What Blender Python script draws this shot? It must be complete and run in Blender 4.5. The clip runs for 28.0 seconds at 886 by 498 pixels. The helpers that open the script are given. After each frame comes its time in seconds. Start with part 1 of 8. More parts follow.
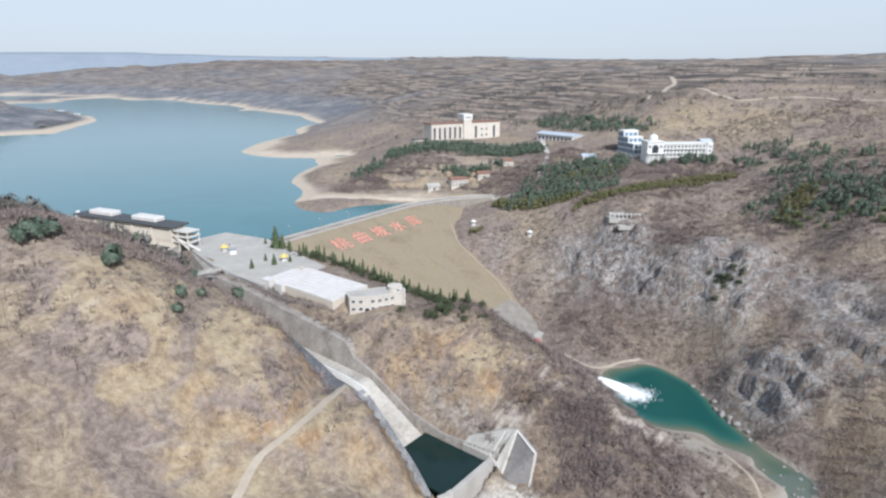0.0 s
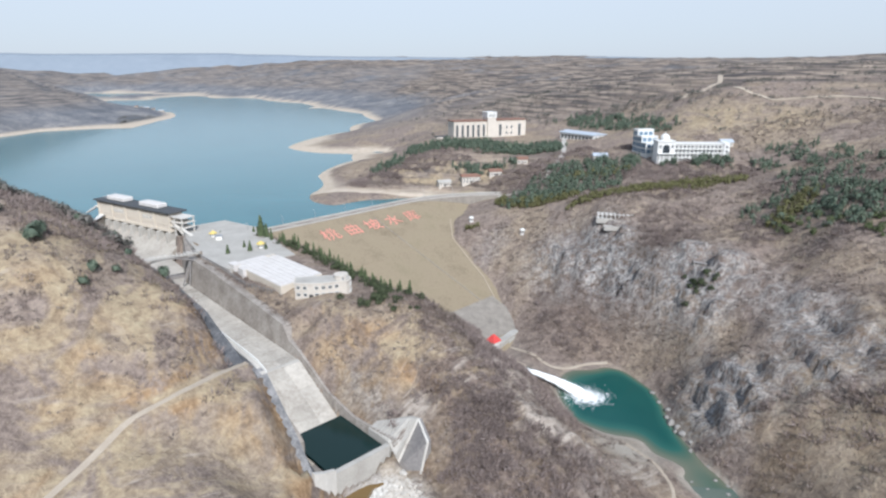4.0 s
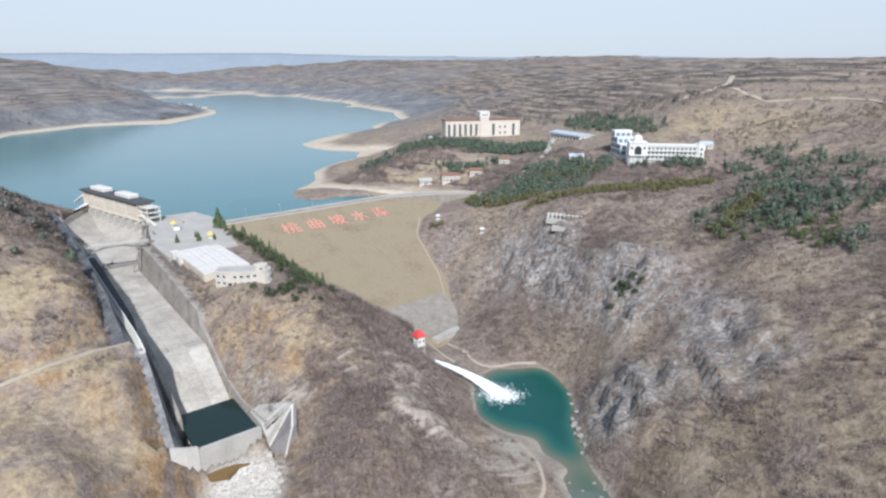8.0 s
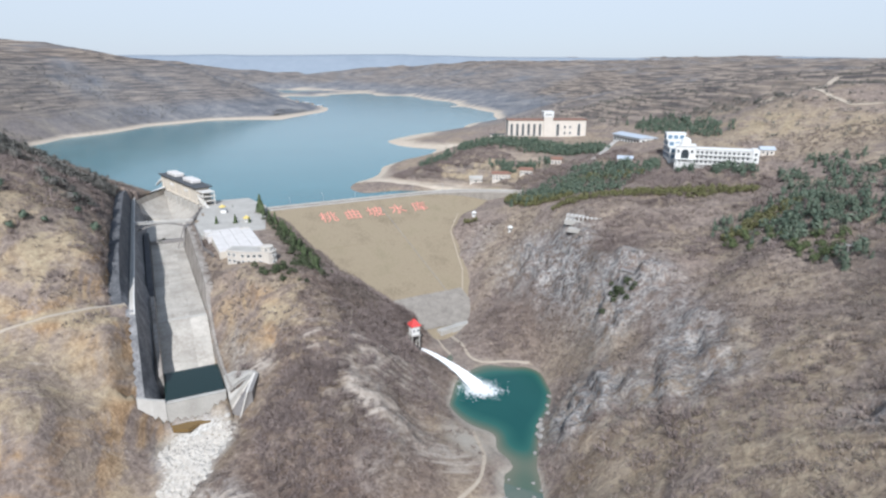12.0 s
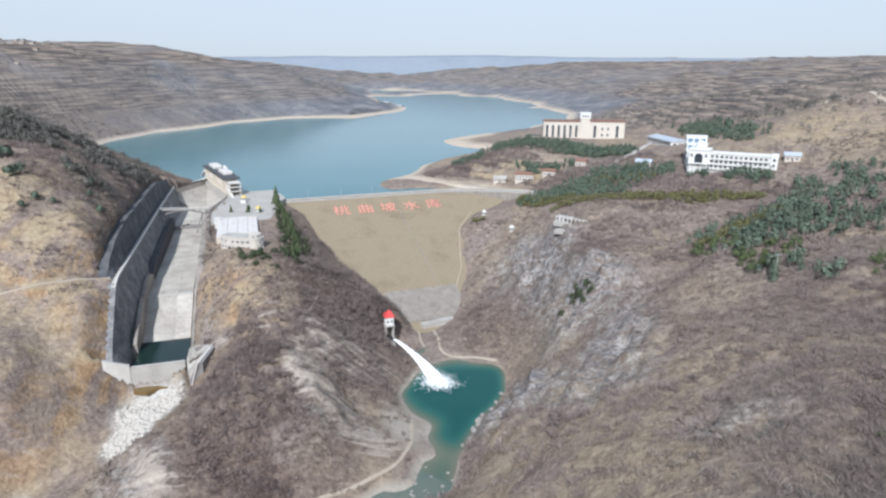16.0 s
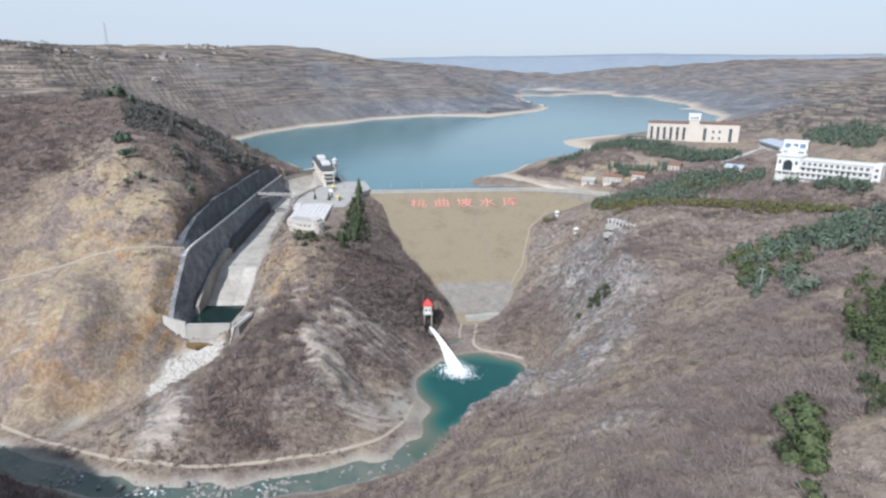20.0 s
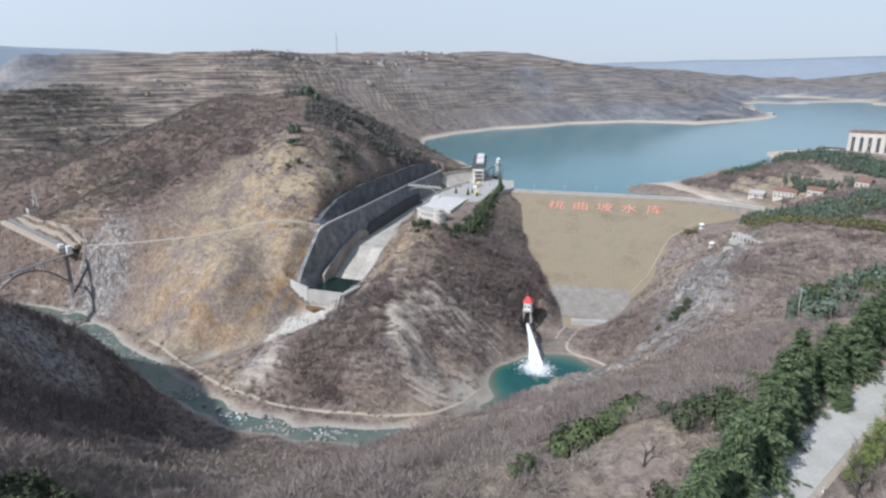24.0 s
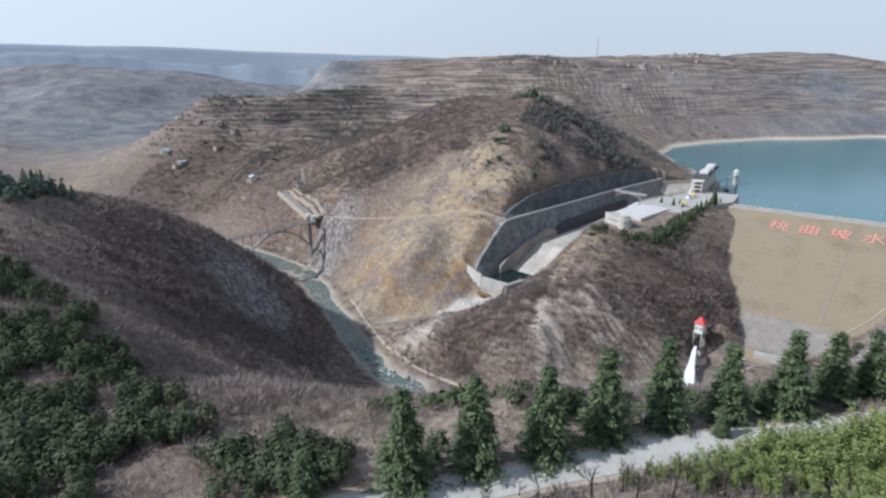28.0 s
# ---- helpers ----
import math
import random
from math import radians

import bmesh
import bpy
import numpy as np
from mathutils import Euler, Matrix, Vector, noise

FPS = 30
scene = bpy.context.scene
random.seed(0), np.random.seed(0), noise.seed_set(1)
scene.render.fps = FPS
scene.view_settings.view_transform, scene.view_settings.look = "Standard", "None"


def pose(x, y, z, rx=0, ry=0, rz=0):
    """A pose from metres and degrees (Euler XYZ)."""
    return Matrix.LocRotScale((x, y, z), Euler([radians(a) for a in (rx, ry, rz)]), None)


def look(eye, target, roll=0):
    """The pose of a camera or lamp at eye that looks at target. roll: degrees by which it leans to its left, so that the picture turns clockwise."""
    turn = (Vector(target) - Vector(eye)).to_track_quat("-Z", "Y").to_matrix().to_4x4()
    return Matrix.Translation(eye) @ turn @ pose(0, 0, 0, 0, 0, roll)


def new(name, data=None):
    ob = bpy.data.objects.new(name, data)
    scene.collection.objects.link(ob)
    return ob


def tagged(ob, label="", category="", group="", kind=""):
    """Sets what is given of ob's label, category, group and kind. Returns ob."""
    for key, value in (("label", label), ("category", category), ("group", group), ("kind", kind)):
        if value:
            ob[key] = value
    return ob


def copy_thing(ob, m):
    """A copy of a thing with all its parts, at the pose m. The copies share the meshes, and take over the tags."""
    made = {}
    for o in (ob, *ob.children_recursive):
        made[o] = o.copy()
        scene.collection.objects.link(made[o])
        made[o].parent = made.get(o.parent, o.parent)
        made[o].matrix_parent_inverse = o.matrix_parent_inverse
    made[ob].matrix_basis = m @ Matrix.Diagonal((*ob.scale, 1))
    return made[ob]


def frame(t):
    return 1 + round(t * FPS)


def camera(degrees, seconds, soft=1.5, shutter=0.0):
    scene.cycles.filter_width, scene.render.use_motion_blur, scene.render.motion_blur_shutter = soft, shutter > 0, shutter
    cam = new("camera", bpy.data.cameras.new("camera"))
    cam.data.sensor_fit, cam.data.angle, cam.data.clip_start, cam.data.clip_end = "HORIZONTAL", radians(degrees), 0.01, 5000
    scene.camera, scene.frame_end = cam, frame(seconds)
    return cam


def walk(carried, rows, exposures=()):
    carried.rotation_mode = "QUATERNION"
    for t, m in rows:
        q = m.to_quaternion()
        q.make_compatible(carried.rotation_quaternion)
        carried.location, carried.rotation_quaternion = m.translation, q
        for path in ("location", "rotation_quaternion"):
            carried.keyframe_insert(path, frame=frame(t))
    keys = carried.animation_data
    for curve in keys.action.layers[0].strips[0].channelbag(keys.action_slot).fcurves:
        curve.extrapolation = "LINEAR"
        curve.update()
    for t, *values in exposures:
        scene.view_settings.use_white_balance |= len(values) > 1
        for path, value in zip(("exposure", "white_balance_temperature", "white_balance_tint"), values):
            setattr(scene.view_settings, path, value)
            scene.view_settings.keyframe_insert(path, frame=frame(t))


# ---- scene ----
cam = camera(73.17, 28.0, soft=2.4)
PATH = [
    (0.0, -6.20, 13.20, 171.75, 73.242, 0.013, -0.612),
    (0.5, 2.30, 12.22, 171.62, 73.239, 0.158, -0.199),
    (1.0, 10.80, 11.38, 171.50, 73.208, 0.095, 0.141),
    (1.5, 19.30, 10.68, 171.38, 73.238, 0.236, 0.581),
    (2.0, 27.80, 10.12, 171.25, 73.222, 0.132, 0.864),
    (2.5, 36.30, 9.70, 171.12, 73.204, 0.125, 1.864),
    (4.5, 70.37, 11.65, 169.53, 73.224, 0.041, 8.438),
    (5.0, 79.71, 12.34, 169.52, 73.208, -0.006, 8.915),
    (5.5, 88.59, 12.89, 169.72, 73.205, 0.080, 9.282),
    (6.0, 97.91, 13.63, 169.77, 73.205, 0.027, 9.435),
    (6.5, 106.86, 14.34, 169.74, 73.207, 0.066, 9.629),
    (7.0, 116.02, 15.21, 169.65, 73.201, -0.014, 9.986),
    (7.5, 124.59, 16.00, 169.45, 73.204, 0.050, 11.050),
    (8.0, 133.67, 17.04, 169.23, 73.223, -0.038, 12.572),
    (8.5, 142.30, 17.98, 169.05, 73.248, 0.014, 14.437),
    (9.0, 151.67, 19.27, 168.85, 73.240, -0.054, 15.744),
    (9.5, 160.23, 20.65, 168.71, 73.241, -0.023, 17.314),
    (10.0, 168.92, 22.24, 168.44, 73.268, -0.088, 18.807),
    (10.5, 177.32, 24.09, 168.28, 73.277, -0.100, 21.042),
    (11.0, 186.25, 26.11, 168.00, 73.283, -0.175, 22.876),
    (11.5, 194.44, 28.25, 167.70, 73.293, -0.165, 23.653),
    (13.5, 227.96, 38.39, 167.19, 73.313, -0.248, 28.704),
    (14.0, 236.79, 41.65, 166.99, 73.346, -0.270, 31.068),
    (14.5, 244.91, 44.97, 166.91, 73.365, -0.170, 32.300),
    (15.0, 253.36, 48.64, 167.03, 73.356, -0.221, 32.880),
    (15.5, 261.08, 52.20, 167.13, 73.358, -0.192, 33.252),
    (16.0, 269.27, 56.02, 167.20, 73.355, -0.186, 33.561),
    (16.5, 277.09, 60.01, 167.16, 73.338, -0.135, 34.319),
    (17.0, 285.33, 64.29, 167.07, 73.324, -0.149, 36.502),
    (17.5, 292.81, 68.52, 167.05, 73.315, -0.072, 38.386),
    (18.0, 300.74, 73.15, 166.95, 73.296, -0.084, 41.055),
    (18.5, 308.16, 77.96, 166.75, 73.310, -0.017, 42.841),
    (19.0, 315.52, 83.02, 166.54, 73.316, -0.010, 44.011),
    (19.5, 322.52, 88.13, 166.63, 73.314, 0.043, 46.359),
    (20.0, 329.98, 93.91, 166.71, 73.322, 0.053, 48.772),
    (20.5, 336.29, 99.76, 166.37, 73.336, 0.129, 50.444),
    (22.5, 361.99, 125.40, 163.55, 73.755, 0.365, 58.687),
    (23.0, 367.21, 131.62, 163.32, 73.809, 0.350, 61.968),
    (23.5, 372.14, 137.97, 163.20, 73.836, 0.258, 65.835),
    (24.0, 377.33, 145.20, 163.05, 73.882, 0.182, 69.721),
    (24.5, 381.64, 152.45, 162.85, 73.932, 0.178, 73.119),
    (25.0, 386.32, 160.50, 162.67, 74.008, 0.131, 77.280),
    (25.5, 389.94, 168.30, 162.57, 74.051, 0.099, 80.340),
    (26.0, 393.44, 176.39, 162.53, 74.102, 0.055, 83.772),
    (26.5, 396.19, 184.35, 162.45, 74.138, 0.107, 86.687),
    (27.0, 399.19, 192.54, 162.54, 74.168, -0.050, 89.473),
    (27.5, 401.26, 197.93, 162.60, 74.217, 0.072, 90.882),
    (28.0, 402.61, 201.53, 162.74, 74.225, 0.002, 95.556),
]
walk(cam, [(r[0], pose(*r[1:])) for r in PATH], [(0.0, 0.05, 5960, 10), (12.0, 0.07, 5930, 10), (20.0, 0.03, 5870, 10), (28.0, -0.10, 5820, 10)])

# ---- light ----
SUN_TO = Vector((0.35, -0.937, 0.0)).normalized()
SUN_UP = radians(40.5)
world = bpy.data.worlds.new("sky")
world.use_nodes = True
scene.world = world
wn = world.node_tree.nodes
wl = world.node_tree.links
sky = wn.new("ShaderNodeTexSky")
sky.sky_type = "NISHITA"
sky.sun_disc = False
sky.sun_elevation = SUN_UP
sky.sun_rotation = math.atan2(SUN_TO.x, SUN_TO.y)
sky.altitude = 700
sky.air_density = 1.0
sky.dust_density = 1.2
sky.ozone_density = 2.0
# a thin bright veil of high haze over the clear sky
veil = wn.new("ShaderNodeMix")
veil.data_type = "RGBA"
veil.inputs["Factor"].default_value = 0.86
sky_way = wn.new("ShaderNodeTexCoord")
sky_up = wn.new("ShaderNodeSeparateXYZ")
wl.new(sky_way.outputs["Generated"], sky_up.inputs[0])
haze = wn.new("ShaderNodeValToRGB")
for k, (at, c) in enumerate(((0.0, (0.475, 0.508, 0.550)), (0.12, (0.555, 0.585, 0.615)), (0.45, (0.38, 0.43, 0.50)), (1.0, (0.22, 0.28, 0.37)))):
    e = haze.color_ramp.elements[k] if k < 2 else haze.color_ramp.elements.new(at)
    e.position, e.color = at, (*c, 1)
thick = wn.new("ShaderNodeVectorMath")
thick.operation = "SCALE"
sunward = wn.new("ShaderNodeVectorMath")
sunward.operation = "DOT_PRODUCT"
sunward.inputs[1].default_value = SUN_TO
glare = wn.new("ShaderNodeMapRange")
glare.inputs["From Min"].default_value = -0.45
glare.inputs["From Max"].default_value = 0.75
glare.inputs["To Min"].default_value = 10.0
glare.inputs["To Max"].default_value = 13.5
wl.new(sky_way.outputs["Generated"], sunward.inputs[0])
wl.new(sunward.outputs["Value"], glare.inputs["Value"])
wl.new(glare.outputs["Result"], thick.inputs["Scale"])
wl.new(sky_up.outputs["Z"], haze.inputs["Fac"])
wl.new(haze.outputs["Color"], thick.inputs[0])
wl.new(thick.outputs["Vector"], veil.inputs["B"])
wl.new(sky.outputs["Color"], veil.inputs["A"])
wl.new(veil.outputs["Result"], wn["Background"].inputs["Color"])
wn["Background"].inputs["Strength"].default_value = 0.13
sun_data = bpy.data.lights.new("sun", "SUN")
sun_data.energy = 5.0
sun_data.angle = radians(1.2)
sun_data.color = (1.0, 0.965, 0.92)
sun = new("sun", sun_data)
sun.matrix_world = look(Vector((0, 0, 900)), Vector((0, 0, 900)) - Vector((SUN_TO.x * math.cos(SUN_UP), SUN_TO.y * math.cos(SUN_UP), math.sin(SUN_UP))))

# ---- materials ----
def ramp_node(nt, stops):
    n = nt.nodes.new("ShaderNodeValToRGB")
    el = n.color_ramp.elements
    el[0].position, el[0].color = stops[0][0], (*stops[0][1], 1)
    el[1].position, el[1].color = stops[-1][0], (*stops[-1][1], 1)
    for p, c in stops[1:-1]:
        e = el.new(p)
        e.color = (*c, 1)
    return n


def noise_node(nt, scale, detail=4, rough=0.55, coord=None, dist=0.0):
    n = nt.nodes.new("ShaderNodeTexNoise")
    n.inputs["Scale"].default_value = scale
    n.inputs["Detail"].default_value = detail
    n.inputs["Roughness"].default_value = rough
    n.inputs["Distortion"].default_value = dist
    if coord is not None:
        nt.links.new(coord, n.inputs["Vector"])
    return n


def surface(name, c1, c2, rough=0.85, scale=0.5, fine=6.0, bump=0.3, metal=0.0, c3=None, spread=0.25):
    """A worn surface: two colours mixed by a broad and a fine noise, in metres, with relief."""
    m = bpy.data.materials.new(name)
    m.use_nodes = True
    nt = m.node_tree
    b = nt.nodes["Principled BSDF"]
    b.inputs["Roughness"].default_value = rough
    b.inputs["Metallic"].default_value = metal
    b.inputs["Specular IOR Level"].default_value = 0.25
    geo = nt.nodes.new("ShaderNodeNewGeometry").outputs["Position"]
    a = noise_node(nt, scale, 4, 0.6, geo)
    f = noise_node(nt, fine, 3, 0.6, geo)
    mix = nt.nodes.new("ShaderNodeMath")
    mix.operation = "MULTIPLY_ADD"
    nt.links.new(f.outputs["Fac"], mix.inputs[0])
    mix.inputs[1].default_value = 0.45
    ad = nt.nodes.new("ShaderNodeMath")
    ad.operation = "MULTIPLY"
    ad.inputs[1].default_value = 0.55
    nt.links.new(a.outputs["Fac"], ad.inputs[0])
    nt.links.new(ad.outputs[0], mix.inputs[2])
    stops = [(0.5 - spread, c1), (0.5 + spread, c2)]
    if c3:
        stops = [(0.5 - spread, c1), (0.5, c2), (0.5 + spread, c3)]
    r = ramp_node(nt, stops)
    nt.links.new(mix.outputs[0], r.inputs["Fac"])
    nt.links.new(r.outputs["Color"], b.inputs["Base Color"])
    if bump:
        bp = nt.nodes.new("ShaderNodeBump")
        bp.inputs["Strength"].default_value = bump
        bp.inputs["Distance"].default_value = 0.15
        nt.links.new(mix.outputs[0], bp.inputs["Height"])
        nt.links.new(bp.outputs["Normal"], b.inputs["Normal"])
    return m


def foliage(name, dark, light, scale=0.6):
    m = bpy.data.materials.new(name)
    m.use_nodes = True
    nt = m.node_tree
    b = nt.nodes["Principled BSDF"]
    b.inputs["Roughness"].default_value = 0.8
    b.inputs["Specular IOR Level"].default_value = 0.15
    isl = nt.nodes.new("ShaderNodeNewGeometry")
    n = noise_node(nt, scale, 3, 0.6, isl.outputs["Position"])
    ad = nt.nodes.new("ShaderNodeMath")
    ad.operation = "MULTIPLY_ADD"
    nt.links.new(isl.outputs["Random Per Island"], ad.inputs[0])
    ad.inputs[1].default_value = 0.45
    nt.links.new(n.outputs["Fac"], ad.inputs[2])
    r = ramp_node(nt, [(0.35, dark), (0.95, light)])
    nt.links.new(ad.outputs[0], r.inputs["Fac"])
    nt.links.new(r.outputs["Color"], b.inputs["Base Color"])
    return m


def water(name, colour, rough, wave, scale, deep=None):
    m = bpy.data.materials.new(name)
    m.use_nodes = True
    nt = m.node_tree
    b = nt.nodes["Principled BSDF"]
    b.inputs["Roughness"].default_value = rough
    b.inputs["IOR"].default_value = 1.33
    geo = nt.nodes.new("ShaderNodeNewGeometry").outputs["Position"]
    n = noise_node(nt, scale, 5, 0.6, geo)
    bp = nt.nodes.new("ShaderNodeBump")
    bp.inputs["Strength"].default_value = wave
    bp.inputs["Distance"].default_value = 0.2
    nt.links.new(n.outputs["Fac"], bp.inputs["Height"])
    nt.links.new(bp.outputs["Normal"], b.inputs["Normal"])
    big = noise_node(nt, scale * 0.03, 4, 0.55, geo, 0.6)
    r = ramp_node(nt, [(0.35, colour), (0.65, deep or colour)])
    nt.links.new(big.outputs["Fac"], r.inputs["Fac"])
    nt.links.new(r.outputs["Color"], b.inputs["Base Color"])
    return m


def vary(m, amount):
    """Pieces of one material differ a little in lightness from each other."""
    nt = m.node_tree
    b = nt.nodes["Principled BSDF"]
    src = b.inputs["Base Color"].links[0].from_socket
    info = nt.nodes.new("ShaderNodeObjectInfo")
    rng_ = nt.nodes.new("ShaderNodeMapRange")
    rng_.inputs["To Min"].default_value = 1 - amount
    rng_.inputs["To Max"].default_value = 1 + amount
    nt.links.new(info.outputs["Random"], rng_.inputs["Value"])
    hs = nt.nodes.new("ShaderNodeHueSaturation")
    nt.links.new(src, hs.inputs["Color"])
    nt.links.new(rng_.outputs["Result"], hs.inputs["Value"])
    nt.links.new(hs.outputs["Color"], b.inputs["Base Color"])
    return m


M = {}
M["concrete"] = surface("concrete", (0.30, 0.28, 0.25), (0.50, 0.48, 0.44), 0.9, 0.12, 1.5, 0.15)
M["concrete_dark"] = surface("stained_concrete", (0.16, 0.15, 0.15), (0.32, 0.30, 0.28), 0.9, 0.1, 0.8, 0.3)
M["stair_concrete"] = surface("pale_stair_concrete", (0.50, 0.47, 0.42), (0.68, 0.65, 0.60), 0.85, 0.3, 2.0, 0.1)
M["white_paint"] = surface("white_paint", (0.60, 0.59, 0.56), (0.76, 0.75, 0.72), 0.7, 0.2, 2.0, 0.05)
M["cream_wall"] = surface("cream_wall", (0.52, 0.46, 0.38), (0.64, 0.58, 0.49), 0.85, 0.15, 1.5, 0.1)
M["dark_roof"] = surface("dark_roof", (0.05, 0.055, 0.06), (0.10, 0.105, 0.11), 0.7, 0.3, 3.0, 0.1)
M["red_roof"] = surface("red_roof", (0.50, 0.05, 0.05), (0.66, 0.09, 0.08), 0.6, 0.5, 4.0, 0.1)
M["red_letters"] = surface("red_letters", (0.58, 0.21, 0.16), (0.72, 0.35, 0.28), 0.7, 0.3, 2.0, 0.05)
M["road"] = surface("road_concrete", (0.35, 0.33, 0.295), (0.56, 0.532, 0.485), 0.9, 0.25, 1.6, 0.1)
M["deck_slab"] = surface("weathered_deck", (0.50, 0.47, 0.44), (0.70, 0.67, 0.64), 0.85, 0.2, 1.5, 0.05)
M["track"] = surface("dirt_track", (0.33, 0.27, 0.21), (0.47, 0.41, 0.33), 0.95, 0.2, 2.0, 0.3)
M["dam_grass"] = surface("dam_dry_grass", (0.182, 0.144, 0.097), (0.274, 0.224, 0.154), 0.95, 0.05, 0.7, 0.6, c3=(0.218, 0.182, 0.118), spread=0.20)
M["riprap"] = surface("riprap", (0.15, 0.132, 0.115), (0.35, 0.318, 0.275), 0.95, 0.2, 1.2, 0.8)
M["glass"] = surface("window_glass", (0.03, 0.035, 0.04), (0.06, 0.07, 0.08), 0.15, 0.3, 1.0, 0.0)
M["metal"] = surface("grey_metal", (0.30, 0.31, 0.32), (0.42, 0.43, 0.44), 0.5, 0.5, 4.0, 0.05, 0.4)
M["bark"] = surface("bark", (0.06, 0.045, 0.035), (0.12, 0.09, 0.07), 0.95, 1.0, 8.0, 0.4)
M["yellow_paint"] = surface("yellow_paint", (0.55, 0.42, 0.12), (0.68, 0.54, 0.20), 0.6, 0.5, 4.0, 0.05)
M["chute"] = vary(surface("chute_concrete", (0.26, 0.232, 0.198), (0.40, 0.368, 0.322), 0.9, 0.09, 0.6, 0.2, c3=(0.52, 0.487, 0.432), spread=0.22), 0.13)
# near-black base colour stands in for deep shade on the foot wall
M["shaded_concrete"] = surface("shade_dark_concrete", (0.045, 0.047, 0.052), (0.10, 0.10, 0.105), 0.85, 0.12, 0.8, 0.3)
M["chute_wall"] = surface("weathered_concrete_wall", (0.165, 0.142, 0.122), (0.285, 0.255, 0.225), 0.92, 0.10, 0.6, 0.5, c3=(0.40, 0.37, 0.33), spread=0.2)
# shade on the upper cut painted as a darker tone than the lining
M["chute_shaded"] = surface("shaded_rock_face", (0.045, 0.048, 0.054), (0.10, 0.102, 0.108), 0.95, 0.14, 0.8, 0.9, c3=(0.19, 0.188, 0.19), spread=0.19)
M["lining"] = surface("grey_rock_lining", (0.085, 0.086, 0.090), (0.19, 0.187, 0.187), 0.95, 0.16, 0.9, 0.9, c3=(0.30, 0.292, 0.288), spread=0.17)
M["metal_dark"] = surface("dark_steel", (0.03, 0.03, 0.035), (0.07, 0.07, 0.075), 0.6, 0.4, 3.0, 0.1, 0.3)
M["hall_wall"] = surface("hall_stucco", (0.46, 0.415, 0.36), (0.62, 0.575, 0.51), 0.85, 0.15, 1.5, 0.1)
M["farm_wall"] = surface("farmhouse_wall", (0.33, 0.29, 0.245), (0.50, 0.45, 0.385), 0.9, 0.15, 1.5, 0.1)
M["cream_light"] = surface("cream_stucco", (0.50, 0.45, 0.39), (0.62, 0.565, 0.495), 0.85, 0.15, 1.5, 0.05)
M["pale_metal"] = surface("pale_sheet_roof", (0.36, 0.40, 0.45), (0.48, 0.52, 0.57), 0.5, 0.3, 3.0, 0.05)
M["glass_blue"] = surface("blue_glass", (0.10, 0.16, 0.22), (0.18, 0.25, 0.32), 0.1, 0.3, 1.0, 0.0)
M["tile_roof"] = surface("brown_tile_roof", (0.17, 0.09, 0.065), (0.27, 0.16, 0.12), 0.85, 0.5, 3.0, 0.2)
M["tile_grey"] = surface("grey_tile_roof", (0.15, 0.145, 0.14), (0.25, 0.24, 0.235), 0.85, 0.5, 3.0, 0.2)
# next three: the haze of distance is painted in as blue base colour
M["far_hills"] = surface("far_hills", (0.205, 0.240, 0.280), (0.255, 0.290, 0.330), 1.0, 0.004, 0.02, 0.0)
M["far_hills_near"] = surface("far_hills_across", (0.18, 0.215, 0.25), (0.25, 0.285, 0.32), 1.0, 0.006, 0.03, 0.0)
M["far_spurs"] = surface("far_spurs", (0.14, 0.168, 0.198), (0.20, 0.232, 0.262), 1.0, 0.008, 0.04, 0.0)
M["crest"] = foliage("dark_mixed_leaves", (0.060, 0.062, 0.056), (0.185, 0.175, 0.155), 0.08)
M["lake"] = water("lake_water", (0.045, 0.155, 0.180), 0.14, 0.25, 0.35, (0.055, 0.175, 0.200))
M["pond"] = water("pond_water", (0.006, 0.068, 0.062), 0.14, 0.3, 0.8, (0.016, 0.105, 0.088))
M["river"] = water("river_water", (0.075, 0.118, 0.100), 0.2, 0.6, 1.5, (0.155, 0.170, 0.138))
M["pool"] = water("pool_water", (0.010, 0.026, 0.024), 0.04, 0.1, 1.0)
M["puddle"] = water("puddle_water", (0.17, 0.11, 0.045), 0.2, 0.2, 1.0)
M["foam"] = surface("white_water", (0.78, 0.80, 0.80), (0.92, 0.93, 0.93), 0.6, 0.5, 3.0, 0.3)

# ---- landform ----
A0 = np.array([7.0, 199.0])          # foot of the spillway basin
U = np.array([-0.772, 0.636])        # up the spillway
V = np.array([0.636, 0.772])         # across it, towards the dam
CREST = 60.5
LAKE = 52.5
DN = np.array([0.804, -0.594])       # downstream from the dam crest
DC = np.array([-38.0, 502.0])        # a point on the crest line
DS = 1 / 2.6


def hash2(ix, iy, seed):
    h = (ix.astype(np.int64) * 374761393 + iy.astype(np.int64) * 668265263 + seed * 974711) & 0xFFFFFFFF
    h = ((h ^ (h >> 13)) * 1274126177) & 0xFFFFFFFF
    h = h ^ (h >> 16)
    return (h & 0xFFFF) / 65535.0


def vnoise(x, y, seed):
    ix, iy = np.floor(x), np.floor(y)
    fx, fy = x - ix, y - iy
    fx, fy = fx * fx * (3 - 2 * fx), fy * fy * (3 - 2 * fy)
    a, b = hash2(ix, iy, seed), hash2(ix + 1, iy, seed)
    c, d = hash2(ix, iy + 1, seed), hash2(ix + 1, iy + 1, seed)
    return (a * (1 - fx) + b * fx) * (1 - fy) + (c * (1 - fx) + d * fx) * fy - 0.5


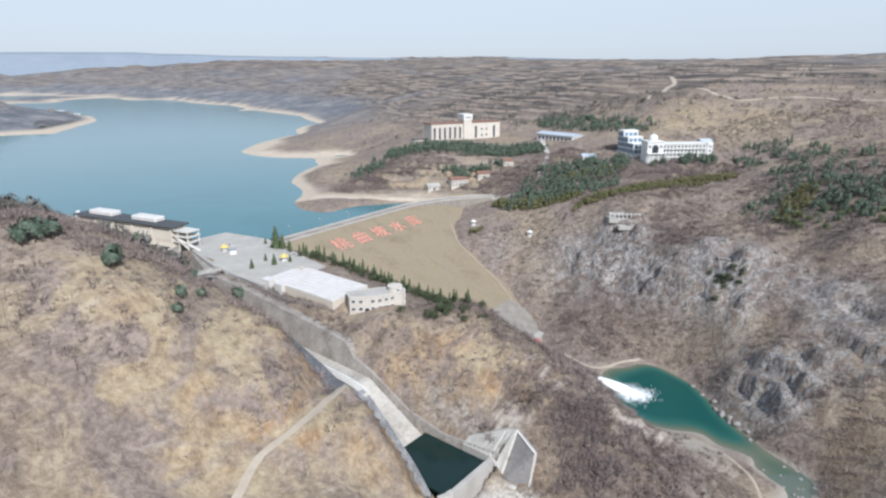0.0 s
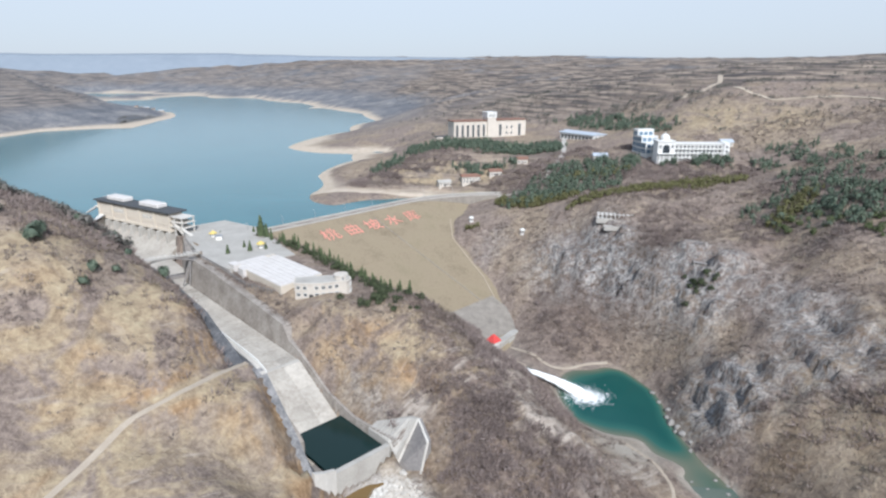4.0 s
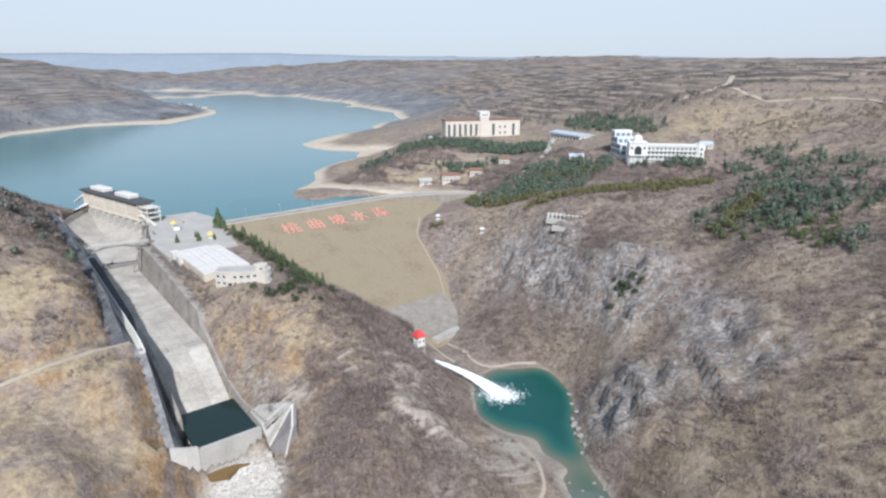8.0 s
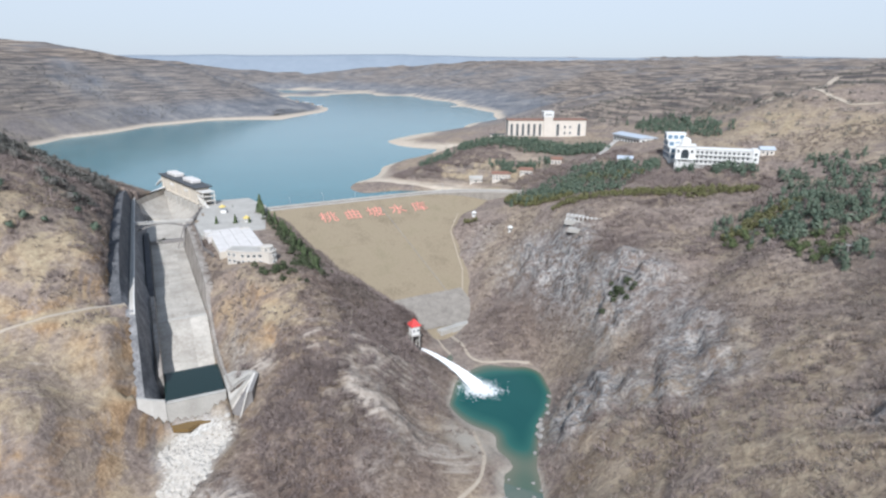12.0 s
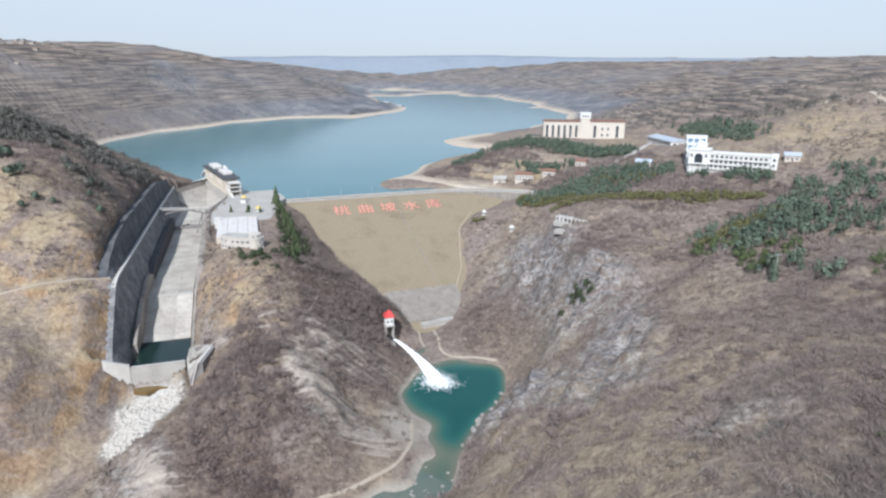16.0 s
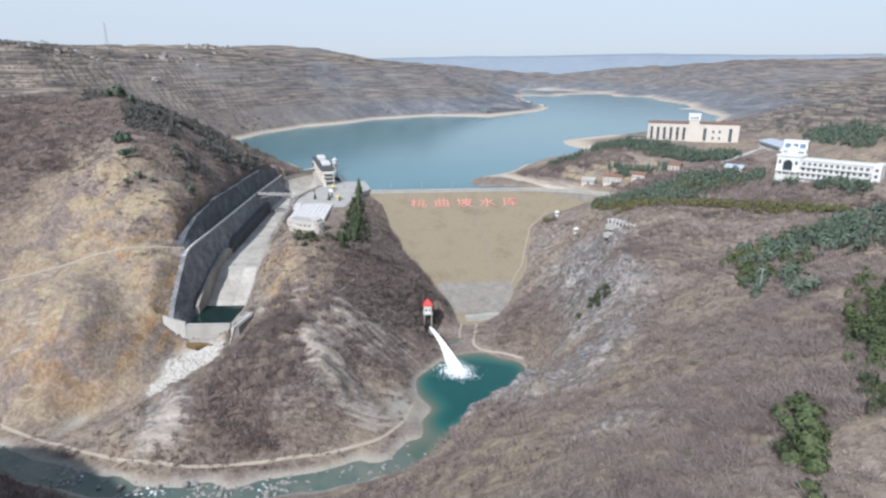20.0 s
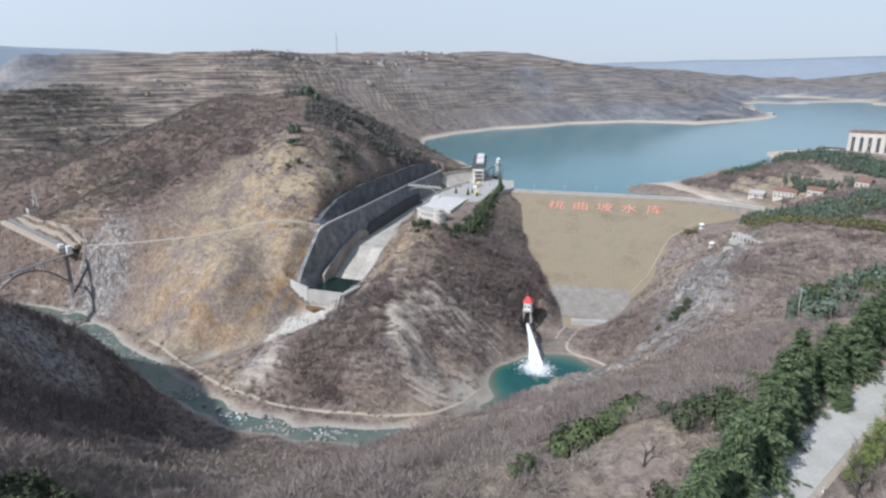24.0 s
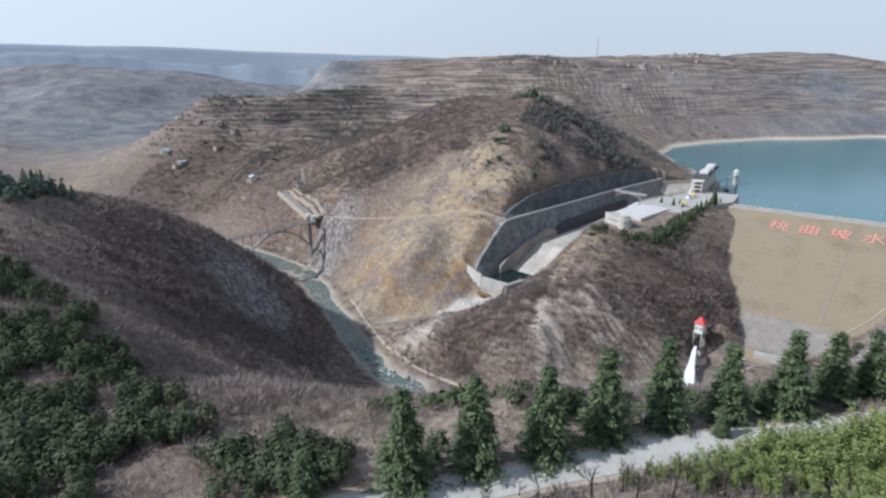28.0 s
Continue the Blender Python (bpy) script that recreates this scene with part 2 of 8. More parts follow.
def fbm(x, y, size, octaves, seed, ridged=False):
    out, amp, tot = np.zeros(np.shape(x)), 1.0, 0.0
    for k in range(octaves):
        s = 2.0 ** k / size
        n = vnoise(x * s + 17.3 * k, y * s - 9.1 * k, seed + k)
        if ridged:
            n = 0.5 - np.abs(n) * 2
        out += amp * n
        tot += amp
        amp *= 0.52
    return out / tot


def step01(v, lo, hi):
    t = np.clip((v - lo) / (hi - lo), 0, 1)
    return t * t * (3 - 2 * t)


# lines of the land: banks, ridges, shores and shoulders (x, y, height)
LAND = {
    "spur_bank": [(86, 312, 0), (88, 300, 0), (93, 283, 0), (108, 271, 0), (124, 265, 0), (134, 250, 0), (138, 226, 0), (128, 202, 0), (112, 168, 0), (88, 140, 0), (60, 124, 0), (32, 109, 0), (-9, 86, 0), (-50, 66, 0), (-90, 40, 0), (-130, -10, 0), (-180, -80, 0), (-260, -160, 0)],
    "far_bank": [(88, 322, 0), (97, 333, 0), (110, 337, 0), (126, 336, 0), (138, 316, 0), (141, 298, 0), (142, 280, 0), (146, 262, 0), (157, 232, 0), (144, 196, 0), (129, 168, 0), (105, 134, 0), (72, 112, 0), (10, 77, 0), (-30, 48, 0), (-66, 22, 0), (-105, -28, 0), (-160, -100, 0), (-240, -180, 0)],
    "river_bed": [(112, 320, -4), (118, 300, -4), (125, 280, -3), (142, 245, -2), (147, 225, -2), (136, 198, -2), (120, 168, -2), (97, 138, -2), (66, 118, -2), (20, 95, -2), (-30, 62, -2), (-78, 32, -2), (-118, -20, -2), (-170, -90, -2), (-250, -170, -2)],
    "valley_under_dam": [(72, 345, 2), (58, 368, -1), (40, 385, -4), (10, 410, -8), (-40, 450, -8), (-80, 500, 15)],
    "lake_bed": [(-140, 470, 34), (-200, 600, 34), (-300, 760, 36), (-450, 900, 38), (-560, 1150, 38), (-650, 1500, 40), (-900, 1950, 42), (-1300, 2350, 44), (-1700, 2780, 46)],
    "lake_west": [(-300, 436, 52), (-420, 440, 52), (-560, 452, 52.5), (-666, 499, 52.5), (-756, 597, 52.5), (-822, 717, 52.5), (-885, 936, 52.5), (-882, 1100, 52.5), (-748, 1182, 52.5), (-790, 1350, 52.5), (-870, 1560, 52.5), (-1100, 1740, 52.5), (-1500, 2150, 52.5), (-1900, 2660, 52.5)],
    "lake_north": [(-2100, 2900, 52.5), (-1850, 2960, 52.5), (-1600, 2960, 52.5), (-1230, 2490, 52.5), (-1040, 2400, 52.5), (-727, 2150, 52.5), (-520, 1849, 52.5), (-370, 1650, 52.5), (-275, 1414, 52.5)],
    "lake_east": [(-272, 1178, 52.5), (-298, 915, 52.5), (-225, 857, 52.5), (-135, 880, 52.5), (-160, 790, 52.5), (-165, 664, 52.5), (-140, 567, 52.5), (-100, 522, 52.5), (-62, 552, 53)],
    "spit": [(-230, 900, 58), (-160, 960, 64), (-140, 830, 57)],
    "dam_right_edge": [(34, 562, 58), (20, 530, 52), (9, 500, 46), (14, 472, 38), (30, 448, 27), (42, 431, 20), (52, 407, 11), (62, 385, 4)],
    "dam_left_edge": [(-118, 388, 60), (-92, 392, 53), (-60, 378, 40), (-31, 369, 29), (3, 363, 18), (26, 358, 9), (48, 350, 3)],
    "spur_crest": [(-30, 270, 60), (0, 262, 60), (14, 267, 60), (26, 249, 54), (45, 236, 45), (57, 229, 39), (66, 211, 33), (79, 195, 21), (92, 182, 8), (104, 170, 2)],
    "spur_east": [(15, 285, 60), (33, 290, 44), (40, 310, 30), (50, 326, 4), (58, 320, 2.5), (41, 322, 22), (47, 334, 6), (70, 300, 14), (68, 260, 32), (90, 229, 22), (93, 247, 9), (100, 262, 4), (115, 215, 8), (108, 195, 8)],
    "spur_west": [(22, 222, 35), (36, 205, 27), (40, 185, 20), (63, 157, 17), (75, 150, 8), (50, 168, 17)],
    "spur_shoulder": [(-75, 365, 60), (-50, 345, 58), (-20, 325, 52), (5, 318, 45), (25, 335, 27), (42, 345, 12)],
    "platform": [(-60, 290, 61), (-80, 320, 62.5), (-100, 335, 62.5), (-120, 350, 62.5), (-140, 370, 62.5), (-110, 365, 62.5), (-60, 325, 62), (-30, 300, 61), (-15, 285, 60)],
    "chute_right": [(-38, 252, 50), (-58, 275, 55), (-85, 298, 58), (-110, 320, 61), (-14, 243, 44), (6, 233, 38)],
    "apron": [(10, 196, 18), (2, 182, 18), (20, 180, 15), (28, 195, 18), (14, 160, 11), (38, 163, 12), (18, 147, 6), (12, 130, 2.5), (30, 130, 3)],
    "path_shelf": [(-39, 204, 62.8), (-43, 192, 65), (-49, 176, 66), (-59, 164, 63), (-61.5, 148, 59), (-65, 130, 56), (-75, 110, 52.5), (-88, 85, 49), (-103, 59, 45.5), (-116, 45, 43)],
    "loess_face": [(-8, 176, 36), (-18, 171, 42), (-38, 168, 54), (-4, 137, 34), (-4, 155, 30), (-20, 150, 48), (-45, 150, 56), (-30, 120, 40), (-55, 110, 46), (10, 118, 4), (-25, 92, 3), (-62, 70, 6), (-75, 75, 22)],
    "cut_top": [(-19, 189, 56), (-40, 208, 67), (-55, 212, 74), (-76, 230, 81), (-120, 263, 82), (-174, 306, 82), (-230, 345, 80), (-290, 391, 72), (-320, 415, 60)],
    "cut_back": [(-62, 209, 83), (-81.5, 225, 88), (-108.5, 247.5, 90), (-139, 273, 90), (-170, 298, 88)],
    "west_slope": [(-60, 183, 76), (-77, 205, 91), (-119, 170, 101), (-105, 190, 108), (-108, 128, 79), (-150, 110, 86), (-170, 60, 76), (-190, 200, 125), (-147, 215, 122), (-160, 160, 112)],
    "west_crest": [(-247, 232, 144), (-312, 237, 143), (-232, 288, 113), (-267, 337, 97), (-360, 300, 118), (-308, 145, 142), (-400, 160, 132), (-301, 61, 106), (-253, 24, 86), (-360, 400, 75)],
    "west_terraces": [(-628, -119, 136), (-690, -39, 142), (-560, -190, 136), (-600, -160, 138), (-500, -130, 100), (-233, 113, 112), (-148, 167, 104), (-642, 41, 130), (-283, 199, 138), (-440, -91, 80), (-192, 30, 63), (-354, -104, 63), (-818, 280, 167), (-153, 107, 83)],
    "west_low": [(-122, 42, 42), (-135, 22, 43), (-160, 3, 47), (-192, -20, 51), (-212, -10, 53), (-264, -88, 50), (-190, -40, 30), (-300, -20, 72), (-420, -60, 80), (-400, -180, 52), (-612, 55, 120), (-560, -60, 112), (-505, -262, 129), (-450, -215, 96), (-440, -330, 68), (-470, -430, 44), (-310, -400, 26), (-600, -560, 36), (-640, -330, 92), (-776, -726, 45), (-792, -863, 60), (-900, -330, 70), (-1150, -700, 70)],
    "west_plateau": [(-712, -135, 141), (-783, -57, 143), (-850, -175, 146), (-790, 56, 150), (-880, -60, 176), (-930, -60, 201), (-905, -170, 198), (-960, -190, 196), (-976, 38, 203), (-905, 90, 190), (-1050, -120, 202), (-860, 185, 184), (-910, 278, 197), (-993, 404, 204), (-1038, 550, 206), (-1077, 696, 207), (-1189, 1036, 204), (-1258, 1397, 187), (-760, 200, 142), (-620, 330, 114), (-700, 430, 84), (-924, 553, 144), (-1050, 850, 147), (-1060, 1150, 124), (-1180, 1500, 114), (-1300, 100, 187), (-1500, 600, 207), (-1500, 1300, 197), (-1500, 1800, 147), (-560, 180, 114), (-480, 60, 94)],
    "south_ridge": [(330, -60, 150), (240, -50, 138), (170, -20, 124), (110, 5, 102), (70, 25, 76), (42, 42, 52), (15, 52, 26), (-14, 50, 4)],
    "south_slope": [(240, 60, 112), (190, 50, 92), (163, 76, 62), (121, 85, 36), (94, 98, 14), (60, 75, 38), (140, 110, 22), (172, 130, 30), (205, 95, 66)],
    "south_back": [(100, -80, 70), (0, -60, 40), (-60, -60, 20), (200, -180, 140), (0, -200, 80), (-150, -220, 30)],
    "bank_low": [(178, 205, 22), (172, 232, 20), (165, 255, 22), (160, 285, 22), (150, 310, 10), (149, 344, 28), (114, 348, 3), (90, 373, 14), (75, 392, 13)],
    "bank_mid": [(196, 160, 36), (234, 152, 60), (214, 206, 53), (194, 255, 42), (207, 279, 56), (180, 300, 40), (165, 340, 48), (122, 382, 32), (105, 429, 52), (84, 420, 33), (70, 455, 47), (45, 480, 50), (151, 373, 59), (135, 405, 62)],
    "bank_high": [(250, 130, 76), (283, 134, 90), (241, 215, 68), (268, 221, 88), (242, 256, 76), (246, 285, 82), (285, 254, 99), (278, 292, 102), (276, 273, 96), (245, 336, 92), (228, 332, 86), (215, 330, 73), (206, 353, 68), (175, 358, 67), (200, 410, 70), (160, 400, 68), (258, 389, 104)],
    "bank_top": [(279, 109, 104), (300, 150, 104), (298, 180, 101), (302, 205, 103), (312, 205, 110), (308, 232, 108), (300, 262, 106), (296, 300, 108), (300, 350, 112), (310, 420, 118)],
    "road_bench": [(348, 170, 112), (339.5, 190, 111.2), (331.2, 208, 110.6), (322.4, 230, 110.4), (316.8, 250, 110.4), (310, 272, 110.6), (306, 300, 112)],
    "behind": [(352, 215, 114), (345, 250, 114), (335, 290, 117), (370, 170, 114), (400, 210, 116), (360, 120, 112), (330, 90, 106), (300, 60, 112), (420, 120, 118), (420, 300, 122), (520, 200, 125), (500, 0, 140), (700, 300, 140)],
    "hotel_hill": [(121, 434, 73), (140, 425, 73), (95, 460, 66), (60, 500, 62), (45, 535, 60), (137, 480, 78), (230, 480, 88), (237, 505, 90), (180, 500, 88), (110, 525, 80), (70, 560, 74), (0, 575, 61), (-40, 590, 62), (-3, 605, 80), (-60, 640, 76), (-100, 620, 62), (40, 620, 84), (100, 600, 88)],
    "hotel_terrace": [(-20, 668, 95), (-45, 690, 92), (30, 690, 95), (75, 712, 95), (110, 690, 97), (60, 650, 92), (168, 556, 96), (150, 590, 97), (234, 525, 99), (205, 540, 98), (270, 510, 101), (250, 550, 103)],
    "plateau": [(279, 620, 130), (325, 600, 132), (279, 680, 150), (340, 520, 120), (420, 460, 130), (400, 620, 150), (180, 760, 118), (100, 820, 110), (0, 780, 92), (-80, 760, 72), (-150, 1000, 74), (60, 1000, 116), (260, 900, 150), (500, 800, 166), (800, 600, 172), (350, 1300, 165), (0, 1300, 115), (-150, 1350, 90), (-100, 1894, 122), (200, 1800, 160), (700, 1500, 180), (-300, 2100, 120), (-200, 2600, 160), (600, 2500, 195), (1500, 1500, 200)],
    "north_hills": [(-700, 2600, 130), (-1000, 2900, 150), (-600, 3200, 190), (-1400, 3300, 150), (-2000, 3500, 150), (-2500, 3000, 160), (-2400, 2300, 170), (-2000, 1700, 190), (-1400, 3900, 220), (300, 3500, 200), (-300, 4400, 235)],
    "west_hills": [(-1238, -942, 150), (-1718, -922, 190), (-1500, -1300, 190), (-2100, -1500, 210)],
    "rim": [(-2500, 1000, 240), (-2000, 0, 170), (-1600, -600, 80), (-2400, -1200, 90), (-1200, -1300, 80), (-3236, -1459, 110), (-2635, -2401, 110), (-3414, -996, 120), (-3600, -400, 150), (-1700, -2600, 110), (-400, -800, 120), (600, -800, 170), (1500, -500, 190), (1800, 600, 195), (4500, 4500, 230), (4500, 0, 220), (4500, -4500, 230), (0, -4500, 230), (-4500, -4500, 150), (-4500, 0, 260), (-4500, 4500, 260), (0, 4600, 250), (2500, 3000, 210)],
}


def sampled(line, gap):
    out = [line[0]]
    for a, b in zip(line, line[1:]):
        n = max(1, int(math.dist(a[:2], b[:2]) / gap))
        out += [tuple(a[i] + (b[i] - a[i]) * k / n for i in range(3)) for k in range(1, n + 1)]
    return out


LINES = {"spur_bank", "far_bank", "river_bed", "lake_west", "lake_north", "lake_east", "dam_right_edge", "dam_left_edge", "path_shelf", "south_ridge", "cut_top", "road_bench", "valley_under_dam", "spur_crest"}
KNOTS = []
for key, line in LAND.items():
    KNOTS += sampled(line, 150 if key.startswith("lake") else 14) if key in LINES else line
KNOTS = np.array(sorted(set(KNOTS)))
kd = np.hypot(KNOTS[:, None, 0] - KNOTS[None, :, 0], KNOTS[:, None, 1] - KNOTS[None, :, 1])
keep = [i for i in range(len(KNOTS)) if not (kd[i, :i] < 1.5).any()]
KNOTS, kd = KNOTS[keep], kd[np.ix_(keep, keep)]
nk = len(KNOTS)
big = np.ones((nk + 1, nk + 1))
big[:nk, :nk] = -np.sqrt(kd * kd + 36) - np.eye(nk) * 0.4
big[nk, nk] = 0
WEIGHTS = np.linalg.solve(big, np.append(KNOTS[:, 2], 0))


def base_height(x, y):
    out = np.empty(len(x))
    for i in range(0, len(x), 20000):
        s = slice(i, i + 20000)
        r = np.sqrt((x[s, None] - KNOTS[None, :, 0]) ** 2 + (y[s, None] - KNOTS[None, :, 1]) ** 2 + 36)
        out[s] = -r @ WEIGHTS[:nk] + WEIGHTS[nk]
    return out


RT_S = [-0.5, 12, 26, 45, 66, 77, 83, 100, 160, 200, 236]     # tops of the right side wall
RT_Z = [30.2, 29.2, 28.6, 33.0, 43.4, 46.5, 52.5, 54.5, 60.5, 62.6, 62.6]


def chute_floor(s):
    return np.interp(s, [0, 26, 66, 200, 245, 300], [20, 20.5, 41, 47, 49, 50])


def edge_right(s):
    """Across the chute to the foot of its right wall."""
    return np.interp(s, [0, 26, 66, 130, 195, 236], [12.4, 11.4, 12.0, 10.4, 9.0, 23.0])


def walk_level(s):
    """Top of the left lining: rising from the pool, then level under the walkway."""
    return np.interp(s, [2, 10, 22, 33, 42, 193, 292], [30, 40, 51, 60.5, 61.9, 64.8, 64.9])


def near_line(x, y, line):
    """Distance to a line of the plan, and the height of its nearest point."""
    best, hz = np.full(len(x), 1e9), np.zeros(len(x))
    for a, b in zip(line, line[1:]):
        ax, ay, bx, by = a[0], a[1], b[0], b[1]
        l2 = (bx - ax) ** 2 + (by - ay) ** 2
        t = np.clip(((x - ax) * (bx - ax) + (y - ay) * (by - ay)) / l2, 0, 1)
        d = np.hypot(x - ax - t * (bx - ax), y - ay - t * (by - ay))
        z = a[2] + t * (b[2] - a[2])
        hz = np.where(d < best, z, hz)
        best = np.minimum(best, d)
    return best, hz


def blob(x, y, cx, cy, rx, ry, turn=0.0):
    c, s = math.cos(radians(turn)), math.sin(radians(turn))
    dx, dy = x - cx, y - cy
    return np.clip(1.35 - np.hypot((dx * c + dy * s) / rx, (-dx * s + dy * c) / ry), 0, 1)


def rockiness(x, y, z):
    r = 0.9 * blob(x, y, 98, 420, 40, 27, -35) + 0.8 * blob(x, y, 130, 392, 20, 24) + 1.15 * blob(x, y, 163, 352, 42, 21, -35)
    r += blob(x, y, 157, 280, 17, 27) + 0.9 * blob(x, y, 203, 296, 15, 30, 20) + 0.6 * blob(x, y, 163, 322, 12, 14) + 0.6 * blob(x, y, 178, 272, 26, 22, 20)
    r += blob(x, y, 207, 258, 18, 13) * 0.6 + blob(x, y, 258, 212, 14, 9, -30) * 0.6 + blob(x, y, 40, 452, 14, 22, -30) * 0.4
    r += 0.4 * blob(x, y, 92, 225, 12, 26, 15) + blob(x, y, 60, 156, 24, 14, -20) + 0.7 * blob(x, y, 2, 231, 26, 7, 140) + 1.5 * blob(x, y, -92, 50, 24, 30, 30)
    r += 0.8 * blob(x, y, 110, 62, 40, 26) + blob(x, y, 66, 245, 14, 30, 20) * 0.5
    return np.clip(r + 0.8 * fbm(x, y, 28, 4, 5) * (r > 0.02), 0, 1)


def height(x, y, fine=True):
    x, y = np.asarray(x, float), np.asarray(y, float)
    z = base_height(x, y)
    far = np.hypot(x - 50, y - 250)
    ss, ll = (x - A0[0]) * U[0] + (y - A0[1]) * U[1], (x - A0[0]) * V[0] + (y - A0[1]) * V[1]
    wet = np.clip(np.minimum(np.abs(z - LAKE), np.where(far < 420, np.abs(z), 99)) / 7, 0.05, 1)
    flat = np.clip(1 - blob(x, y, -70, 318, 62, 34, 140) - blob(x, y, 20, 700, 70, 50) - blob(x, y, 205, 545, 60, 30), 0, 1)
    rough = wet * flat
    if fine:
        rock = rockiness(x, y, z)
        z = z + rough * (fbm(x, y, 60, 5, 1) * 9 * np.clip(z / 25, 0.15, 1) * np.clip(far / 350, 0.6, 1.3) * np.clip(1.6 - far / 900, 0.25, 1) + rock * (fbm(x, y, 26, 5, 2, True) * 17 - 2 + fbm(x, y, 9, 3, 18, True) * 5.5))
        z = z + rough * np.clip((far - 700) / 900, 0, 1) * fbm(x, y, 520, 4, 3) * 60 * np.clip((far - 1100) / 900, 0.25, 1)
        z = z + rough * step01(far, 450, 800) * fbm(x, y, 190, 4, 17, True) * 17 * np.clip((z - 54) / 40, 0, 1)
        # broken ledges in the rock
        q = z / 10.0 + 1.3 * fbm(x, y, 34, 3, 22)
        z = z + rough * np.clip(rock * 1.3 - 0.25, 0, 1) * step01(x, 60, 100) * step01(y, 180, 240) * (np.floor(q) + step01(q - np.floor(q), 0.34, 0.66) - q) * 9.0
        # field terraces on the plateaus and in the west valley
        low_west = np.maximum(0.18, step01(-x, 330, 470)) * step01(-x, 150, 230) * step01(170 - y, 0, 60)
        t = np.maximum(np.clip((z - 82) / 25, 0, 1) * step01(far, 430, 640), low_west * np.clip((z - 46) / 8, 0, 1)) * rough
        t = t * np.clip((fbm(x, y, 320, 2, 8) + 0.32) * 3.5, 0, 1) * (1 - 0.5 * step01(far, 900, 1300))
        hgt = 6.5
        q = z / hgt + 0.55 * fbm(x, y, 160, 3, 12)
        z = z + t * (np.floor(q) + step01(q - np.floor(q), 0.66, 0.96) - q) * hgt
        t = blob(x, y, 0, 600, 120, 46) * rough
        q = z / 5.0
        z = z + t * (np.floor(q) + step01(q - np.floor(q), 0.62, 0.96) - q) * 5.0
        # gullies: down the loess face, down the spur, and small ones on every near slope
        g = blob(x, y, -20, 135, 45, 42)
        z = z + g * rough * fbm(x * 0.85 + y * 0.5, (y * 0.85 - x * 0.5) * 0.25, 9, 3, 4, True) * 3.4
        g = np.clip(blob(x, y, 62, 248, 34, 52, -40) * 1.4, 0, 1)
        z = z + g * rough * fbm(x * 0.75 - y * 0.66, (x * 0.66 + y * 0.75) * 0.16, 9, 3, 14, True) * 3.2
        g = np.clip(1.4 - far / 420, 0, 1) * np.clip(z / 20 - 0.1, 0, 1)
        z = z + g * rough * (fbm(x, y, 24, 3, 15, True) * 3.2 + fbm(x, y, 7, 2, 16) * 1.2)
        west = blob(x, y, -230, 40, 150, 130)
        z = z + west * rough * np.clip((z - 30) / 25, 0, 1) * fbm(x, y, 48, 4, 20, True) * 9
        bar_zone = np.clip(1.3 - np.abs(z) / 2.2, 0, 1) * (far < 420) * step01(258 - y, 0, 14)
        z = z + bar_zone * (0.75 + 1.1 * step01(-x, -60, 30) + 2.6 * fbm(x, y, 13, 3, 19))
    # river, benches, spillway cut and dam seat
    d, hz = near_line(x, y, LAND["road_bench"])
    z = hz + (z - hz) * step01(d, 4.4, 10)
    d, hz = near_line(x, y, LAND["path_shelf"])
    z = hz + (z - hz) * step01(d, 1.5, 6)
    floor = chute_floor(ss) - 1.5
    z1 = np.interp(ss, RT_S, RT_Z)
    edge = edge_right(ss) + 0.8 + 0.9 * 0.16 * (z1 - floor)
    rise = z1 - 0.35 + np.maximum(0, ll - edge - 1.2) * np.interp(ss, [0, 14, 24, 70, 82], [0.42, 0.5, 0.95, 0.95, 0])
    rise = np.where(ll < edge + np.interp(ss, [0, 70, 84], [26, 20, 5.5]), rise, 1e3)
    lining = walk_level(ss) - 0.5
    lim = np.where(ll > edge, rise, floor)
    lim = np.where(ll < -20.5, np.where(ll > -23.2, lining, np.where((ll > -31) & (ss > 42) & (ss < 283), walk_level(ss) - 0.6, np.where(ss < 44, lining + (-23.2 - ll) * 1.5, 1e3))), lim)
    z = np.where((ss > -0.5) & (ss < 236), np.minimum(z, lim), z)
    z = np.where((ss >= 236) & (ss < 292) & (ll < -20.5), np.minimum(z, lim), z)
    # bank behind the flared wing wall
    wing = np.where(ll < 26, 18.6 + (ll - 13.6) * 1.32, 35.0 + (ll - 26) * 0.7)
    z = np.where((ss > -16) & (ss <= -0.5) & (ll > 13) & (ll < 34), np.minimum(z, wing), z)
    # side channel under the gatehouse
    ga, gb = (x + 255) * 0.909 - (y - 419) * 0.417, (x + 255) * 0.417 + (y - 419) * 0.909
    head = ((x + 229) * 56 + (y - 367) * 25) / 61.3
    z = np.where((ll > -20.5) & (ss > 196) & (head > 0.5) & ((ga < 97) | ((gb < -3) & (ll < 24))) & (gb < 8), np.minimum(z, 44.0), z)
    z = np.where((ga > -9) & (ga < 95) & (gb >= 8) & (gb < 30), np.minimum(z, 49.0), z)
    z = np.where((ss > 148) & (ss < 264) & (ll > 19 + np.maximum(0, ss - 184) * 0.22) & (ll < 72), np.minimum(z, 62.4), z)
    return z


def growing(start, end, step, rate):
    out, v = [], start
    while abs(v - start) < abs(end - start):
        step *= rate
        v += step if end > start else -step
        out.append(v)
    return out


gx = np.array(growing(-1150, -4700, 6.5, 1.05)[::-1] + list(np.arange(-1150, -330, 6.5)) + list(np.arange(-330, 400, 2.0)) + growing(400, 4700, 2.5, 1.045))
gy = np.array(growing(-40, -4700, 2.5, 1.04)[::-1] + list(np.arange(-40, 580, 2.0)) + growing(580, 4800, 2.5, 1.03))
GX, GY = np.meshgrid(gx, gy)
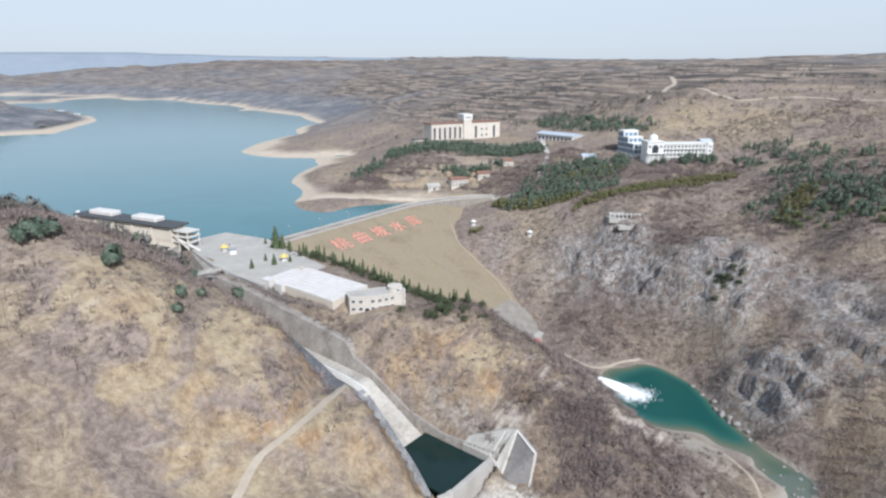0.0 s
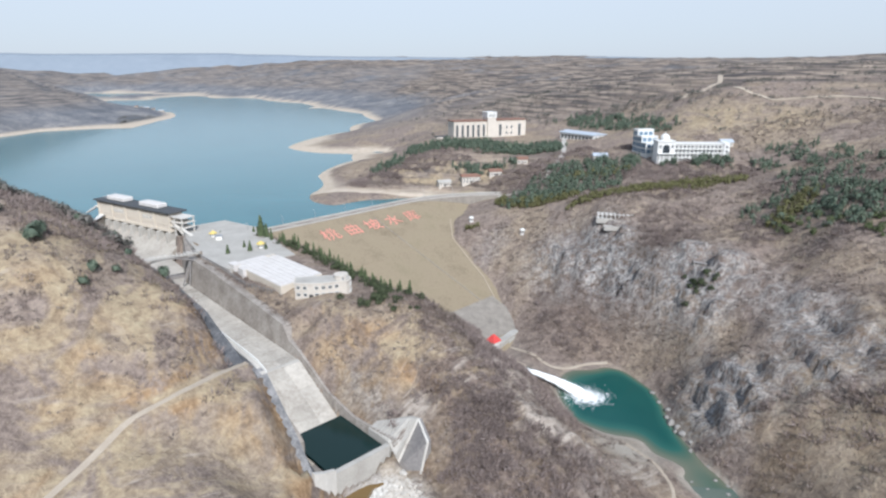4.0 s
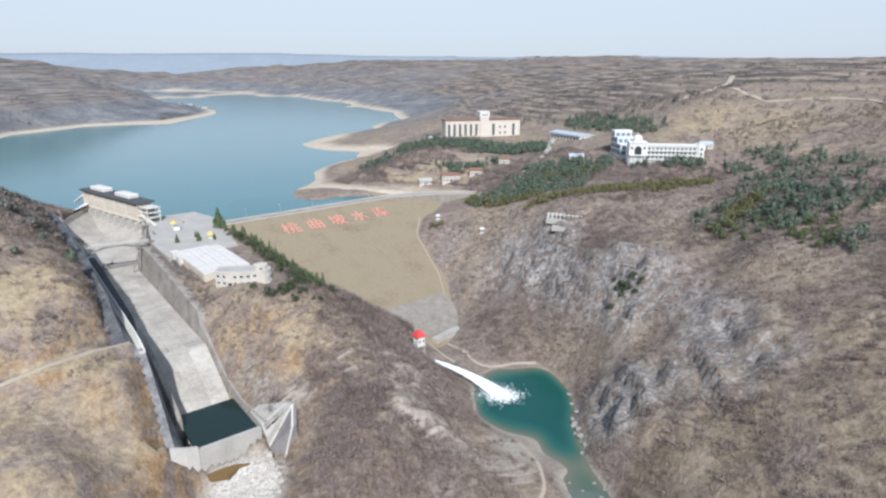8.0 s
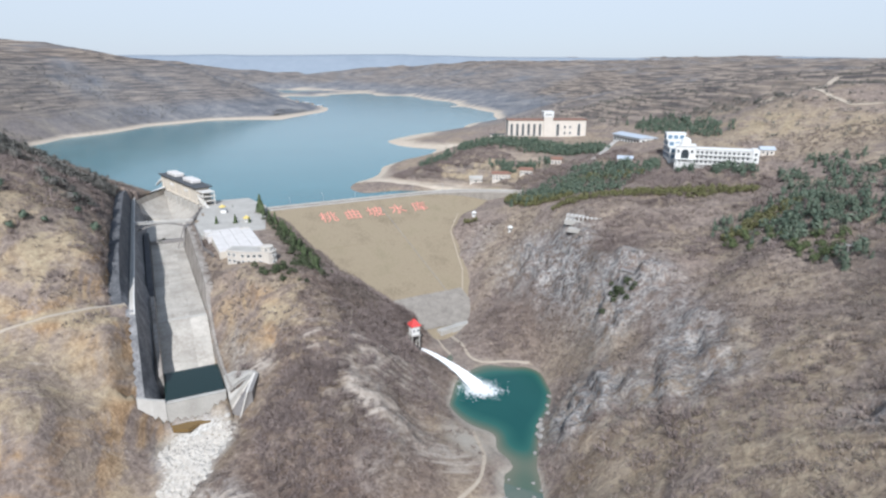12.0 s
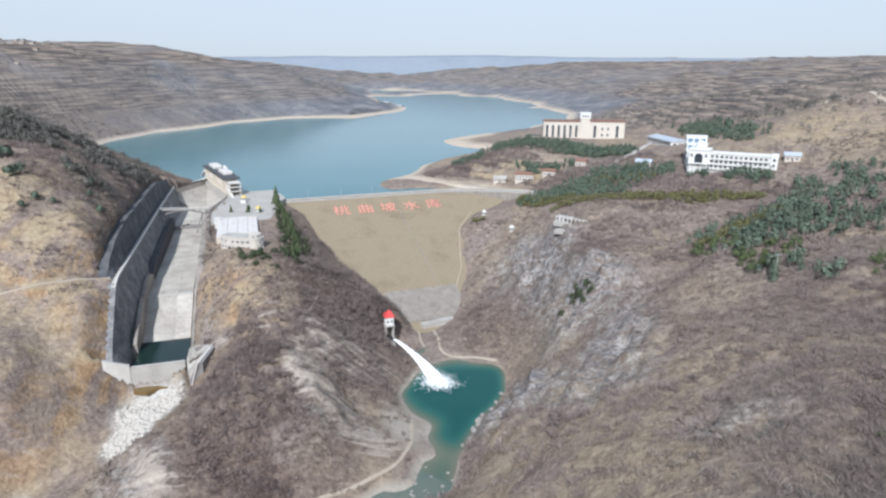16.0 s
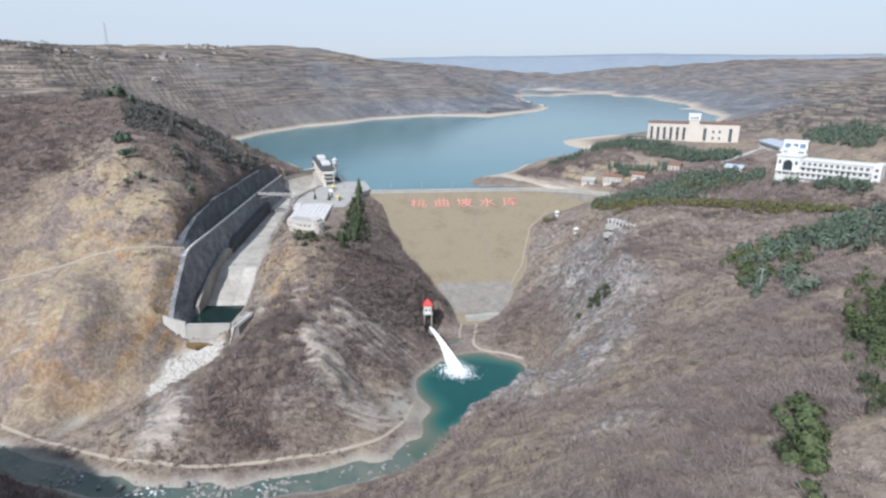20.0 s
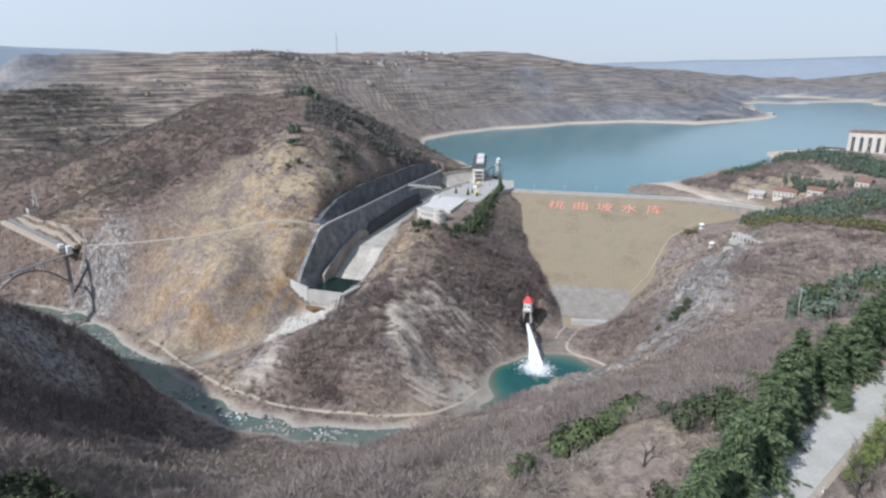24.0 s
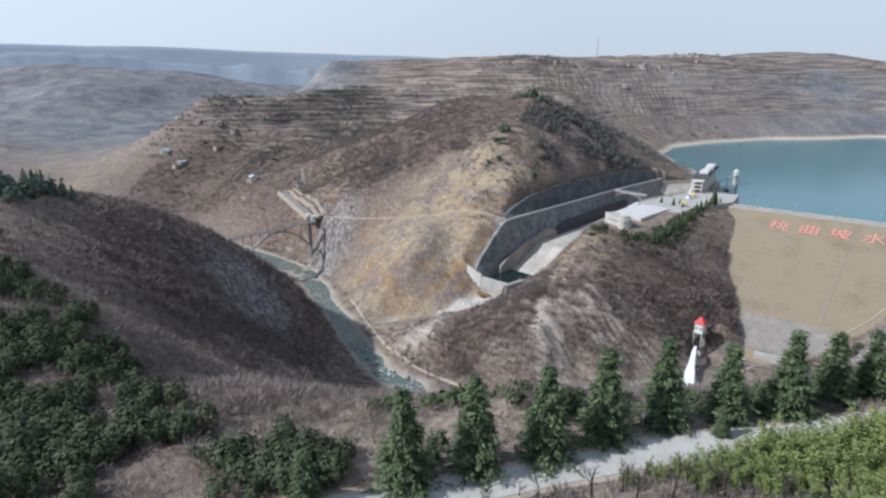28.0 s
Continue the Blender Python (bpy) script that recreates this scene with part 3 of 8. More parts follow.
GZ = height(GX.ravel(), GY.ravel()).reshape(GX.shape)


def ground_at(x, y):
    """Height of the ground sheet, as its mesh has it."""
    x, y = np.atleast_1d(np.asarray(x, float)), np.atleast_1d(np.asarray(y, float))
    i = np.clip(np.searchsorted(gx, x) - 1, 0, len(gx) - 2)
    j = np.clip(np.searchsorted(gy, y) - 1, 0, len(gy) - 2)
    fx, fy = (x - gx[i]) / (gx[i + 1] - gx[i]), (y - gy[j]) / (gy[j + 1] - gy[j])
    return (GZ[j, i] * (1 - fx) + GZ[j, i + 1] * fx) * (1 - fy) + (GZ[j + 1, i] * (1 - fx) + GZ[j + 1, i + 1] * fx) * fy


def grid_mesh(name, X, Y, Z):
    ny, nx = X.shape
    co = np.stack([X.ravel(), Y.ravel(), Z.ravel()], 1).astype(np.float32)
    idx = np.arange(nx * ny).reshape(ny, nx)
    quads = np.stack([idx[:-1, :-1], idx[:-1, 1:], idx[1:, 1:], idx[1:, :-1]], -1).reshape(-1, 4)
    me = bpy.data.meshes.new(name)
    me.vertices.add(len(co))
    me.vertices.foreach_set("co", co.ravel())
    me.loops.add(quads.size)
    me.loops.foreach_set("vertex_index", quads.ravel().astype(np.int32))
    me.polygons.add(len(quads))
    me.polygons.foreach_set("loop_start", np.arange(0, quads.size, 4, dtype=np.int32))
    me.polygons.foreach_set("use_smooth", np.ones(len(quads), dtype=bool))
    me.update()
    me.validate()
    return me


def layer(me, name, values):
    a = me.attributes.new(name, "FLOAT", "POINT")
    a.data.foreach_set("value", np.asarray(values, np.float32).ravel())


ground_mesh = grid_mesh("ground", GX, GY, GZ)
fx_, fy_, fz_ = GX.ravel(), GY.ravel(), GZ.ravel()
far_ = np.hypot(fx_ - 50, fy_ - 250)
layer(ground_mesh, "rock", rockiness(fx_, fy_, fz_))
loess = blob(fx_, fy_, -32, 148, 66, 70) + 0.85 * blob(fx_, fy_, -96, 188, 46, 52) + 0.9 * blob(fx_, fy_, 20, 252, 26, 16, 130) + 0.7 * blob(fx_, fy_, -20, 262, 40, 14, 130) + 0.4 * blob(fx_, fy_, -60, 190, 80, 45) + 0.9 * blob(fx_, fy_, 10, 246, 44, 9, -5)
loess = loess + 0.4 * blob(fx_, fy_, -190, 30, 80, 40) + 0.35 * blob(fx_, fy_, 60, 235, 60, 50) + 0.6 * blob(fx_, fy_, 232, 225, 80, 70) + 1.0 * blob(fx_, fy_, -12, 606, 78, 17, -6) + 0.5 * blob(fx_, fy_, 250, 600, 120, 40) + 1.1 * blob(fx_, fy_, -15, 598, 72, 14, -12) + 0.8 * blob(fx_, fy_, 120, 545, 40, 8, -20) + 0.7 * blob(fx_, fy_, 230, 640, 90, 26, -30)
layer(ground_mesh, "loess", np.clip(loess, 0, 1))
beach = np.where(far_ < 420, np.clip(1.1 - np.abs(fz_ - 0.2) / 1.4, 0, 1), 0) * (1 - 0.8 * step01(fx_, 128, 142) * step01(fy_, 240, 260)) * (1 - 0.8 * step01(fy_, 300, 316))
beach = np.maximum(beach, blob(fx_, fy_, 114, 255, 9, 18, 60) * (fz_ < 5))
layer(ground_mesh, "beach", beach)
apron = blob(fx_, fy_, 19, 186, 14, 15, 30) + 0.7 * blob(fx_, fy_, 30, 168, 9, 10, -30)
layer(ground_mesh, "apron", np.clip(apron * 1.6, 0, 1) * (fz_ < 26))
scar = blob(fx_, fy_, 92, 231, 17, 9, 8) + blob(fx_, fy_, 112, 234, 16, 12, -10) + 0.9 * blob(fx_, fy_, 78, 227, 9, 6) + blob(fx_, fy_, 64, 156, 20, 11, -20) + 0.8 * blob(fx_, fy_, 22, 224, 10, 9)
scar = scar + 0.55 * blob(fx_, fy_, 66, 268, 22, 34, 25) + 0.36 * blob(fx_, fy_, 62, 250, 36, 52, -40) + 0.12 * blob(fx_, fy_, -15, 140, 45, 45) + 0.3 * blob(fx_, fy_, -150, 60, 70, 60)
layer(ground_mesh, "scar", np.clip(scar, 0, 1))
ring = np.where((fz_ < 61) & (fz_ > 40) & (fy_ > 420) & ((fy_ > 560) | (fx_ < -300)), np.clip((57.5 + 2.6 * blob(fx_, fy_, -95, 552, 42, 30) - fz_) / 2.5, 0, 1), 0)
layer(ground_mesh, "ring", ring)
# brown brush floor; on the south slope it also paints in the shade
litter_shade = 0.9 * blob(fx_, fy_, -360, -200, 130, 120) + blob(fx_, fy_, 300, 112, 44, 52) + 0.6 * blob(fx_, fy_, -600, -120, 300, 200) + 0.85 * blob(fx_, fy_, -210, 70, 130, 100) + 0.6 * blob(fx_, fy_, -330, -40, 160, 110) + 0.8 * blob(fx_, fy_, 334, 150, 22, 28) + blob(fx_, fy_, 30, 300, 58, 46, -35) + blob(fx_, fy_, 60, 225, 60, 44, -40) * 1.1 + blob(fx_, fy_, 120, 60, 110, 62) * 1.2 + blob(fx_, fy_, 40, 40, 60, 40) + 0.8 * blob(fx_, fy_, 115, 385, 40, 44) + 0.7 * blob(fx_, fy_, -210, 300, 90, 40, -40) + 1.0 * blob(fx_, fy_, -205, 110, 90, 60) + 1.0 * blob(fx_, fy_, -265, 170, 100, 90) + 1.0 * blob(fx_, fy_, -300, 40, 200, 140) + 0.9 * blob(fx_, fy_, 60, 190, 60, 40)
layer(ground_mesh, "litter_shade", np.clip(litter_shade, 0, 1))
fields = np.maximum(step01(far_, 460, 680) * np.clip((fz_ - 80) / 20, 0, 1), step01(-fx_, 330, 480) * step01(170 - fy_, 0, 60) * np.clip((fz_ - 44) / 8, 0, 1) * np.clip((fz_ - 40) / 50, 0.35, 1))
fields = fields * (1 - 0.35 * step01(-fx_, 300, 420) * step01(fy_, 230, 330) * (1 - step01(fz_, 165, 200)))
fields = np.maximum(fields, 0.9 * blob(fx_, fy_, 0, 600, 110, 42))
layer(ground_mesh, "fields", fields * (1 - 0.85 * step01(-fx_, 520, 900) * step01(-fy_, -40, 160)))
# how far the blue-grey of distance haze is put into the ground colour
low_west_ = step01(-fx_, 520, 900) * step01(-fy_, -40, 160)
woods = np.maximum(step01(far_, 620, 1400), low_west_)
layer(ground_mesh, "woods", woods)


def ground_material():
    m = bpy.data.materials.new("dry_hillside")
    m.use_nodes = True
    nt = m.node_tree
    b = nt.nodes["Principled BSDF"]
    b.inputs["Roughness"].default_value = 0.95
    b.inputs["Specular IOR Level"].default_value = 0.1
    geo = nt.nodes.new("ShaderNodeNewGeometry")
    pos = geo.outputs["Position"]

    def att(name):
        n = nt.nodes.new("ShaderNodeAttribute")
        n.attribute_name = name
        return n.outputs["Fac"]

    def math_node(op, a, bb, clamp=True):
        n = nt.nodes.new("ShaderNodeMath")
        n.operation = op
        n.use_clamp = clamp
        for k, v in enumerate((a, bb)):
            if isinstance(v, (int, float)):
                n.inputs[k].default_value = v
            else:
                nt.links.new(v, n.inputs[k])
        return n.outputs[0]

    def mix(fac, c1, c2):
        n = nt.nodes.new("ShaderNodeMix")
        n.data_type = "RGBA"
        nt.links.new(fac, n.inputs["Factor"])
        nt.links.new(c1, n.inputs["A"])
        nt.links.new(c2, n.inputs["B"])
        return n.outputs["Result"]

    wide = noise_node(nt, 0.022, 5, 0.6, pos, 0.4).outputs["Fac"]
    mid = noise_node(nt, 0.13, 5, 0.65, pos).outputs["Fac"]
    tuft = noise_node(nt, 0.55, 4, 0.7, pos).outputs["Fac"]
    grain = noise_node(nt, 2.2, 3, 0.7, pos).outputs["Fac"]
    clump = noise_node(nt, 0.23, 4, 0.7, pos, 0.5).outputs["Fac"]
    speck = math_node("ADD", math_node("MULTIPLY", tuft, 0.38), math_node("ADD", math_node("MULTIPLY", clump, 0.42), math_node("MULTIPLY", mid, 0.20)))

    def ramp(fac, stops):
        n = ramp_node(nt, stops)
        nt.links.new(fac, n.inputs["Fac"])
        return n.outputs["Color"]

    scrub = ramp(speck, [(0.36, (0.112, 0.088, 0.077)), (0.46, (0.185, 0.147, 0.125)), (0.55, (0.265, 0.213, 0.178)), (0.66, (0.365, 0.300, 0.238))])
    soil = ramp(speck, [(0.36, (0.195, 0.148, 0.103)), (0.46, (0.285, 0.222, 0.150)), (0.56, (0.378, 0.308, 0.205)), (0.67, (0.468, 0.395, 0.278))])
    crag_pos = nt.nodes.new("ShaderNodeVectorMath")
    crag_pos.operation = "MULTIPLY"
    crag_pos.inputs[1].default_value = (0.30, 0.30, 0.10)
    nt.links.new(pos, crag_pos.inputs[0])
    stone = ramp(math_node("ADD", math_node("MULTIPLY", noise_node(nt, 1.0, 8, 0.76, crag_pos.outputs[0], 1.1).outputs["Fac"], 0.75), math_node("MULTIPLY", tuft, 0.25)),
                 [(0.40, (0.05, 0.048, 0.05)), (0.46, (0.15, 0.142, 0.138)), (0.53, (0.29, 0.275, 0.26)), (0.61, (0.43, 0.41, 0.385))])
    gravel = ramp(grain, [(0.3, (0.26, 0.23, 0.19)), (0.7, (0.46, 0.42, 0.36))])
    shore = ramp(mid, [(0.3, (0.42, 0.35, 0.27)), (0.7, (0.56, 0.48, 0.39))])
    sep = nt.nodes.new("ShaderNodeSeparateXYZ")
    nt.links.new(pos, sep.inputs[0])
    flat_pos = nt.nodes.new("ShaderNodeVectorMath")
    flat_pos.operation = "MULTIPLY"
    flat_pos.inputs[1].default_value = (0.012, 0.012, 0.33)
    nt.links.new(pos, flat_pos.inputs[0])
    bands = noise_node(nt, 1.0, 3, 0.6, flat_pos.outputs[0], 0.3).outputs["Fac"]
    field = ramp(bands, [(0.38, (0.082, 0.073, 0.070)), (0.46, (0.132, 0.112, 0.100)), (0.53, (0.205, 0.167, 0.137)), (0.585, (0.335, 0.276, 0.220)), (0.65, (0.250, 0.207, 0.168)), (0.72, (0.155, 0.134, 0.121))])
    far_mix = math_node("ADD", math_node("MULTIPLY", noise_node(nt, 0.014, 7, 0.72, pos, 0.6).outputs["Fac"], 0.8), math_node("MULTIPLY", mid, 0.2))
    # bare woods tinted blue-grey: distance haze painted into the base colour
    hazed_wood = ramp(far_mix, [(0.39, (0.098, 0.110, 0.128)), (0.47, (0.140, 0.150, 0.168)), (0.54, (0.195, 0.200, 0.210)), (0.62, (0.275, 0.264, 0.252))])
    up = nt.nodes.new("ShaderNodeSeparateXYZ")
    nt.links.new(geo.outputs["Normal"], up.inputs[0])
    steep = math_node("MULTIPLY", math_node("SUBTRACT", 0.80, up.outputs[2]), 5.0)

    patch = math_node("MULTIPLY", math_node("SUBTRACT", wide, 0.46), 9.0)
    col = mix(math_node("MULTIPLY", math_node("MULTIPLY", patch, 0.42), math_node("SUBTRACT", 1.0, att("litter_shade"))), scrub, soil)
    # dark brush-floor browns, which double as painted shade on the south slope
    brown = ramp(speck, [(0.38, (0.052, 0.038, 0.033)), (0.48, (0.110, 0.081, 0.067)), (0.56, (0.176, 0.133, 0.108)), (0.66, (0.305, 0.243, 0.188))])
    col = mix(math_node("MULTIPLY", att("litter_shade"), math_node("MULTIPLY", math_node("SUBTRACT", mid, 0.30), 4.0)), col, brown)
    col = mix(math_node("MULTIPLY", att("woods"), 0.9), col, hazed_wood)
    fl = math_node("MULTIPLY", att("fields"), math_node("MULTIPLY", math_node("SUBTRACT", noise_node(nt, 0.006, 4, 0.6, pos).outputs["Fac"], 0.27), 5.0))
    col = mix(math_node("MULTIPLY", fl, math_node("SUBTRACT", 1.0, steep)), col, field)
    stand = noise_node(nt, 0.042, 7, 0.66, pos, 1.0).outputs["Fac"]
    lo = math_node("MULTIPLY", att("loess"), math_node("MULTIPLY", math_node("SUBTRACT", stand, 0.43), 8.0))
    earth = ramp(speck, [(0.36, (0.155, 0.100, 0.058)), (0.46, (0.250, 0.162, 0.092)), (0.56, (0.350, 0.238, 0.140)), (0.67, (0.440, 0.325, 0.210))])
    col = mix(lo, col, mix(math_node("MULTIPLY", steep, 0.9), soil, earth))
    rk = math_node("MULTIPLY", att("rock"), math_node("MULTIPLY", math_node("SUBTRACT", clump, 0.38), 6.0))
    col = mix(rk, col, stone)
    along = nt.nodes.new("ShaderNodeVectorMath")
    along.operation = "DOT_PRODUCT"
    along.inputs[1].default_value = (0.75, -0.66, 0)
    down = nt.nodes.new("ShaderNodeVectorMath")
    down.operation = "DOT_PRODUCT"
    down.inputs[1].default_value = (0.09, 0.10, 0.03)
    streak = nt.nodes.new("ShaderNodeCombineXYZ")
    for n, k in ((along, 0), (down, 1)):
        nt.links.new(pos, n.inputs[0])
        nt.links.new(n.outputs["Value"], streak.inputs[k])
    worn = noise_node(nt, 0.32, 5, 0.65, streak.outputs["Vector"]).outputs["Fac"]
    bare = ramp(math_node("ADD", math_node("MULTIPLY", worn, 0.6), math_node("MULTIPLY", tuft, 0.4)), [(0.35, (0.21, 0.175, 0.145)), (0.5, (0.36, 0.310, 0.262)), (0.65, (0.47, 0.415, 0.355))])
    col = mix(math_node("MULTIPLY", math_node("SUBTRACT", math_node("ADD", worn, math_node("MULTIPLY", att("scar"), 0.32)), 0.62), 5.0), col, bare)
    rubble = ramp(noise_node(nt, 0.7, 5, 0.75, pos, 0.8).outputs["Fac"], [(0.36, (0.22, 0.21, 0.19)), (0.5, (0.50, 0.48, 0.44)), (0.66, (0.66, 0.64, 0.60))])
    col = mix(att("apron"), col, rubble)
    col = mix(att("beach"), col, gravel)
    col = mix(att("ring"), col, shore)
    nt.links.new(col, b.inputs["Base Color"])
    bp = nt.nodes.new("ShaderNodeBump")
    bp.inputs["Strength"].default_value = 0.8
    bp.inputs["Distance"].default_value = 2.0
    nt.links.new(speck, bp.inputs["Height"])
    nt.links.new(bp.outputs["Normal"], b.inputs["Normal"])
    return m


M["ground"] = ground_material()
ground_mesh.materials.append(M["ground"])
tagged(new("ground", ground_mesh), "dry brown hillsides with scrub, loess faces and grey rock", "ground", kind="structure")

# ---- mesh helpers ----
def part(name, bm, material, parent=None, label=""):
    me = bpy.data.meshes.new(name)
    bm.normal_update()
    bm.to_mesh(me)
    bm.free()
    me.materials.append(material)
    ob = new(name, me)
    if parent is not None:
        ob.parent = parent
    if label:
        ob["label"] = label
    return ob


def thing(name, label, category, group="", m=None, kind=""):
    ob = tagged(new(name), label, category, group, kind)
    if m is not None:
        ob.matrix_world = m
    return ob


def box(bm, x0, y0, z0, x1, y1, z1, m=None, bevel=0.0):
    p = [Vector(c) for c in ((x0, y0, z0), (x1, y0, z0), (x1, y1, z0), (x0, y1, z0), (x0, y0, z1), (x1, y0, z1), (x1, y1, z1), (x0, y1, z1))]
    if m is not None:
        p = [m @ q for q in p]
    v = [bm.verts.new(q) for q in p]
    faces = [bm.faces.new([v[i] for i in f]) for f in ((3, 2, 1, 0), (4, 5, 6, 7), (0, 1, 5, 4), (1, 2, 6, 5), (2, 3, 7, 6), (3, 0, 4, 7))]
    if bevel:
        bmesh.ops.bevel(bm, geom=list({e for f in faces for e in f.edges}), offset=bevel, segments=1, affect="EDGES")
    return faces


def boxm(x0, y0, z0, x1, y1, z1, m=None, bevel=0.0):
    bm = bmesh.new()
    box(bm, x0, y0, z0, x1, y1, z1, m, bevel)
    return bm


def bar(bm, a, b, w, h=None, sides=4):
    """A straight bar from a to b."""
    a, b = Vector(a), Vector(b)
    d = b - a
    m = Matrix.Translation(a) @ d.to_track_quat("Z", "Y").to_matrix().to_4x4()
    h = h or w
    ring0 = [m @ Vector((w / 2 * math.cos(2 * math.pi * (k + 0.5) / sides) * 1.2, h / 2 * math.sin(2 * math.pi * (k + 0.5) / sides) * 1.2, z)) for z in (0, d.length) for k in range(sides)]
    v = [bm.verts.new(p) for p in ring0]
    for k in range(sides):
        bm.faces.new((v[k], v[(k + 1) % sides], v[sides + (k + 1) % sides], v[sides + k]))
    bm.faces.new(v[:sides][::-1])
    bm.faces.new(v[sides:])


def barm(a, b, w, h=None, sides=4):
    bm = bmesh.new()
    bar(bm, a, b, w, h, sides)
    return bm


def tube(bm, rings, sides=12, cap=True, m=None):
    """A lathe round z: rings of (radius, z)."""
    rows = []
    for r, z in rings:
        row = [Vector((r * math.cos(2 * math.pi * k / sides), r * math.sin(2 * math.pi * k / sides), z)) for k in range(sides)]
        rows.append([bm.verts.new(m @ p if m is not None else p) for p in row])
    for a, b in zip(rows, rows[1:]):
        for k in range(sides):
            bm.faces.new((a[k], a[(k + 1) % sides], b[(k + 1) % sides], b[k]))
    if cap:
        bm.faces.new(rows[0][::-1])
        bm.faces.new(rows[-1])


def tubem(rings, sides=12, cap=True, m=None):
    bm = bmesh.new()
    tube(bm, rings, sides, cap, m)
    return bm


def loft(bm, rows, close=False):
    vs = [[bm.verts.new(p) for p in r] for r in rows]
    for a, b in zip(vs, vs[1:]):
        n = len(a)
        for k in range(n if close else n - 1):
            bm.faces.new((a[k], a[(k + 1) % n], b[(k + 1) % n], b[k]))
    return vs


def sp(s, l, z):
    """A place in the spillway's own plan: up it, across it, height."""
    p = A0 + U * s + V * l
    return Vector((p[0], p[1], z))


SPILL = Matrix(((V[0], U[0], 0, A0[0]), (V[1], U[1], 0, A0[1]), (0, 0, 1, 0), (0, 0, 0, 1)))   # x across, y up the spillway


# ---- water ----
def sheet(name, pts, z, material, label):
    bm = bmesh.new()
    f = bm.faces.new([bm.verts.new((x, y, z)) for x, y in pts])
    bmesh.ops.triangulate(bm, faces=[f])
    ob = part(name, bm, material)
    if ob.data.polygons[0].normal.z < 0:
        ob.data.flip_normals()
    return tagged(ob, label, "water", kind="structure")


sheet("water_lake", [(-127, 382), (-40, 505), (36, 556), (60, 640), (-20, 760), (60, 1200), (100, 1900), (-300, 3100), (-1500, 3300), (-2300, 3100), (-2200, 2400), (-1500, 1700), (-1150, 1500), (-1050, 900), (-900, 560), (-700, 400), (-420, 380), (-300, 410), (-240, 440)], LAKE, M["lake"], "calm blue-green reservoir water")


def pool_water(name):
    """Water whose colour goes from silty shallows to deep teal with its depth."""
    m = water(name, (0.006, 0.068, 0.062), 0.14, 0.3, 0.8, (0.014, 0.098, 0.083))
    nt = m.node_tree
    b = nt.nodes["Principled BSDF"]
    deep = b.inputs["Base Color"].links[0].from_socket
    d = nt.nodes.new("ShaderNodeAttribute")
    d.attribute_name = "depth"
    r = ramp_node(nt, [(0.0, (0.20, 0.175, 0.125)), (0.22, (0.105, 0.135, 0.095)), (0.5, (0.03, 0.115, 0.092)), (0.85, (0.008, 0.070, 0.064))])
    nt.links.new(d.outputs["Fac"], r.inputs["Fac"])
    mix = nt.nodes.new("ShaderNodeMix")
    mix.data_type = "RGBA"
    mix.inputs["Factor"].default_value = 0.75
    nt.links.new(deep, mix.inputs["A"])
    nt.links.new(r.outputs["Color"], mix.inputs["B"])
    nt.links.new(mix.outputs["Result"], b.inputs["Base Color"])
    return m


PX, PY = np.meshgrid(np.arange(70, 166, 1.5), np.arange(236, 352, 1.5))
pond_mesh = grid_mesh("water_pond", PX, PY, np.zeros(PX.shape))
pd = np.clip(-ground_at(PX.ravel(), PY.ravel()) / 3.6, 0, 1) * (0.25 + 0.75 * step01(PY.ravel(), 250, 272))
layer(pond_mesh, "depth", pd + 0.06 * fbm(PX.ravel(), PY.ravel(), 14, 3, 61))
pond_mesh.materials.append(pool_water("pool_water_below_outlet"))
tagged(new("water_pond", pond_mesh), "turquoise pool below the outlet with silty shallows", "water", kind="structure")
sheet("water_river", [(118, 258), (140, 256), (155, 262), (172, 232), (155, 190), (140, 160), (110, 125), (75, 102), (12, 66), (-25, 38), (-60, 12), (-95, -38), (-150, -110), (-240, -190), (-270, -150), (-190, -75), (-140, -5), (-98, 48), (-52, 78), (-12, 98), (28, 121), (58, 136), (80, 148), (102, 172), (118, 204), (127, 226), (124, 248)], -0.05, M["river"], "shallow green river over stones")

def solid(bm, rows):
    """A solid lofted through closed cross-sections, with both ends capped."""
    vs = loft(bm, rows, True)
    bm.faces.new(vs[0][::-1])
    bm.faces.new(vs[-1])
    bmesh.ops.recalc_face_normals(bm, faces=bm.faces[:])


def solidm(rows):
    bm = bmesh.new()
    solid(bm, rows)
    return bm


def prism(pts, z0, z1):
    """An upright prism over a plan."""
    bm = bmesh.new()
    lo = [bm.verts.new((x, y, z0)) for x, y in pts]
    hi = [bm.verts.new((x, y, z1)) for x, y in pts]
    n = len(pts)
    for k in range(n):
        bm.faces.new((lo[k], lo[(k + 1) % n], hi[(k + 1) % n], hi[k]))
    bm.faces.new(lo[::-1])
    bm.faces.new(hi)
    bmesh.ops.recalc_face_normals(bm, faces=bm.faces[:])
    return bm


def shared(name, me, parent, m, label=""):
    """One more part on a mesh that already exists."""
    ob = new(name, me)
    ob.parent = parent
    ob.matrix_local = m
    if label:
        ob["label"] = label
    return ob


def mesh_of(bm, name, material):
    me = bpy.data.meshes.new(name)
    bm.normal_update()
    bm.to_mesh(me)
    bm.free()
    me.materials.append(material)
    return me


# ---- dam ----
dam = thing("dam", "earth dam with a dry-grass face and red characters", "dam", kind="structure")
CT = Vector((0.594, 0.804, 0))
DN3 = Vector((DN[0], DN[1], 0))
BEND = 1 / 120.0


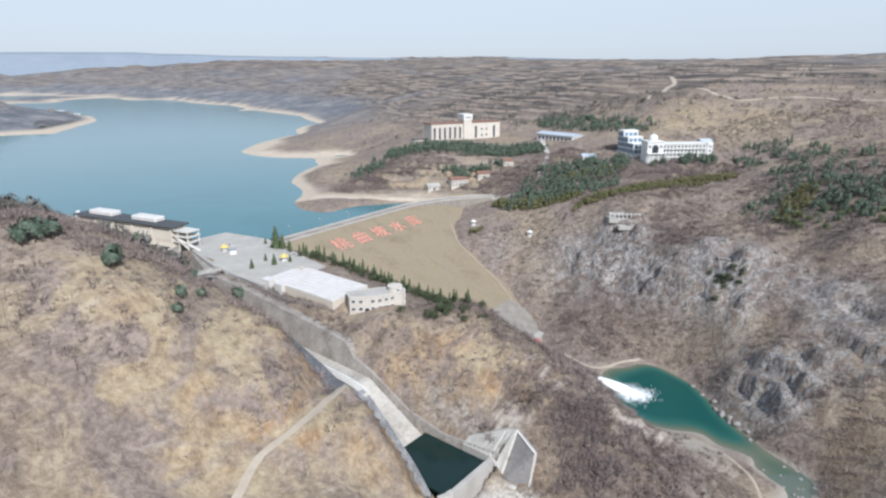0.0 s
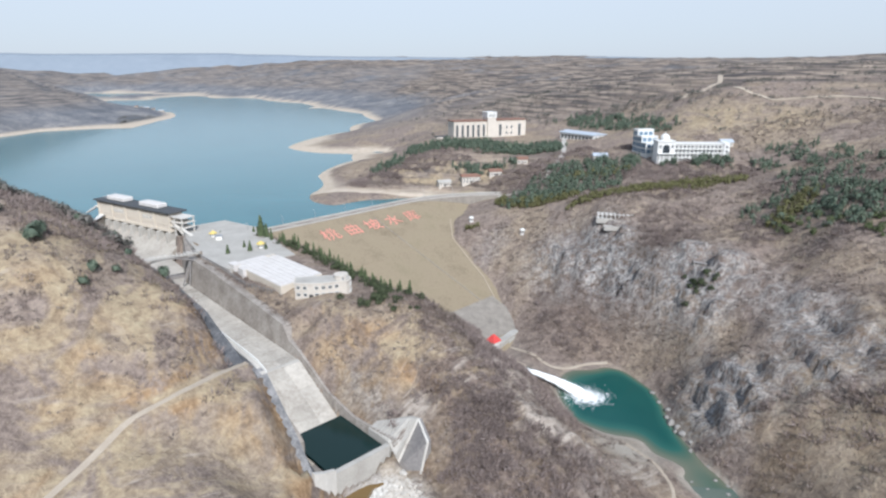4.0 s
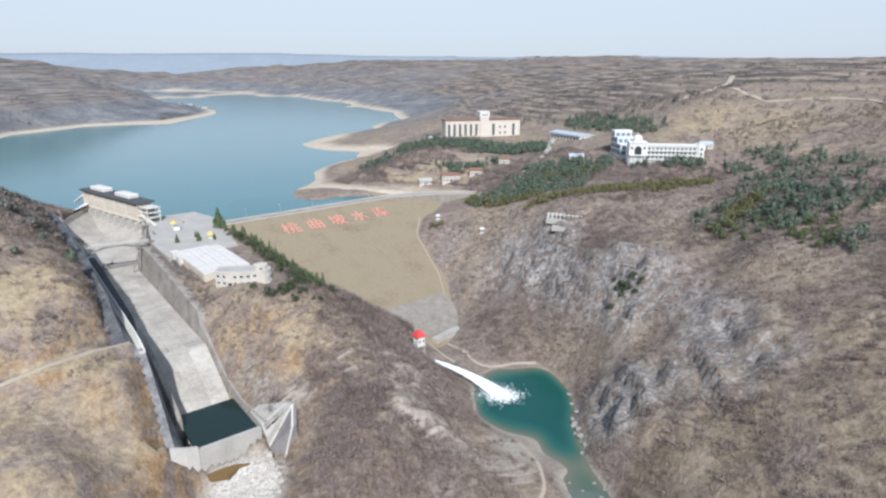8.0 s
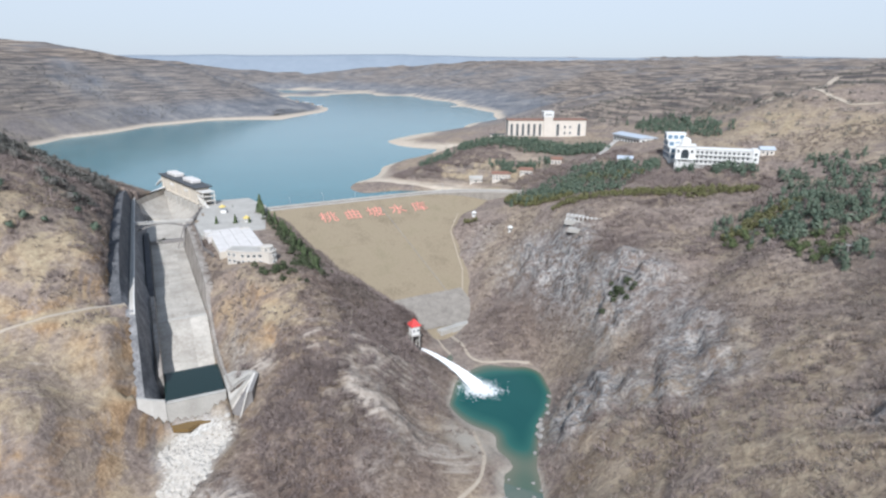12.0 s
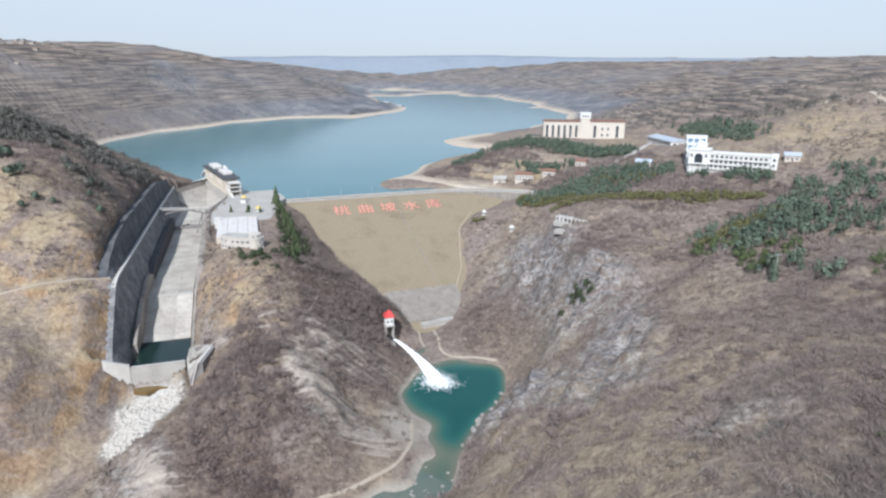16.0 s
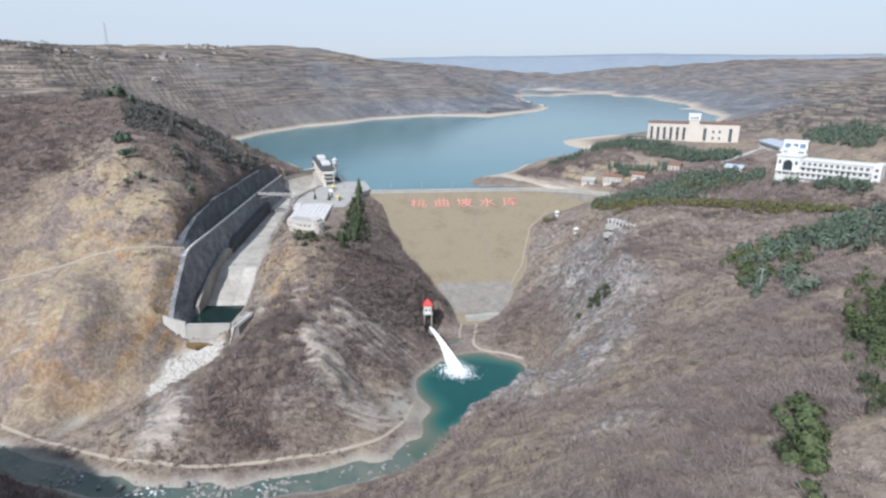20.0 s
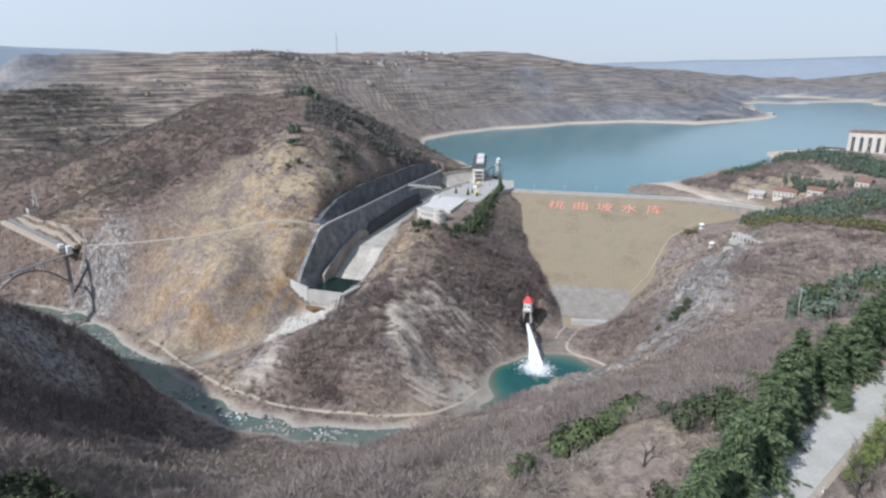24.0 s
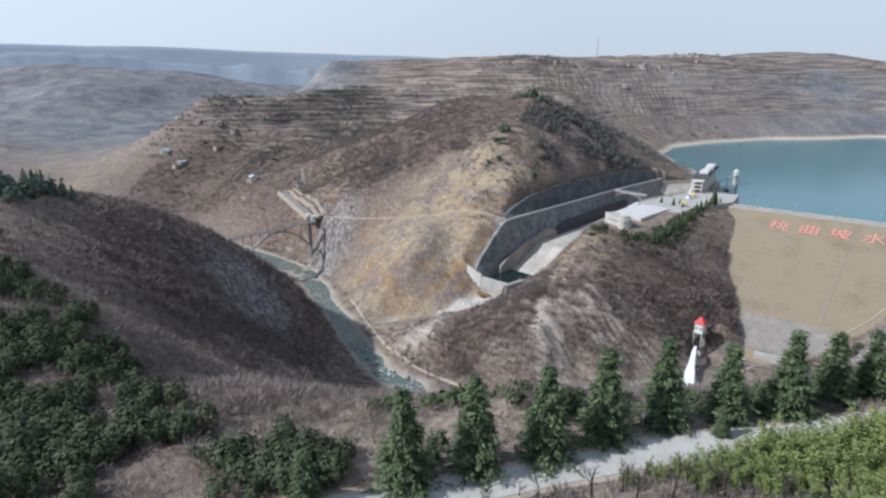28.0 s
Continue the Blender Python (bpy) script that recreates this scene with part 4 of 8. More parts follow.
def crest_pt(d, off=0.0, z=CREST):
    """Along the crest; past its straight part it bends towards the bank."""
    base = Vector((DC[0], DC[1], 0))
    if d <= 0:
        q = base + CT * d + DN3 * off
    else:
        a = min(d * BEND, 1.2)
        q = base + CT * (math.sin(a) / BEND) + DN3 * ((1 - math.cos(a)) / BEND) + (DN3 * math.cos(a) - CT * math.sin(a)) * off
    return Vector((q.x, q.y, z))


def on_dam(d, off, lift=0.0):
    p = Vector((DC[0], DC[1], 0)) + CT * d + DN3 * off
    return Vector((p.x, p.y, CREST - 0.6 - DS * (off - 4) + lift))


def sheet_rows(name, rows, material, parent, label=""):
    bm = bmesh.new()
    loft(bm, rows)
    for f in bm.faces:
        f.smooth = True
    ob = part(name, bm, material, parent, label)
    if sum(p.normal.z for p in ob.data.polygons) < 0:
        ob.data.flip_normals()
    return ob


rows = []
for k in range(46):
    d = -160 + 6 * k
    ripple = [0.25 * (vnoise(np.array([d * 0.07]), np.array([j * 0.4]), 9)[0]) for j in range(36)]
    row = []
    for j in range(36):
        off = 4 + 5 * j
        p = Vector((DC[0], DC[1], 0)) + CT * d + DN3 * off
        row.append(Vector((p.x, p.y, CREST - 0.6 - DS * (off - 4) + (ripple[j] if j else 0))))
    rows.append(row)
sheet_rows("embankment", rows, M["dam_grass"], dam, "dry grass face")
CREST_D = [-150 + 5 * k for k in range(51)]
part("core", solidm([[crest_pt(d, -34, CREST - 14), crest_pt(d, -4.5, CREST - 0.45), crest_pt(d, 4.2, CREST - 0.45), crest_pt(d, 5, CREST - 14)] for d in CREST_D]), M["riprap"], dam, "grey upstream stone facing")
part("crest_road", solidm([[crest_pt(d, -3.6, CREST - 0.4), crest_pt(d, 3.4, CREST - 0.4), crest_pt(d, 3.4, CREST), crest_pt(d, -3.6, CREST)] for d in CREST_D]), M["chute_wall"], dam, "weathered concrete crest road")
part("parapet", solidm([[crest_pt(d, 3.41, CREST - 0.6), crest_pt(d, 3.9, CREST - 0.6), crest_pt(d, 3.85, CREST + 0.5), crest_pt(d, 3.45, CREST + 0.5)] for d in CREST_D]), M["concrete"], dam, "pale weathered parapet")
part("parapet", solidm([[crest_pt(d, -4.3, CREST - 0.6), crest_pt(d, -3.61, CREST - 0.6), crest_pt(d, -3.65, CREST + 1.1), crest_pt(d, -4.25, CREST + 1.1)] for d in CREST_D]), M["concrete"], dam)
part("drain", solidm([[on_dam(-40 + 0.2 * k, 12 + 6 * k, -0.2), on_dam(-39.4 + 0.2 * k, 12 + 6 * k, -0.2), on_dam(-39.4 + 0.2 * k, 12 + 6 * k, 0.18), on_dam(-40 + 0.2 * k, 12 + 6 * k, 0.18)] for k in range(20)]), M["riprap"], dam, "dark stone drain down the face")
part("berm_edge", solidm([[on_dam(d, 58, -0.3), on_dam(d, 58.7, -0.3), on_dam(d, 58.7, 0.12), on_dam(d, 58, 0.15)] for d in range(-104, 30, 6)]), M["dam_grass"], dam)
EDGE = LAND["dam_right_edge"][2:]
edge_rows = []
for x, y, z in sampled(EDGE, 5):
    q = Vector((x - 3.5, y - 0.5, 0))
    off = (q.x - DC[0]) * DN[0] + (q.y - DC[1]) * DN[1]
    zz = CREST - 0.6 - DS * (off - 4)
    edge_rows.append([Vector((q.x - 0.25, q.y - 0.25, zz - 0.3)), Vector((q.x + 0.25, q.y + 0.25, zz - 0.3)), Vector((q.x + 0.25, q.y + 0.25, zz + 0.3)), Vector((q.x - 0.25, q.y - 0.25, zz + 0.3))])
part("edge_kerb", solidm(edge_rows), M["track"], dam, "concrete kerb along the abutment")
sheet_rows("toe_riprap", [[on_dam(d, 122 + 2.2 * k + (6 if d < -78 else 0), 0.45 + 0.35 * vnoise(np.array([d * 0.5]), np.array([k * 0.9]), 4)[0]) for k in range(15)] for d in range(-112, -22, 2)], M["riprap"], dam, "grey rubble toe")


def glyph(ch, size):
    """The outline of one character as a mesh, centred, with some thickness."""
    cu = bpy.data.curves.new("glyph", "FONT")
    cu.body = ch
    cu.size = size
    cu.extrude = 0.12
    cu.offset = -0.004 * size
    cu.align_x = "CENTER"
    cu.align_y = "CENTER"
    tmp = bpy.data.objects.new("glyph", cu)
    scene.collection.objects.link(tmp)
    bpy.context.view_layer.update()
    me = bpy.data.meshes.new_from_object(tmp.evaluated_get(bpy.context.evaluated_depsgraph_get()))
    bpy.data.objects.remove(tmp)
    bpy.data.curves.remove(cu)
    return me


up_slope = Vector((-DN[0], -DN[1], DS)).normalized()
out_slope = CT.cross(up_slope).normalized()
for ch, d in zip("\u6843\u66f2\u5761\u6c34\u5e93", (-88.0, -67.5, -47.5, -27.0, -6.0)):
    p = on_dam(d, 21.5, 0.35)
    m = Matrix(((CT.x, up_slope.x, out_slope.x, p.x), (CT.y, up_slope.y, out_slope.y, p.y), (CT.z, up_slope.z, out_slope.z, p.z), (0, 0, 0, 1)))
    me = glyph(ch, 15.0)
    me.materials.append(M["red_letters"])
    ob = new("character", me)
    ob.parent = dam
    ob.matrix_local = m
    ob["label"] = "faded red painted character"

# toe works below the dam
weir = thing("toe_weir", "pale concrete measuring weir at the dam's foot", "weir", m=pose(58, 370, 0, 0, 0, 62))
part("wall", boxm(-13, -2.5, -2, 13, 2.5, 3.2, None, 0.15), M["concrete"], weir)
part("notch_wall", boxm(-4, -3.6, -2, 4, -2.55, 1.6, None, 0.1), M["concrete"], weir)

# ---- crest lamps ----
def street_lamp(m):
    lamp = thing("street_lamp", "slim grey lamp post on the dam crest", "lamp post", "lamps along the crest", m)
    part("post", tubem([(0.14, 0), (0.09, 6.8)], 8), M["metal"], lamp)
    part("arm", barm((0, 0, 6.6), (1.3, 0, 7.1), 0.09), M["metal"], lamp)
    part("lantern", boxm(1.1, -0.18, 6.98, 2.0, 0.18, 7.16, None, 0.04), M["white_paint"], lamp)
    return lamp


def at_crest(d, off):
    p = crest_pt(d, off)
    return Matrix.Translation(p) @ pose(0, 0, 0, 0, 0, math.degrees(math.atan2(CT.y, CT.x)) + 90)


first = street_lamp(at_crest(-140, -3.3))
for d in range(-112, 60, 28):
    copy_thing(first, at_crest(d, -3.3))

# ---- spillway ----
spill = thing("spillway", "long pale concrete spillway chute with a stilling pool", "spillway", kind="structure")


def slab(s0, s1, l0, l1, lift=0.0, gap=0.12):
    rows = []
    for s in (s0 + gap / 2, s1 - gap / 2):
        z = float(chute_floor(np.array([s]))[0]) + lift
        rows.append([sp(s, l0 + gap / 2, z - 0.5), sp(s, l1 - gap / 2, z - 0.5), sp(s, l1 - gap / 2, z), sp(s, l0 + gap / 2, z)])
    return solidm(rows)


edges = list(np.linspace(20, 66, 8)) + list(np.linspace(66, 202, 20)[1:])
for s0, s1 in zip(edges, edges[1:]):
    right = float(edge_right(s1))
    for l0, l1 in ((-12.5, -4.4), (-4.4, 3.4), (3.4, right)):
        part("slab", slab(s0, s1, l0, l1, 0.04 * ((int(s0 * 7 + l0)) % 3 - 1) * 0.5, 0.05), M["chute"], spill)
part("kink_sill", slab(65.2, 66.8, -12.5, 12.0, 0.18), M["concrete"], spill, "pale sill across the chute")
# right training wall
rows = []
for s in np.linspace(-0.5, 236, 120):
    z1 = float(np.interp(s, RT_S, RT_Z))
    z0 = float(chute_floor(np.array([s]))[0]) - 2
    k = float(edge_right(s))
    lean = 0.16 * (z1 - z0)
    wide = float(np.interp(s, [66, 84], [1.6, 4.6]))
    rows.append([sp(s, k, z0), sp(s, k + wide + 0.4 + lean, z0), sp(s, k + wide + lean, z1), sp(s, k + 0.5 + lean * 0.9, z1)])
part("right_wall", solidm(rows), M["chute_wall"], spill, "stained concrete side wall")
# left wall: a high battered lining
LT = [(22, 31), (26, 34), (50, 43), (74, 49), (84, 49.2), (92, 46)]
rows = []
for s in np.linspace(22, 92, 24):
    z1 = float(np.interp(s, [a for a, b in LT], [b for a, b in LT]))
    z0 = float(chute_floor(np.array([s]))[0]) - 2
    rows.append([sp(s, -12.3, z0), sp(s, -12.4, z1), sp(s, -14.2, z1), sp(s, -19, z0 + 4), sp(s, -19, z0)])
part("training_wall", solidm(rows), M["chute_wall"], spill, "low grey wall at the foot of the lining")
# foot wall, with its deep shade put into the colour
rows = []
for s in np.linspace(93, 205, 24):
    z0 = float(chute_floor(np.array([s]))[0])
    z1 = z0 + float(np.interp(s, [93, 100, 180, 205], [4.0, 8.2, 9.0, 8.0]))
    rows.append([sp(s, -12.0, z0 - 2), sp(s, -12.5, z1), sp(s, -15.5, z1 + 0.2), sp(s, -19, z0 - 2)])
part("foot_wall", solidm(rows), M["shaded_concrete"], spill, "wall at the foot of the lining, darkened for deep shade")
rows = []
for s in np.linspace(-1, 292, 150):
    top = float(walk_level(s))
    z0 = float(chute_floor(np.array([s]))[0]) - 2
    foot = -12.6
    rows.append([sp(s, foot, z0)] + [sp(s, foot + (-20.2 - foot) * k / 9 - 1.7 * max(0.0, 0.25 + float(fbm(np.array([s]), np.array([k * 5.0]), 16, 4, 27)[0])) * (k < 9), z0 + (top - z0) * k / 9) for k in range(1, 10)] + [sp(s, -22.5 - (1.6 if s < 42 else 0), top), sp(s, -22.5 - (1.6 if s < 42 else 0), z0)])
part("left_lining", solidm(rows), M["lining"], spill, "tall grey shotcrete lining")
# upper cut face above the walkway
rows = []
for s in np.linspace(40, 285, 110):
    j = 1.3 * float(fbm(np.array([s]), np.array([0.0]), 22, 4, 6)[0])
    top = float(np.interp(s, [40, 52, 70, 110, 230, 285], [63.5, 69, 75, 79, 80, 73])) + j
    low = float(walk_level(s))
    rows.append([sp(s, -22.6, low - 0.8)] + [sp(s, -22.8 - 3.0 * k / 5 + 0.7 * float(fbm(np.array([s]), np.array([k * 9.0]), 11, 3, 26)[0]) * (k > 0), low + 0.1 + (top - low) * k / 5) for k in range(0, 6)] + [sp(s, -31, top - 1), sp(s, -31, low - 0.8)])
part("upper_cut", solidm(rows), M["chute_shaded"], spill, "rock cut above the walkway, darkened for shade")
# walkway with parapet along the top of the lining
part("walkway", solidm([[sp(s, -22.4, walk_level(s) + 0.02), sp(s, -20.2, walk_level(s) + 0.02), sp(s, -20.2, walk_level(s) + 0.35), sp(s, -22.4, walk_level(s) + 0.35)] for s in np.linspace(32, 290, 40)]), M["road"], spill)
part("walkway_parapet", solidm([[sp(s, -20.6, walk_level(s) + 0.355), sp(s, -20.2, walk_level(s) + 0.355), sp(s, -20.2, walk_level(s) + 1.4), sp(s, -20.6, walk_level(s) + 1.4)] for s in np.linspace(32, 290, 40)]), M["white_paint"], spill, "whitewashed parapet")
# stilling basin
part("end_sill", boxm(-12.49, 0, 12, 12.49, 1.8, 28.2, SPILL, 0.12), M["concrete"], spill, "pale end wall of the pool")
part("sill_cap", boxm(-12.49, -0.25, 28.2, 12.49, 2.0, 28.55, SPILL, 0.05), M["concrete"], spill)
part("pool_floor", boxm(-12.49, 1.85, 18, 12.49, 26, 19, SPILL), M["concrete_dark"], spill)
pool = part("water_pool", boxm(-12.48, 1.85, 25.2, 12.48, 34, 26.3, SPILL), M["pool"])
tagged(pool, "dark still water in the stilling pool", "water", kind="structure")
part("left_wing", solidm([[sp(-0.3, -12.5, 14), sp(-0.3, -12.5, 29.9), sp(1.3, -12.5, 29.9), sp(1.3, -12.5, 14)], [sp(-2.0, -17.5, 17), sp(-2.0, -17.5, 32.4), sp(-0.4, -17.5, 32.4), sp(-0.4, -17.5, 17)], [sp(-3.2, -23, 26), sp(-3.2, -23, 35.4), sp(-1.6, -23, 35.4), sp(-1.6, -23, 26)]]), M["stair_concrete"], spill, "pale flared wing wall")
# flared right side: a ribbed slope beside the pool, then a panel turned downstream
rows = []
for s, l1, z1 in ((15, 17.5, 30.0), (8, 21.5, 32.6), (2, 24.3, 35.0), (-2.4, 25.2, 35.6)):
    l0 = 12.9 if s > 0 else 13.2
    rows.append([sp(s, l0, 20), sp(s, l1 + 1.4, 20), sp(s, l1 + 1.4, z1), sp(s, l1, z1), sp(s, l0 + 0.3, 28.7 if s > 0 else 24.5)])
part("right_slope", solidm(rows), M["concrete"], spill, "pale ribbed slope beside the pool")
for k in range(7):
    f = k / 6
    s = 11 - 12.6 * f
    l1, z1 = 19.8 + 5.2 * f, 31.3 + 4.2 * f
    part("rib", barm(sp(s, 13.3, 28.9), sp(s, l1, z1 + 0.1), 0.5, 0.35), M["concrete"], spill)
part("right_wing", solidm([[sp(-2.6, 13.4, 19), sp(-2.6, 25.2, 35.5), sp(-2.6, 27, 35.5), sp(-2.6, 27, 19)], [sp(-14.4, 15.2, 18.2), sp(-14.2, 19.8, 33.2), sp(-13.6, 22, 33.2), sp(-13.6, 22, 18.2)]]), M["concrete_dark"], spill, "sloping grey panel turned downstream")
for a, b in (((-2.6, 13.3, 19.6), (-2.6, 25.3, 35.9)), ((-2.6, 25.3, 35.7), (-14.3, 19.8, 33.4)), ((-14.4, 15.0, 18.4), (-14.3, 19.8, 33.4))):
    part("coping", barm(sp(*a), sp(*b), 1.0, 0.6), M["stair_concrete"], spill, "pale coping")
puddle = part("water_puddle", prism([tuple(sp(a, b, 0).xy) for a, b in ((-0.4, -12), (-6, -11), (-8.5, -5), (-5.5, 0), (-6.5, 4), (-4, 9.5), (-0.4, 9))], 17.2, 18.9), M["puddle"])
tagged(puddle, "rusty brown puddle below the end wall", "water", kind="structure")

# weir and side channel under the gatehouse
GE, GN = Vector((0.909, -0.417, 0)), Vector((0.417, 0.909, 0))
GATE = Matrix(((GE.x, GN.x, 0, -255), (GE.y, GN.y, 0, 419), (0, 0, 1, 0), (0, 0, 0, 1)))   # x along the gatehouse, y towards the lake


def gp(x, y, z):
    return GATE @ Vector((x, y, z))


prof = [(9, 50), (9, 56.5), (5, 57.2), (1.0, 57.0), (-2.5, 55.6), (-6, 52.8), (-10, 49.8), (-15, 48.0), (-15, 44)]
part("ogee_weir", solidm([[gp(x, y, z) for y, z in prof] for x in np.linspace(-8, 98, 15)]), M["chute"], spill, "smooth curved concrete weir")
part("channel_floor", prism([tuple(sp(201.5, -12.6, 0).xy), tuple(sp(201.5, 15, 0).xy), tuple(gp(96, -10, 0).xy), tuple(gp(2, -10, 0).xy), tuple(sp(290, -18, 0).xy)], 44, 48.6), M["chute"], spill)
part("channel_sill", boxm(-12.5, 200.6, 44, 15, 202.4, 49.6, SPILL, 0.1), M["concrete_dark"], spill, "dark stepped sill")
hn = Vector((0.918, 0.41, 0))
part("head_ramp", solidm([[p - hn * 3 + Vector((0, 0, 44)), p + hn * 26 + Vector((0, 0, 44)), p + hn * 26 + Vector((0, 0, 48.7)), p + hn * 15 + Vector((0, 0, 51)), p + hn * 6 + Vector((0, 0, 55.5)), p + hn * 2 + Vector((0, 0, 59)), p + hn * 1.2 + Vector((0, 0, 63.2)), p - hn * 3 + Vector((0, 0, 63.2))] for p in (Vector((-226, 360, 0)), Vector((-257, 430, 0)))]), M["chute"], spill, "pale curved end of the channel")

# ---- windows ----
WINDOWS = {}


def window(parent, m, w, h, frame_mat="white_paint", sill=True):
    """A window on a wall: frame and pane; x across, z up, y out of the wall negative."""
    key = (round(w, 2), round(h, 2), frame_mat)
    if key not in WINDOWS:
        bm = bmesh.new()
        t = min(0.18, w * 0.1)
        for a in ((-w / 2 - t, -t, -w / 2, h + t), (w / 2, -t, w / 2 + t, h + t), (-w / 2, h, w / 2, h + t), (-w / 2, -t, w / 2, 0), (-t / 3, 0, t / 3, h)):
            box(bm, a[0], -0.22, a[1], a[2], 0.1, a[3])
        fr = mesh_of(bm, "window", M[frame_mat])
        pa = mesh_of(boxm(-w / 2, -0.06, 0, w / 2, 0.1, h), "pane", M["glass"])
        WINDOWS[key] = (fr, pa)
    fr, pa = WINDOWS[key]
    ob = shared("window", fr, parent, m)
    shared("pane", pa, ob, Matrix.Identity(4), "dark glass")
    return ob


# ---- gatehouse ----
house = thing("gatehouse", "long cream gatehouse with a dark flat roof over the spillway gates", "gatehouse", m=GATE)
part("body", boxm(0, 0, 63.5, 88, 10, 75.2, None, 0.08), M["cream_wall"], house)
part("roof", boxm(-2.2, -2.2, 75.2, 90.5, 12.2, 76.3, None, 0.15), M["dark_roof"], house, "dark overhanging roof slab")
for x0, x1 in ((9, 31), (50, 72)):
    part("penthouse", boxm(x0, 2, 76.3, x1, 10, 79.4, None, 0.5), M["deck_slab"], house, "white rounded hoist house")
for k in range(6):
    part("pilaster", boxm(k * 17.3 - 0.1, -0.7, 63.5, k * 17.3 + 1.5, 0, 75.2, None, 0.08), M["cream_wall"], house)
part("floor_beam", boxm(-0.6, -0.9, 62.2, 89, 10.6, 63.5, None, 0.08), M["cream_wall"], house)
for k in range(9):
    x = 1 + k * 10.6
    part("pier", boxm(x, -3.5, 50, x + 2.2, 10, 62.2, None, 0.25), M["concrete"], house)
    if k < 8:
        part("gate", boxm(x + 2.2, 4.0, 56, x + 10.6, 4.5, 61.0, None, 0.05), M["metal_dark"], house, "dark steel gate leaf")
for k in range(4):
    window(house, pose(22 + k * 3.2, 0, 69), 1.4, 2.2)
for k in range(3):
    window(house, pose(58 + k * 4, 0, 69), 1.4, 2.2)
for k in range(2):
    part("string_course", boxm(-0.2, -0.35, 66.6 + 6.4 * k, 88.2, 0, 66.9 + 6.4 * k), M["cream_wall"], house)
# open stair tower at the plaza end
for x, y in ((93, 0), (101, 0), (93, 9), (101, 9)):
    part("column", boxm(x - 0.35, y - 0.35, 60, x + 0.35, y + 0.35, 73.4, None, 0.04), M["stair_concrete"], house)
for z in (66.2, 69.8, 73.2):
    part("landing", boxm(88.1, -0.7, z, 102, 9.8, z + 0.45, None, 0.05), M["stair_concrete"], house)
part("stair_flight", solidm([[(101, -0.9, 62.6), (101, -0.9, 63.4), (101, 1.2, 63.4), (101, 1.2, 62.6)], [(91, -0.9, 69.4), (91, -0.9, 70.2), (91, 1.2, 70.2), (91, 1.2, 69.4)]]), M["stair_concrete"], house, "white open stair")
part("stair_flight", solidm([[(112, -0.9, 61.6), (112, -0.9, 62.4), (112, 1.2, 62.4), (112, 1.2, 61.6)], [(101, -0.9, 65.4), (101, -0.9, 66.2), (101, 1.2, 66.2), (101, 1.2, 65.4)]]), M["stair_concrete"], house)
for k in range(5):
    part("baluster", boxm(89 + k * 3, -0.75, 73.65, 89.2 + k * 3, -0.55, 74.6), M["stair_concrete"], house)
part("handrail", boxm(88.1, -0.78, 74.6, 102, -0.52, 74.75), M["stair_concrete"], house)

# bank bridge to the gatehouse
link = thing("access_bridge", "pale concrete access bridge between bank and gatehouse", "bridge")
part("deck", solidm([[sp(289, -21, 63.4), sp(297, -21, 63.4), sp(297, -21, 64.2), sp(289, -21, 64.2)], [gp(-1, 0, 63.4), gp(-1, 8, 63.4), gp(-1, 8, 64.2), gp(-1, 0, 64.2)]]), M["white_paint"], link)
part("sloping_brace", solidm([[gp(-16, -2, 63), gp(-16, 0, 63), gp(-16, 0, 64), gp(-16, -2, 64)], [gp(0, -2, 70), gp(0, 0, 70), gp(0, 0, 71.4), gp(0, -2, 71.4)]]), M["white_paint"], link)
shed = thing("shed", "small white flat-roofed shed on the bank", "shed", m=Matrix.Translation(sp(292, -28, 0)) @ pose(0, 0, 0, 0, 0, 140))
part("walls", boxm(-6, -4, 62, 6, 4, 68.2, None, 0.05), M["white_paint"], shed)
part("roof", boxm(-7, -5, 68.2, 7, 5, 68.7, None, 0.05), M["white_paint"], shed)
window(shed, pose(-2, -4, 65.4), 1.4, 1.3)

# ---- trestle footbridge over the chute ----
foot = thing("footbridge", "narrow concrete footbridge on trestles across the chute", "bridge")
fb0, fb1 = sp(190, -20.3, 66), sp(184, 16, 66)
axisv = (fb1 - fb0).normalized()
sidev = axisv.cross(Vector((0, 0, 1)))
part("deck", solidm([[p - sidev * 1.3 + Vector((0, 0, -0.5)), p + sidev * 1.3 + Vector((0, 0, -0.5)), p + sidev * 1.3, p - sidev * 1.3] for p in (fb0, fb1)]), M["concrete"], foot)
for sgn in (-1, 1):
    part("rail", barm(fb0 + sidev * 1.2 * sgn + Vector((0, 0, 1.05)), fb1 + sidev * 1.2 * sgn + Vector((0, 0, 1.05)), 0.14), M["white_paint"], foot)
    for k in range(19):
        p = fb0.lerp(fb1, k / 18) + sidev * 1.2 * sgn
        part("rail_post", barm(p, p + Vector((0, 0, 1.05)), 0.2), M["stair_concrete"], foot)
for sgn in (-1, 1):
    rib = [fb0.lerp(fb1, k / 16) + sidev * 0.8 * sgn + Vector((0, 0, -0.9 - 5.2 * (2 * k / 16 - 1) ** 2)) for k in range(17)]
    part("arch_rib", solidm([[q + sidev * 0.2 + Vector((0, 0, -0.35)), q + sidev * 0.2 + Vector((0, 0, 0.35)), q - sidev * 0.2 + Vector((0, 0, 0.35)), q - sidev * 0.2 + Vector((0, 0, -0.35))] for q in rib]), M["concrete_dark"], foot)
    for k in (1, 3, 5, 11, 13, 15):
        q = rib[k]
        part("spandrel_post", barm(q, (q.x, q.y, 65.6), 0.3), M["concrete_dark"], foot)
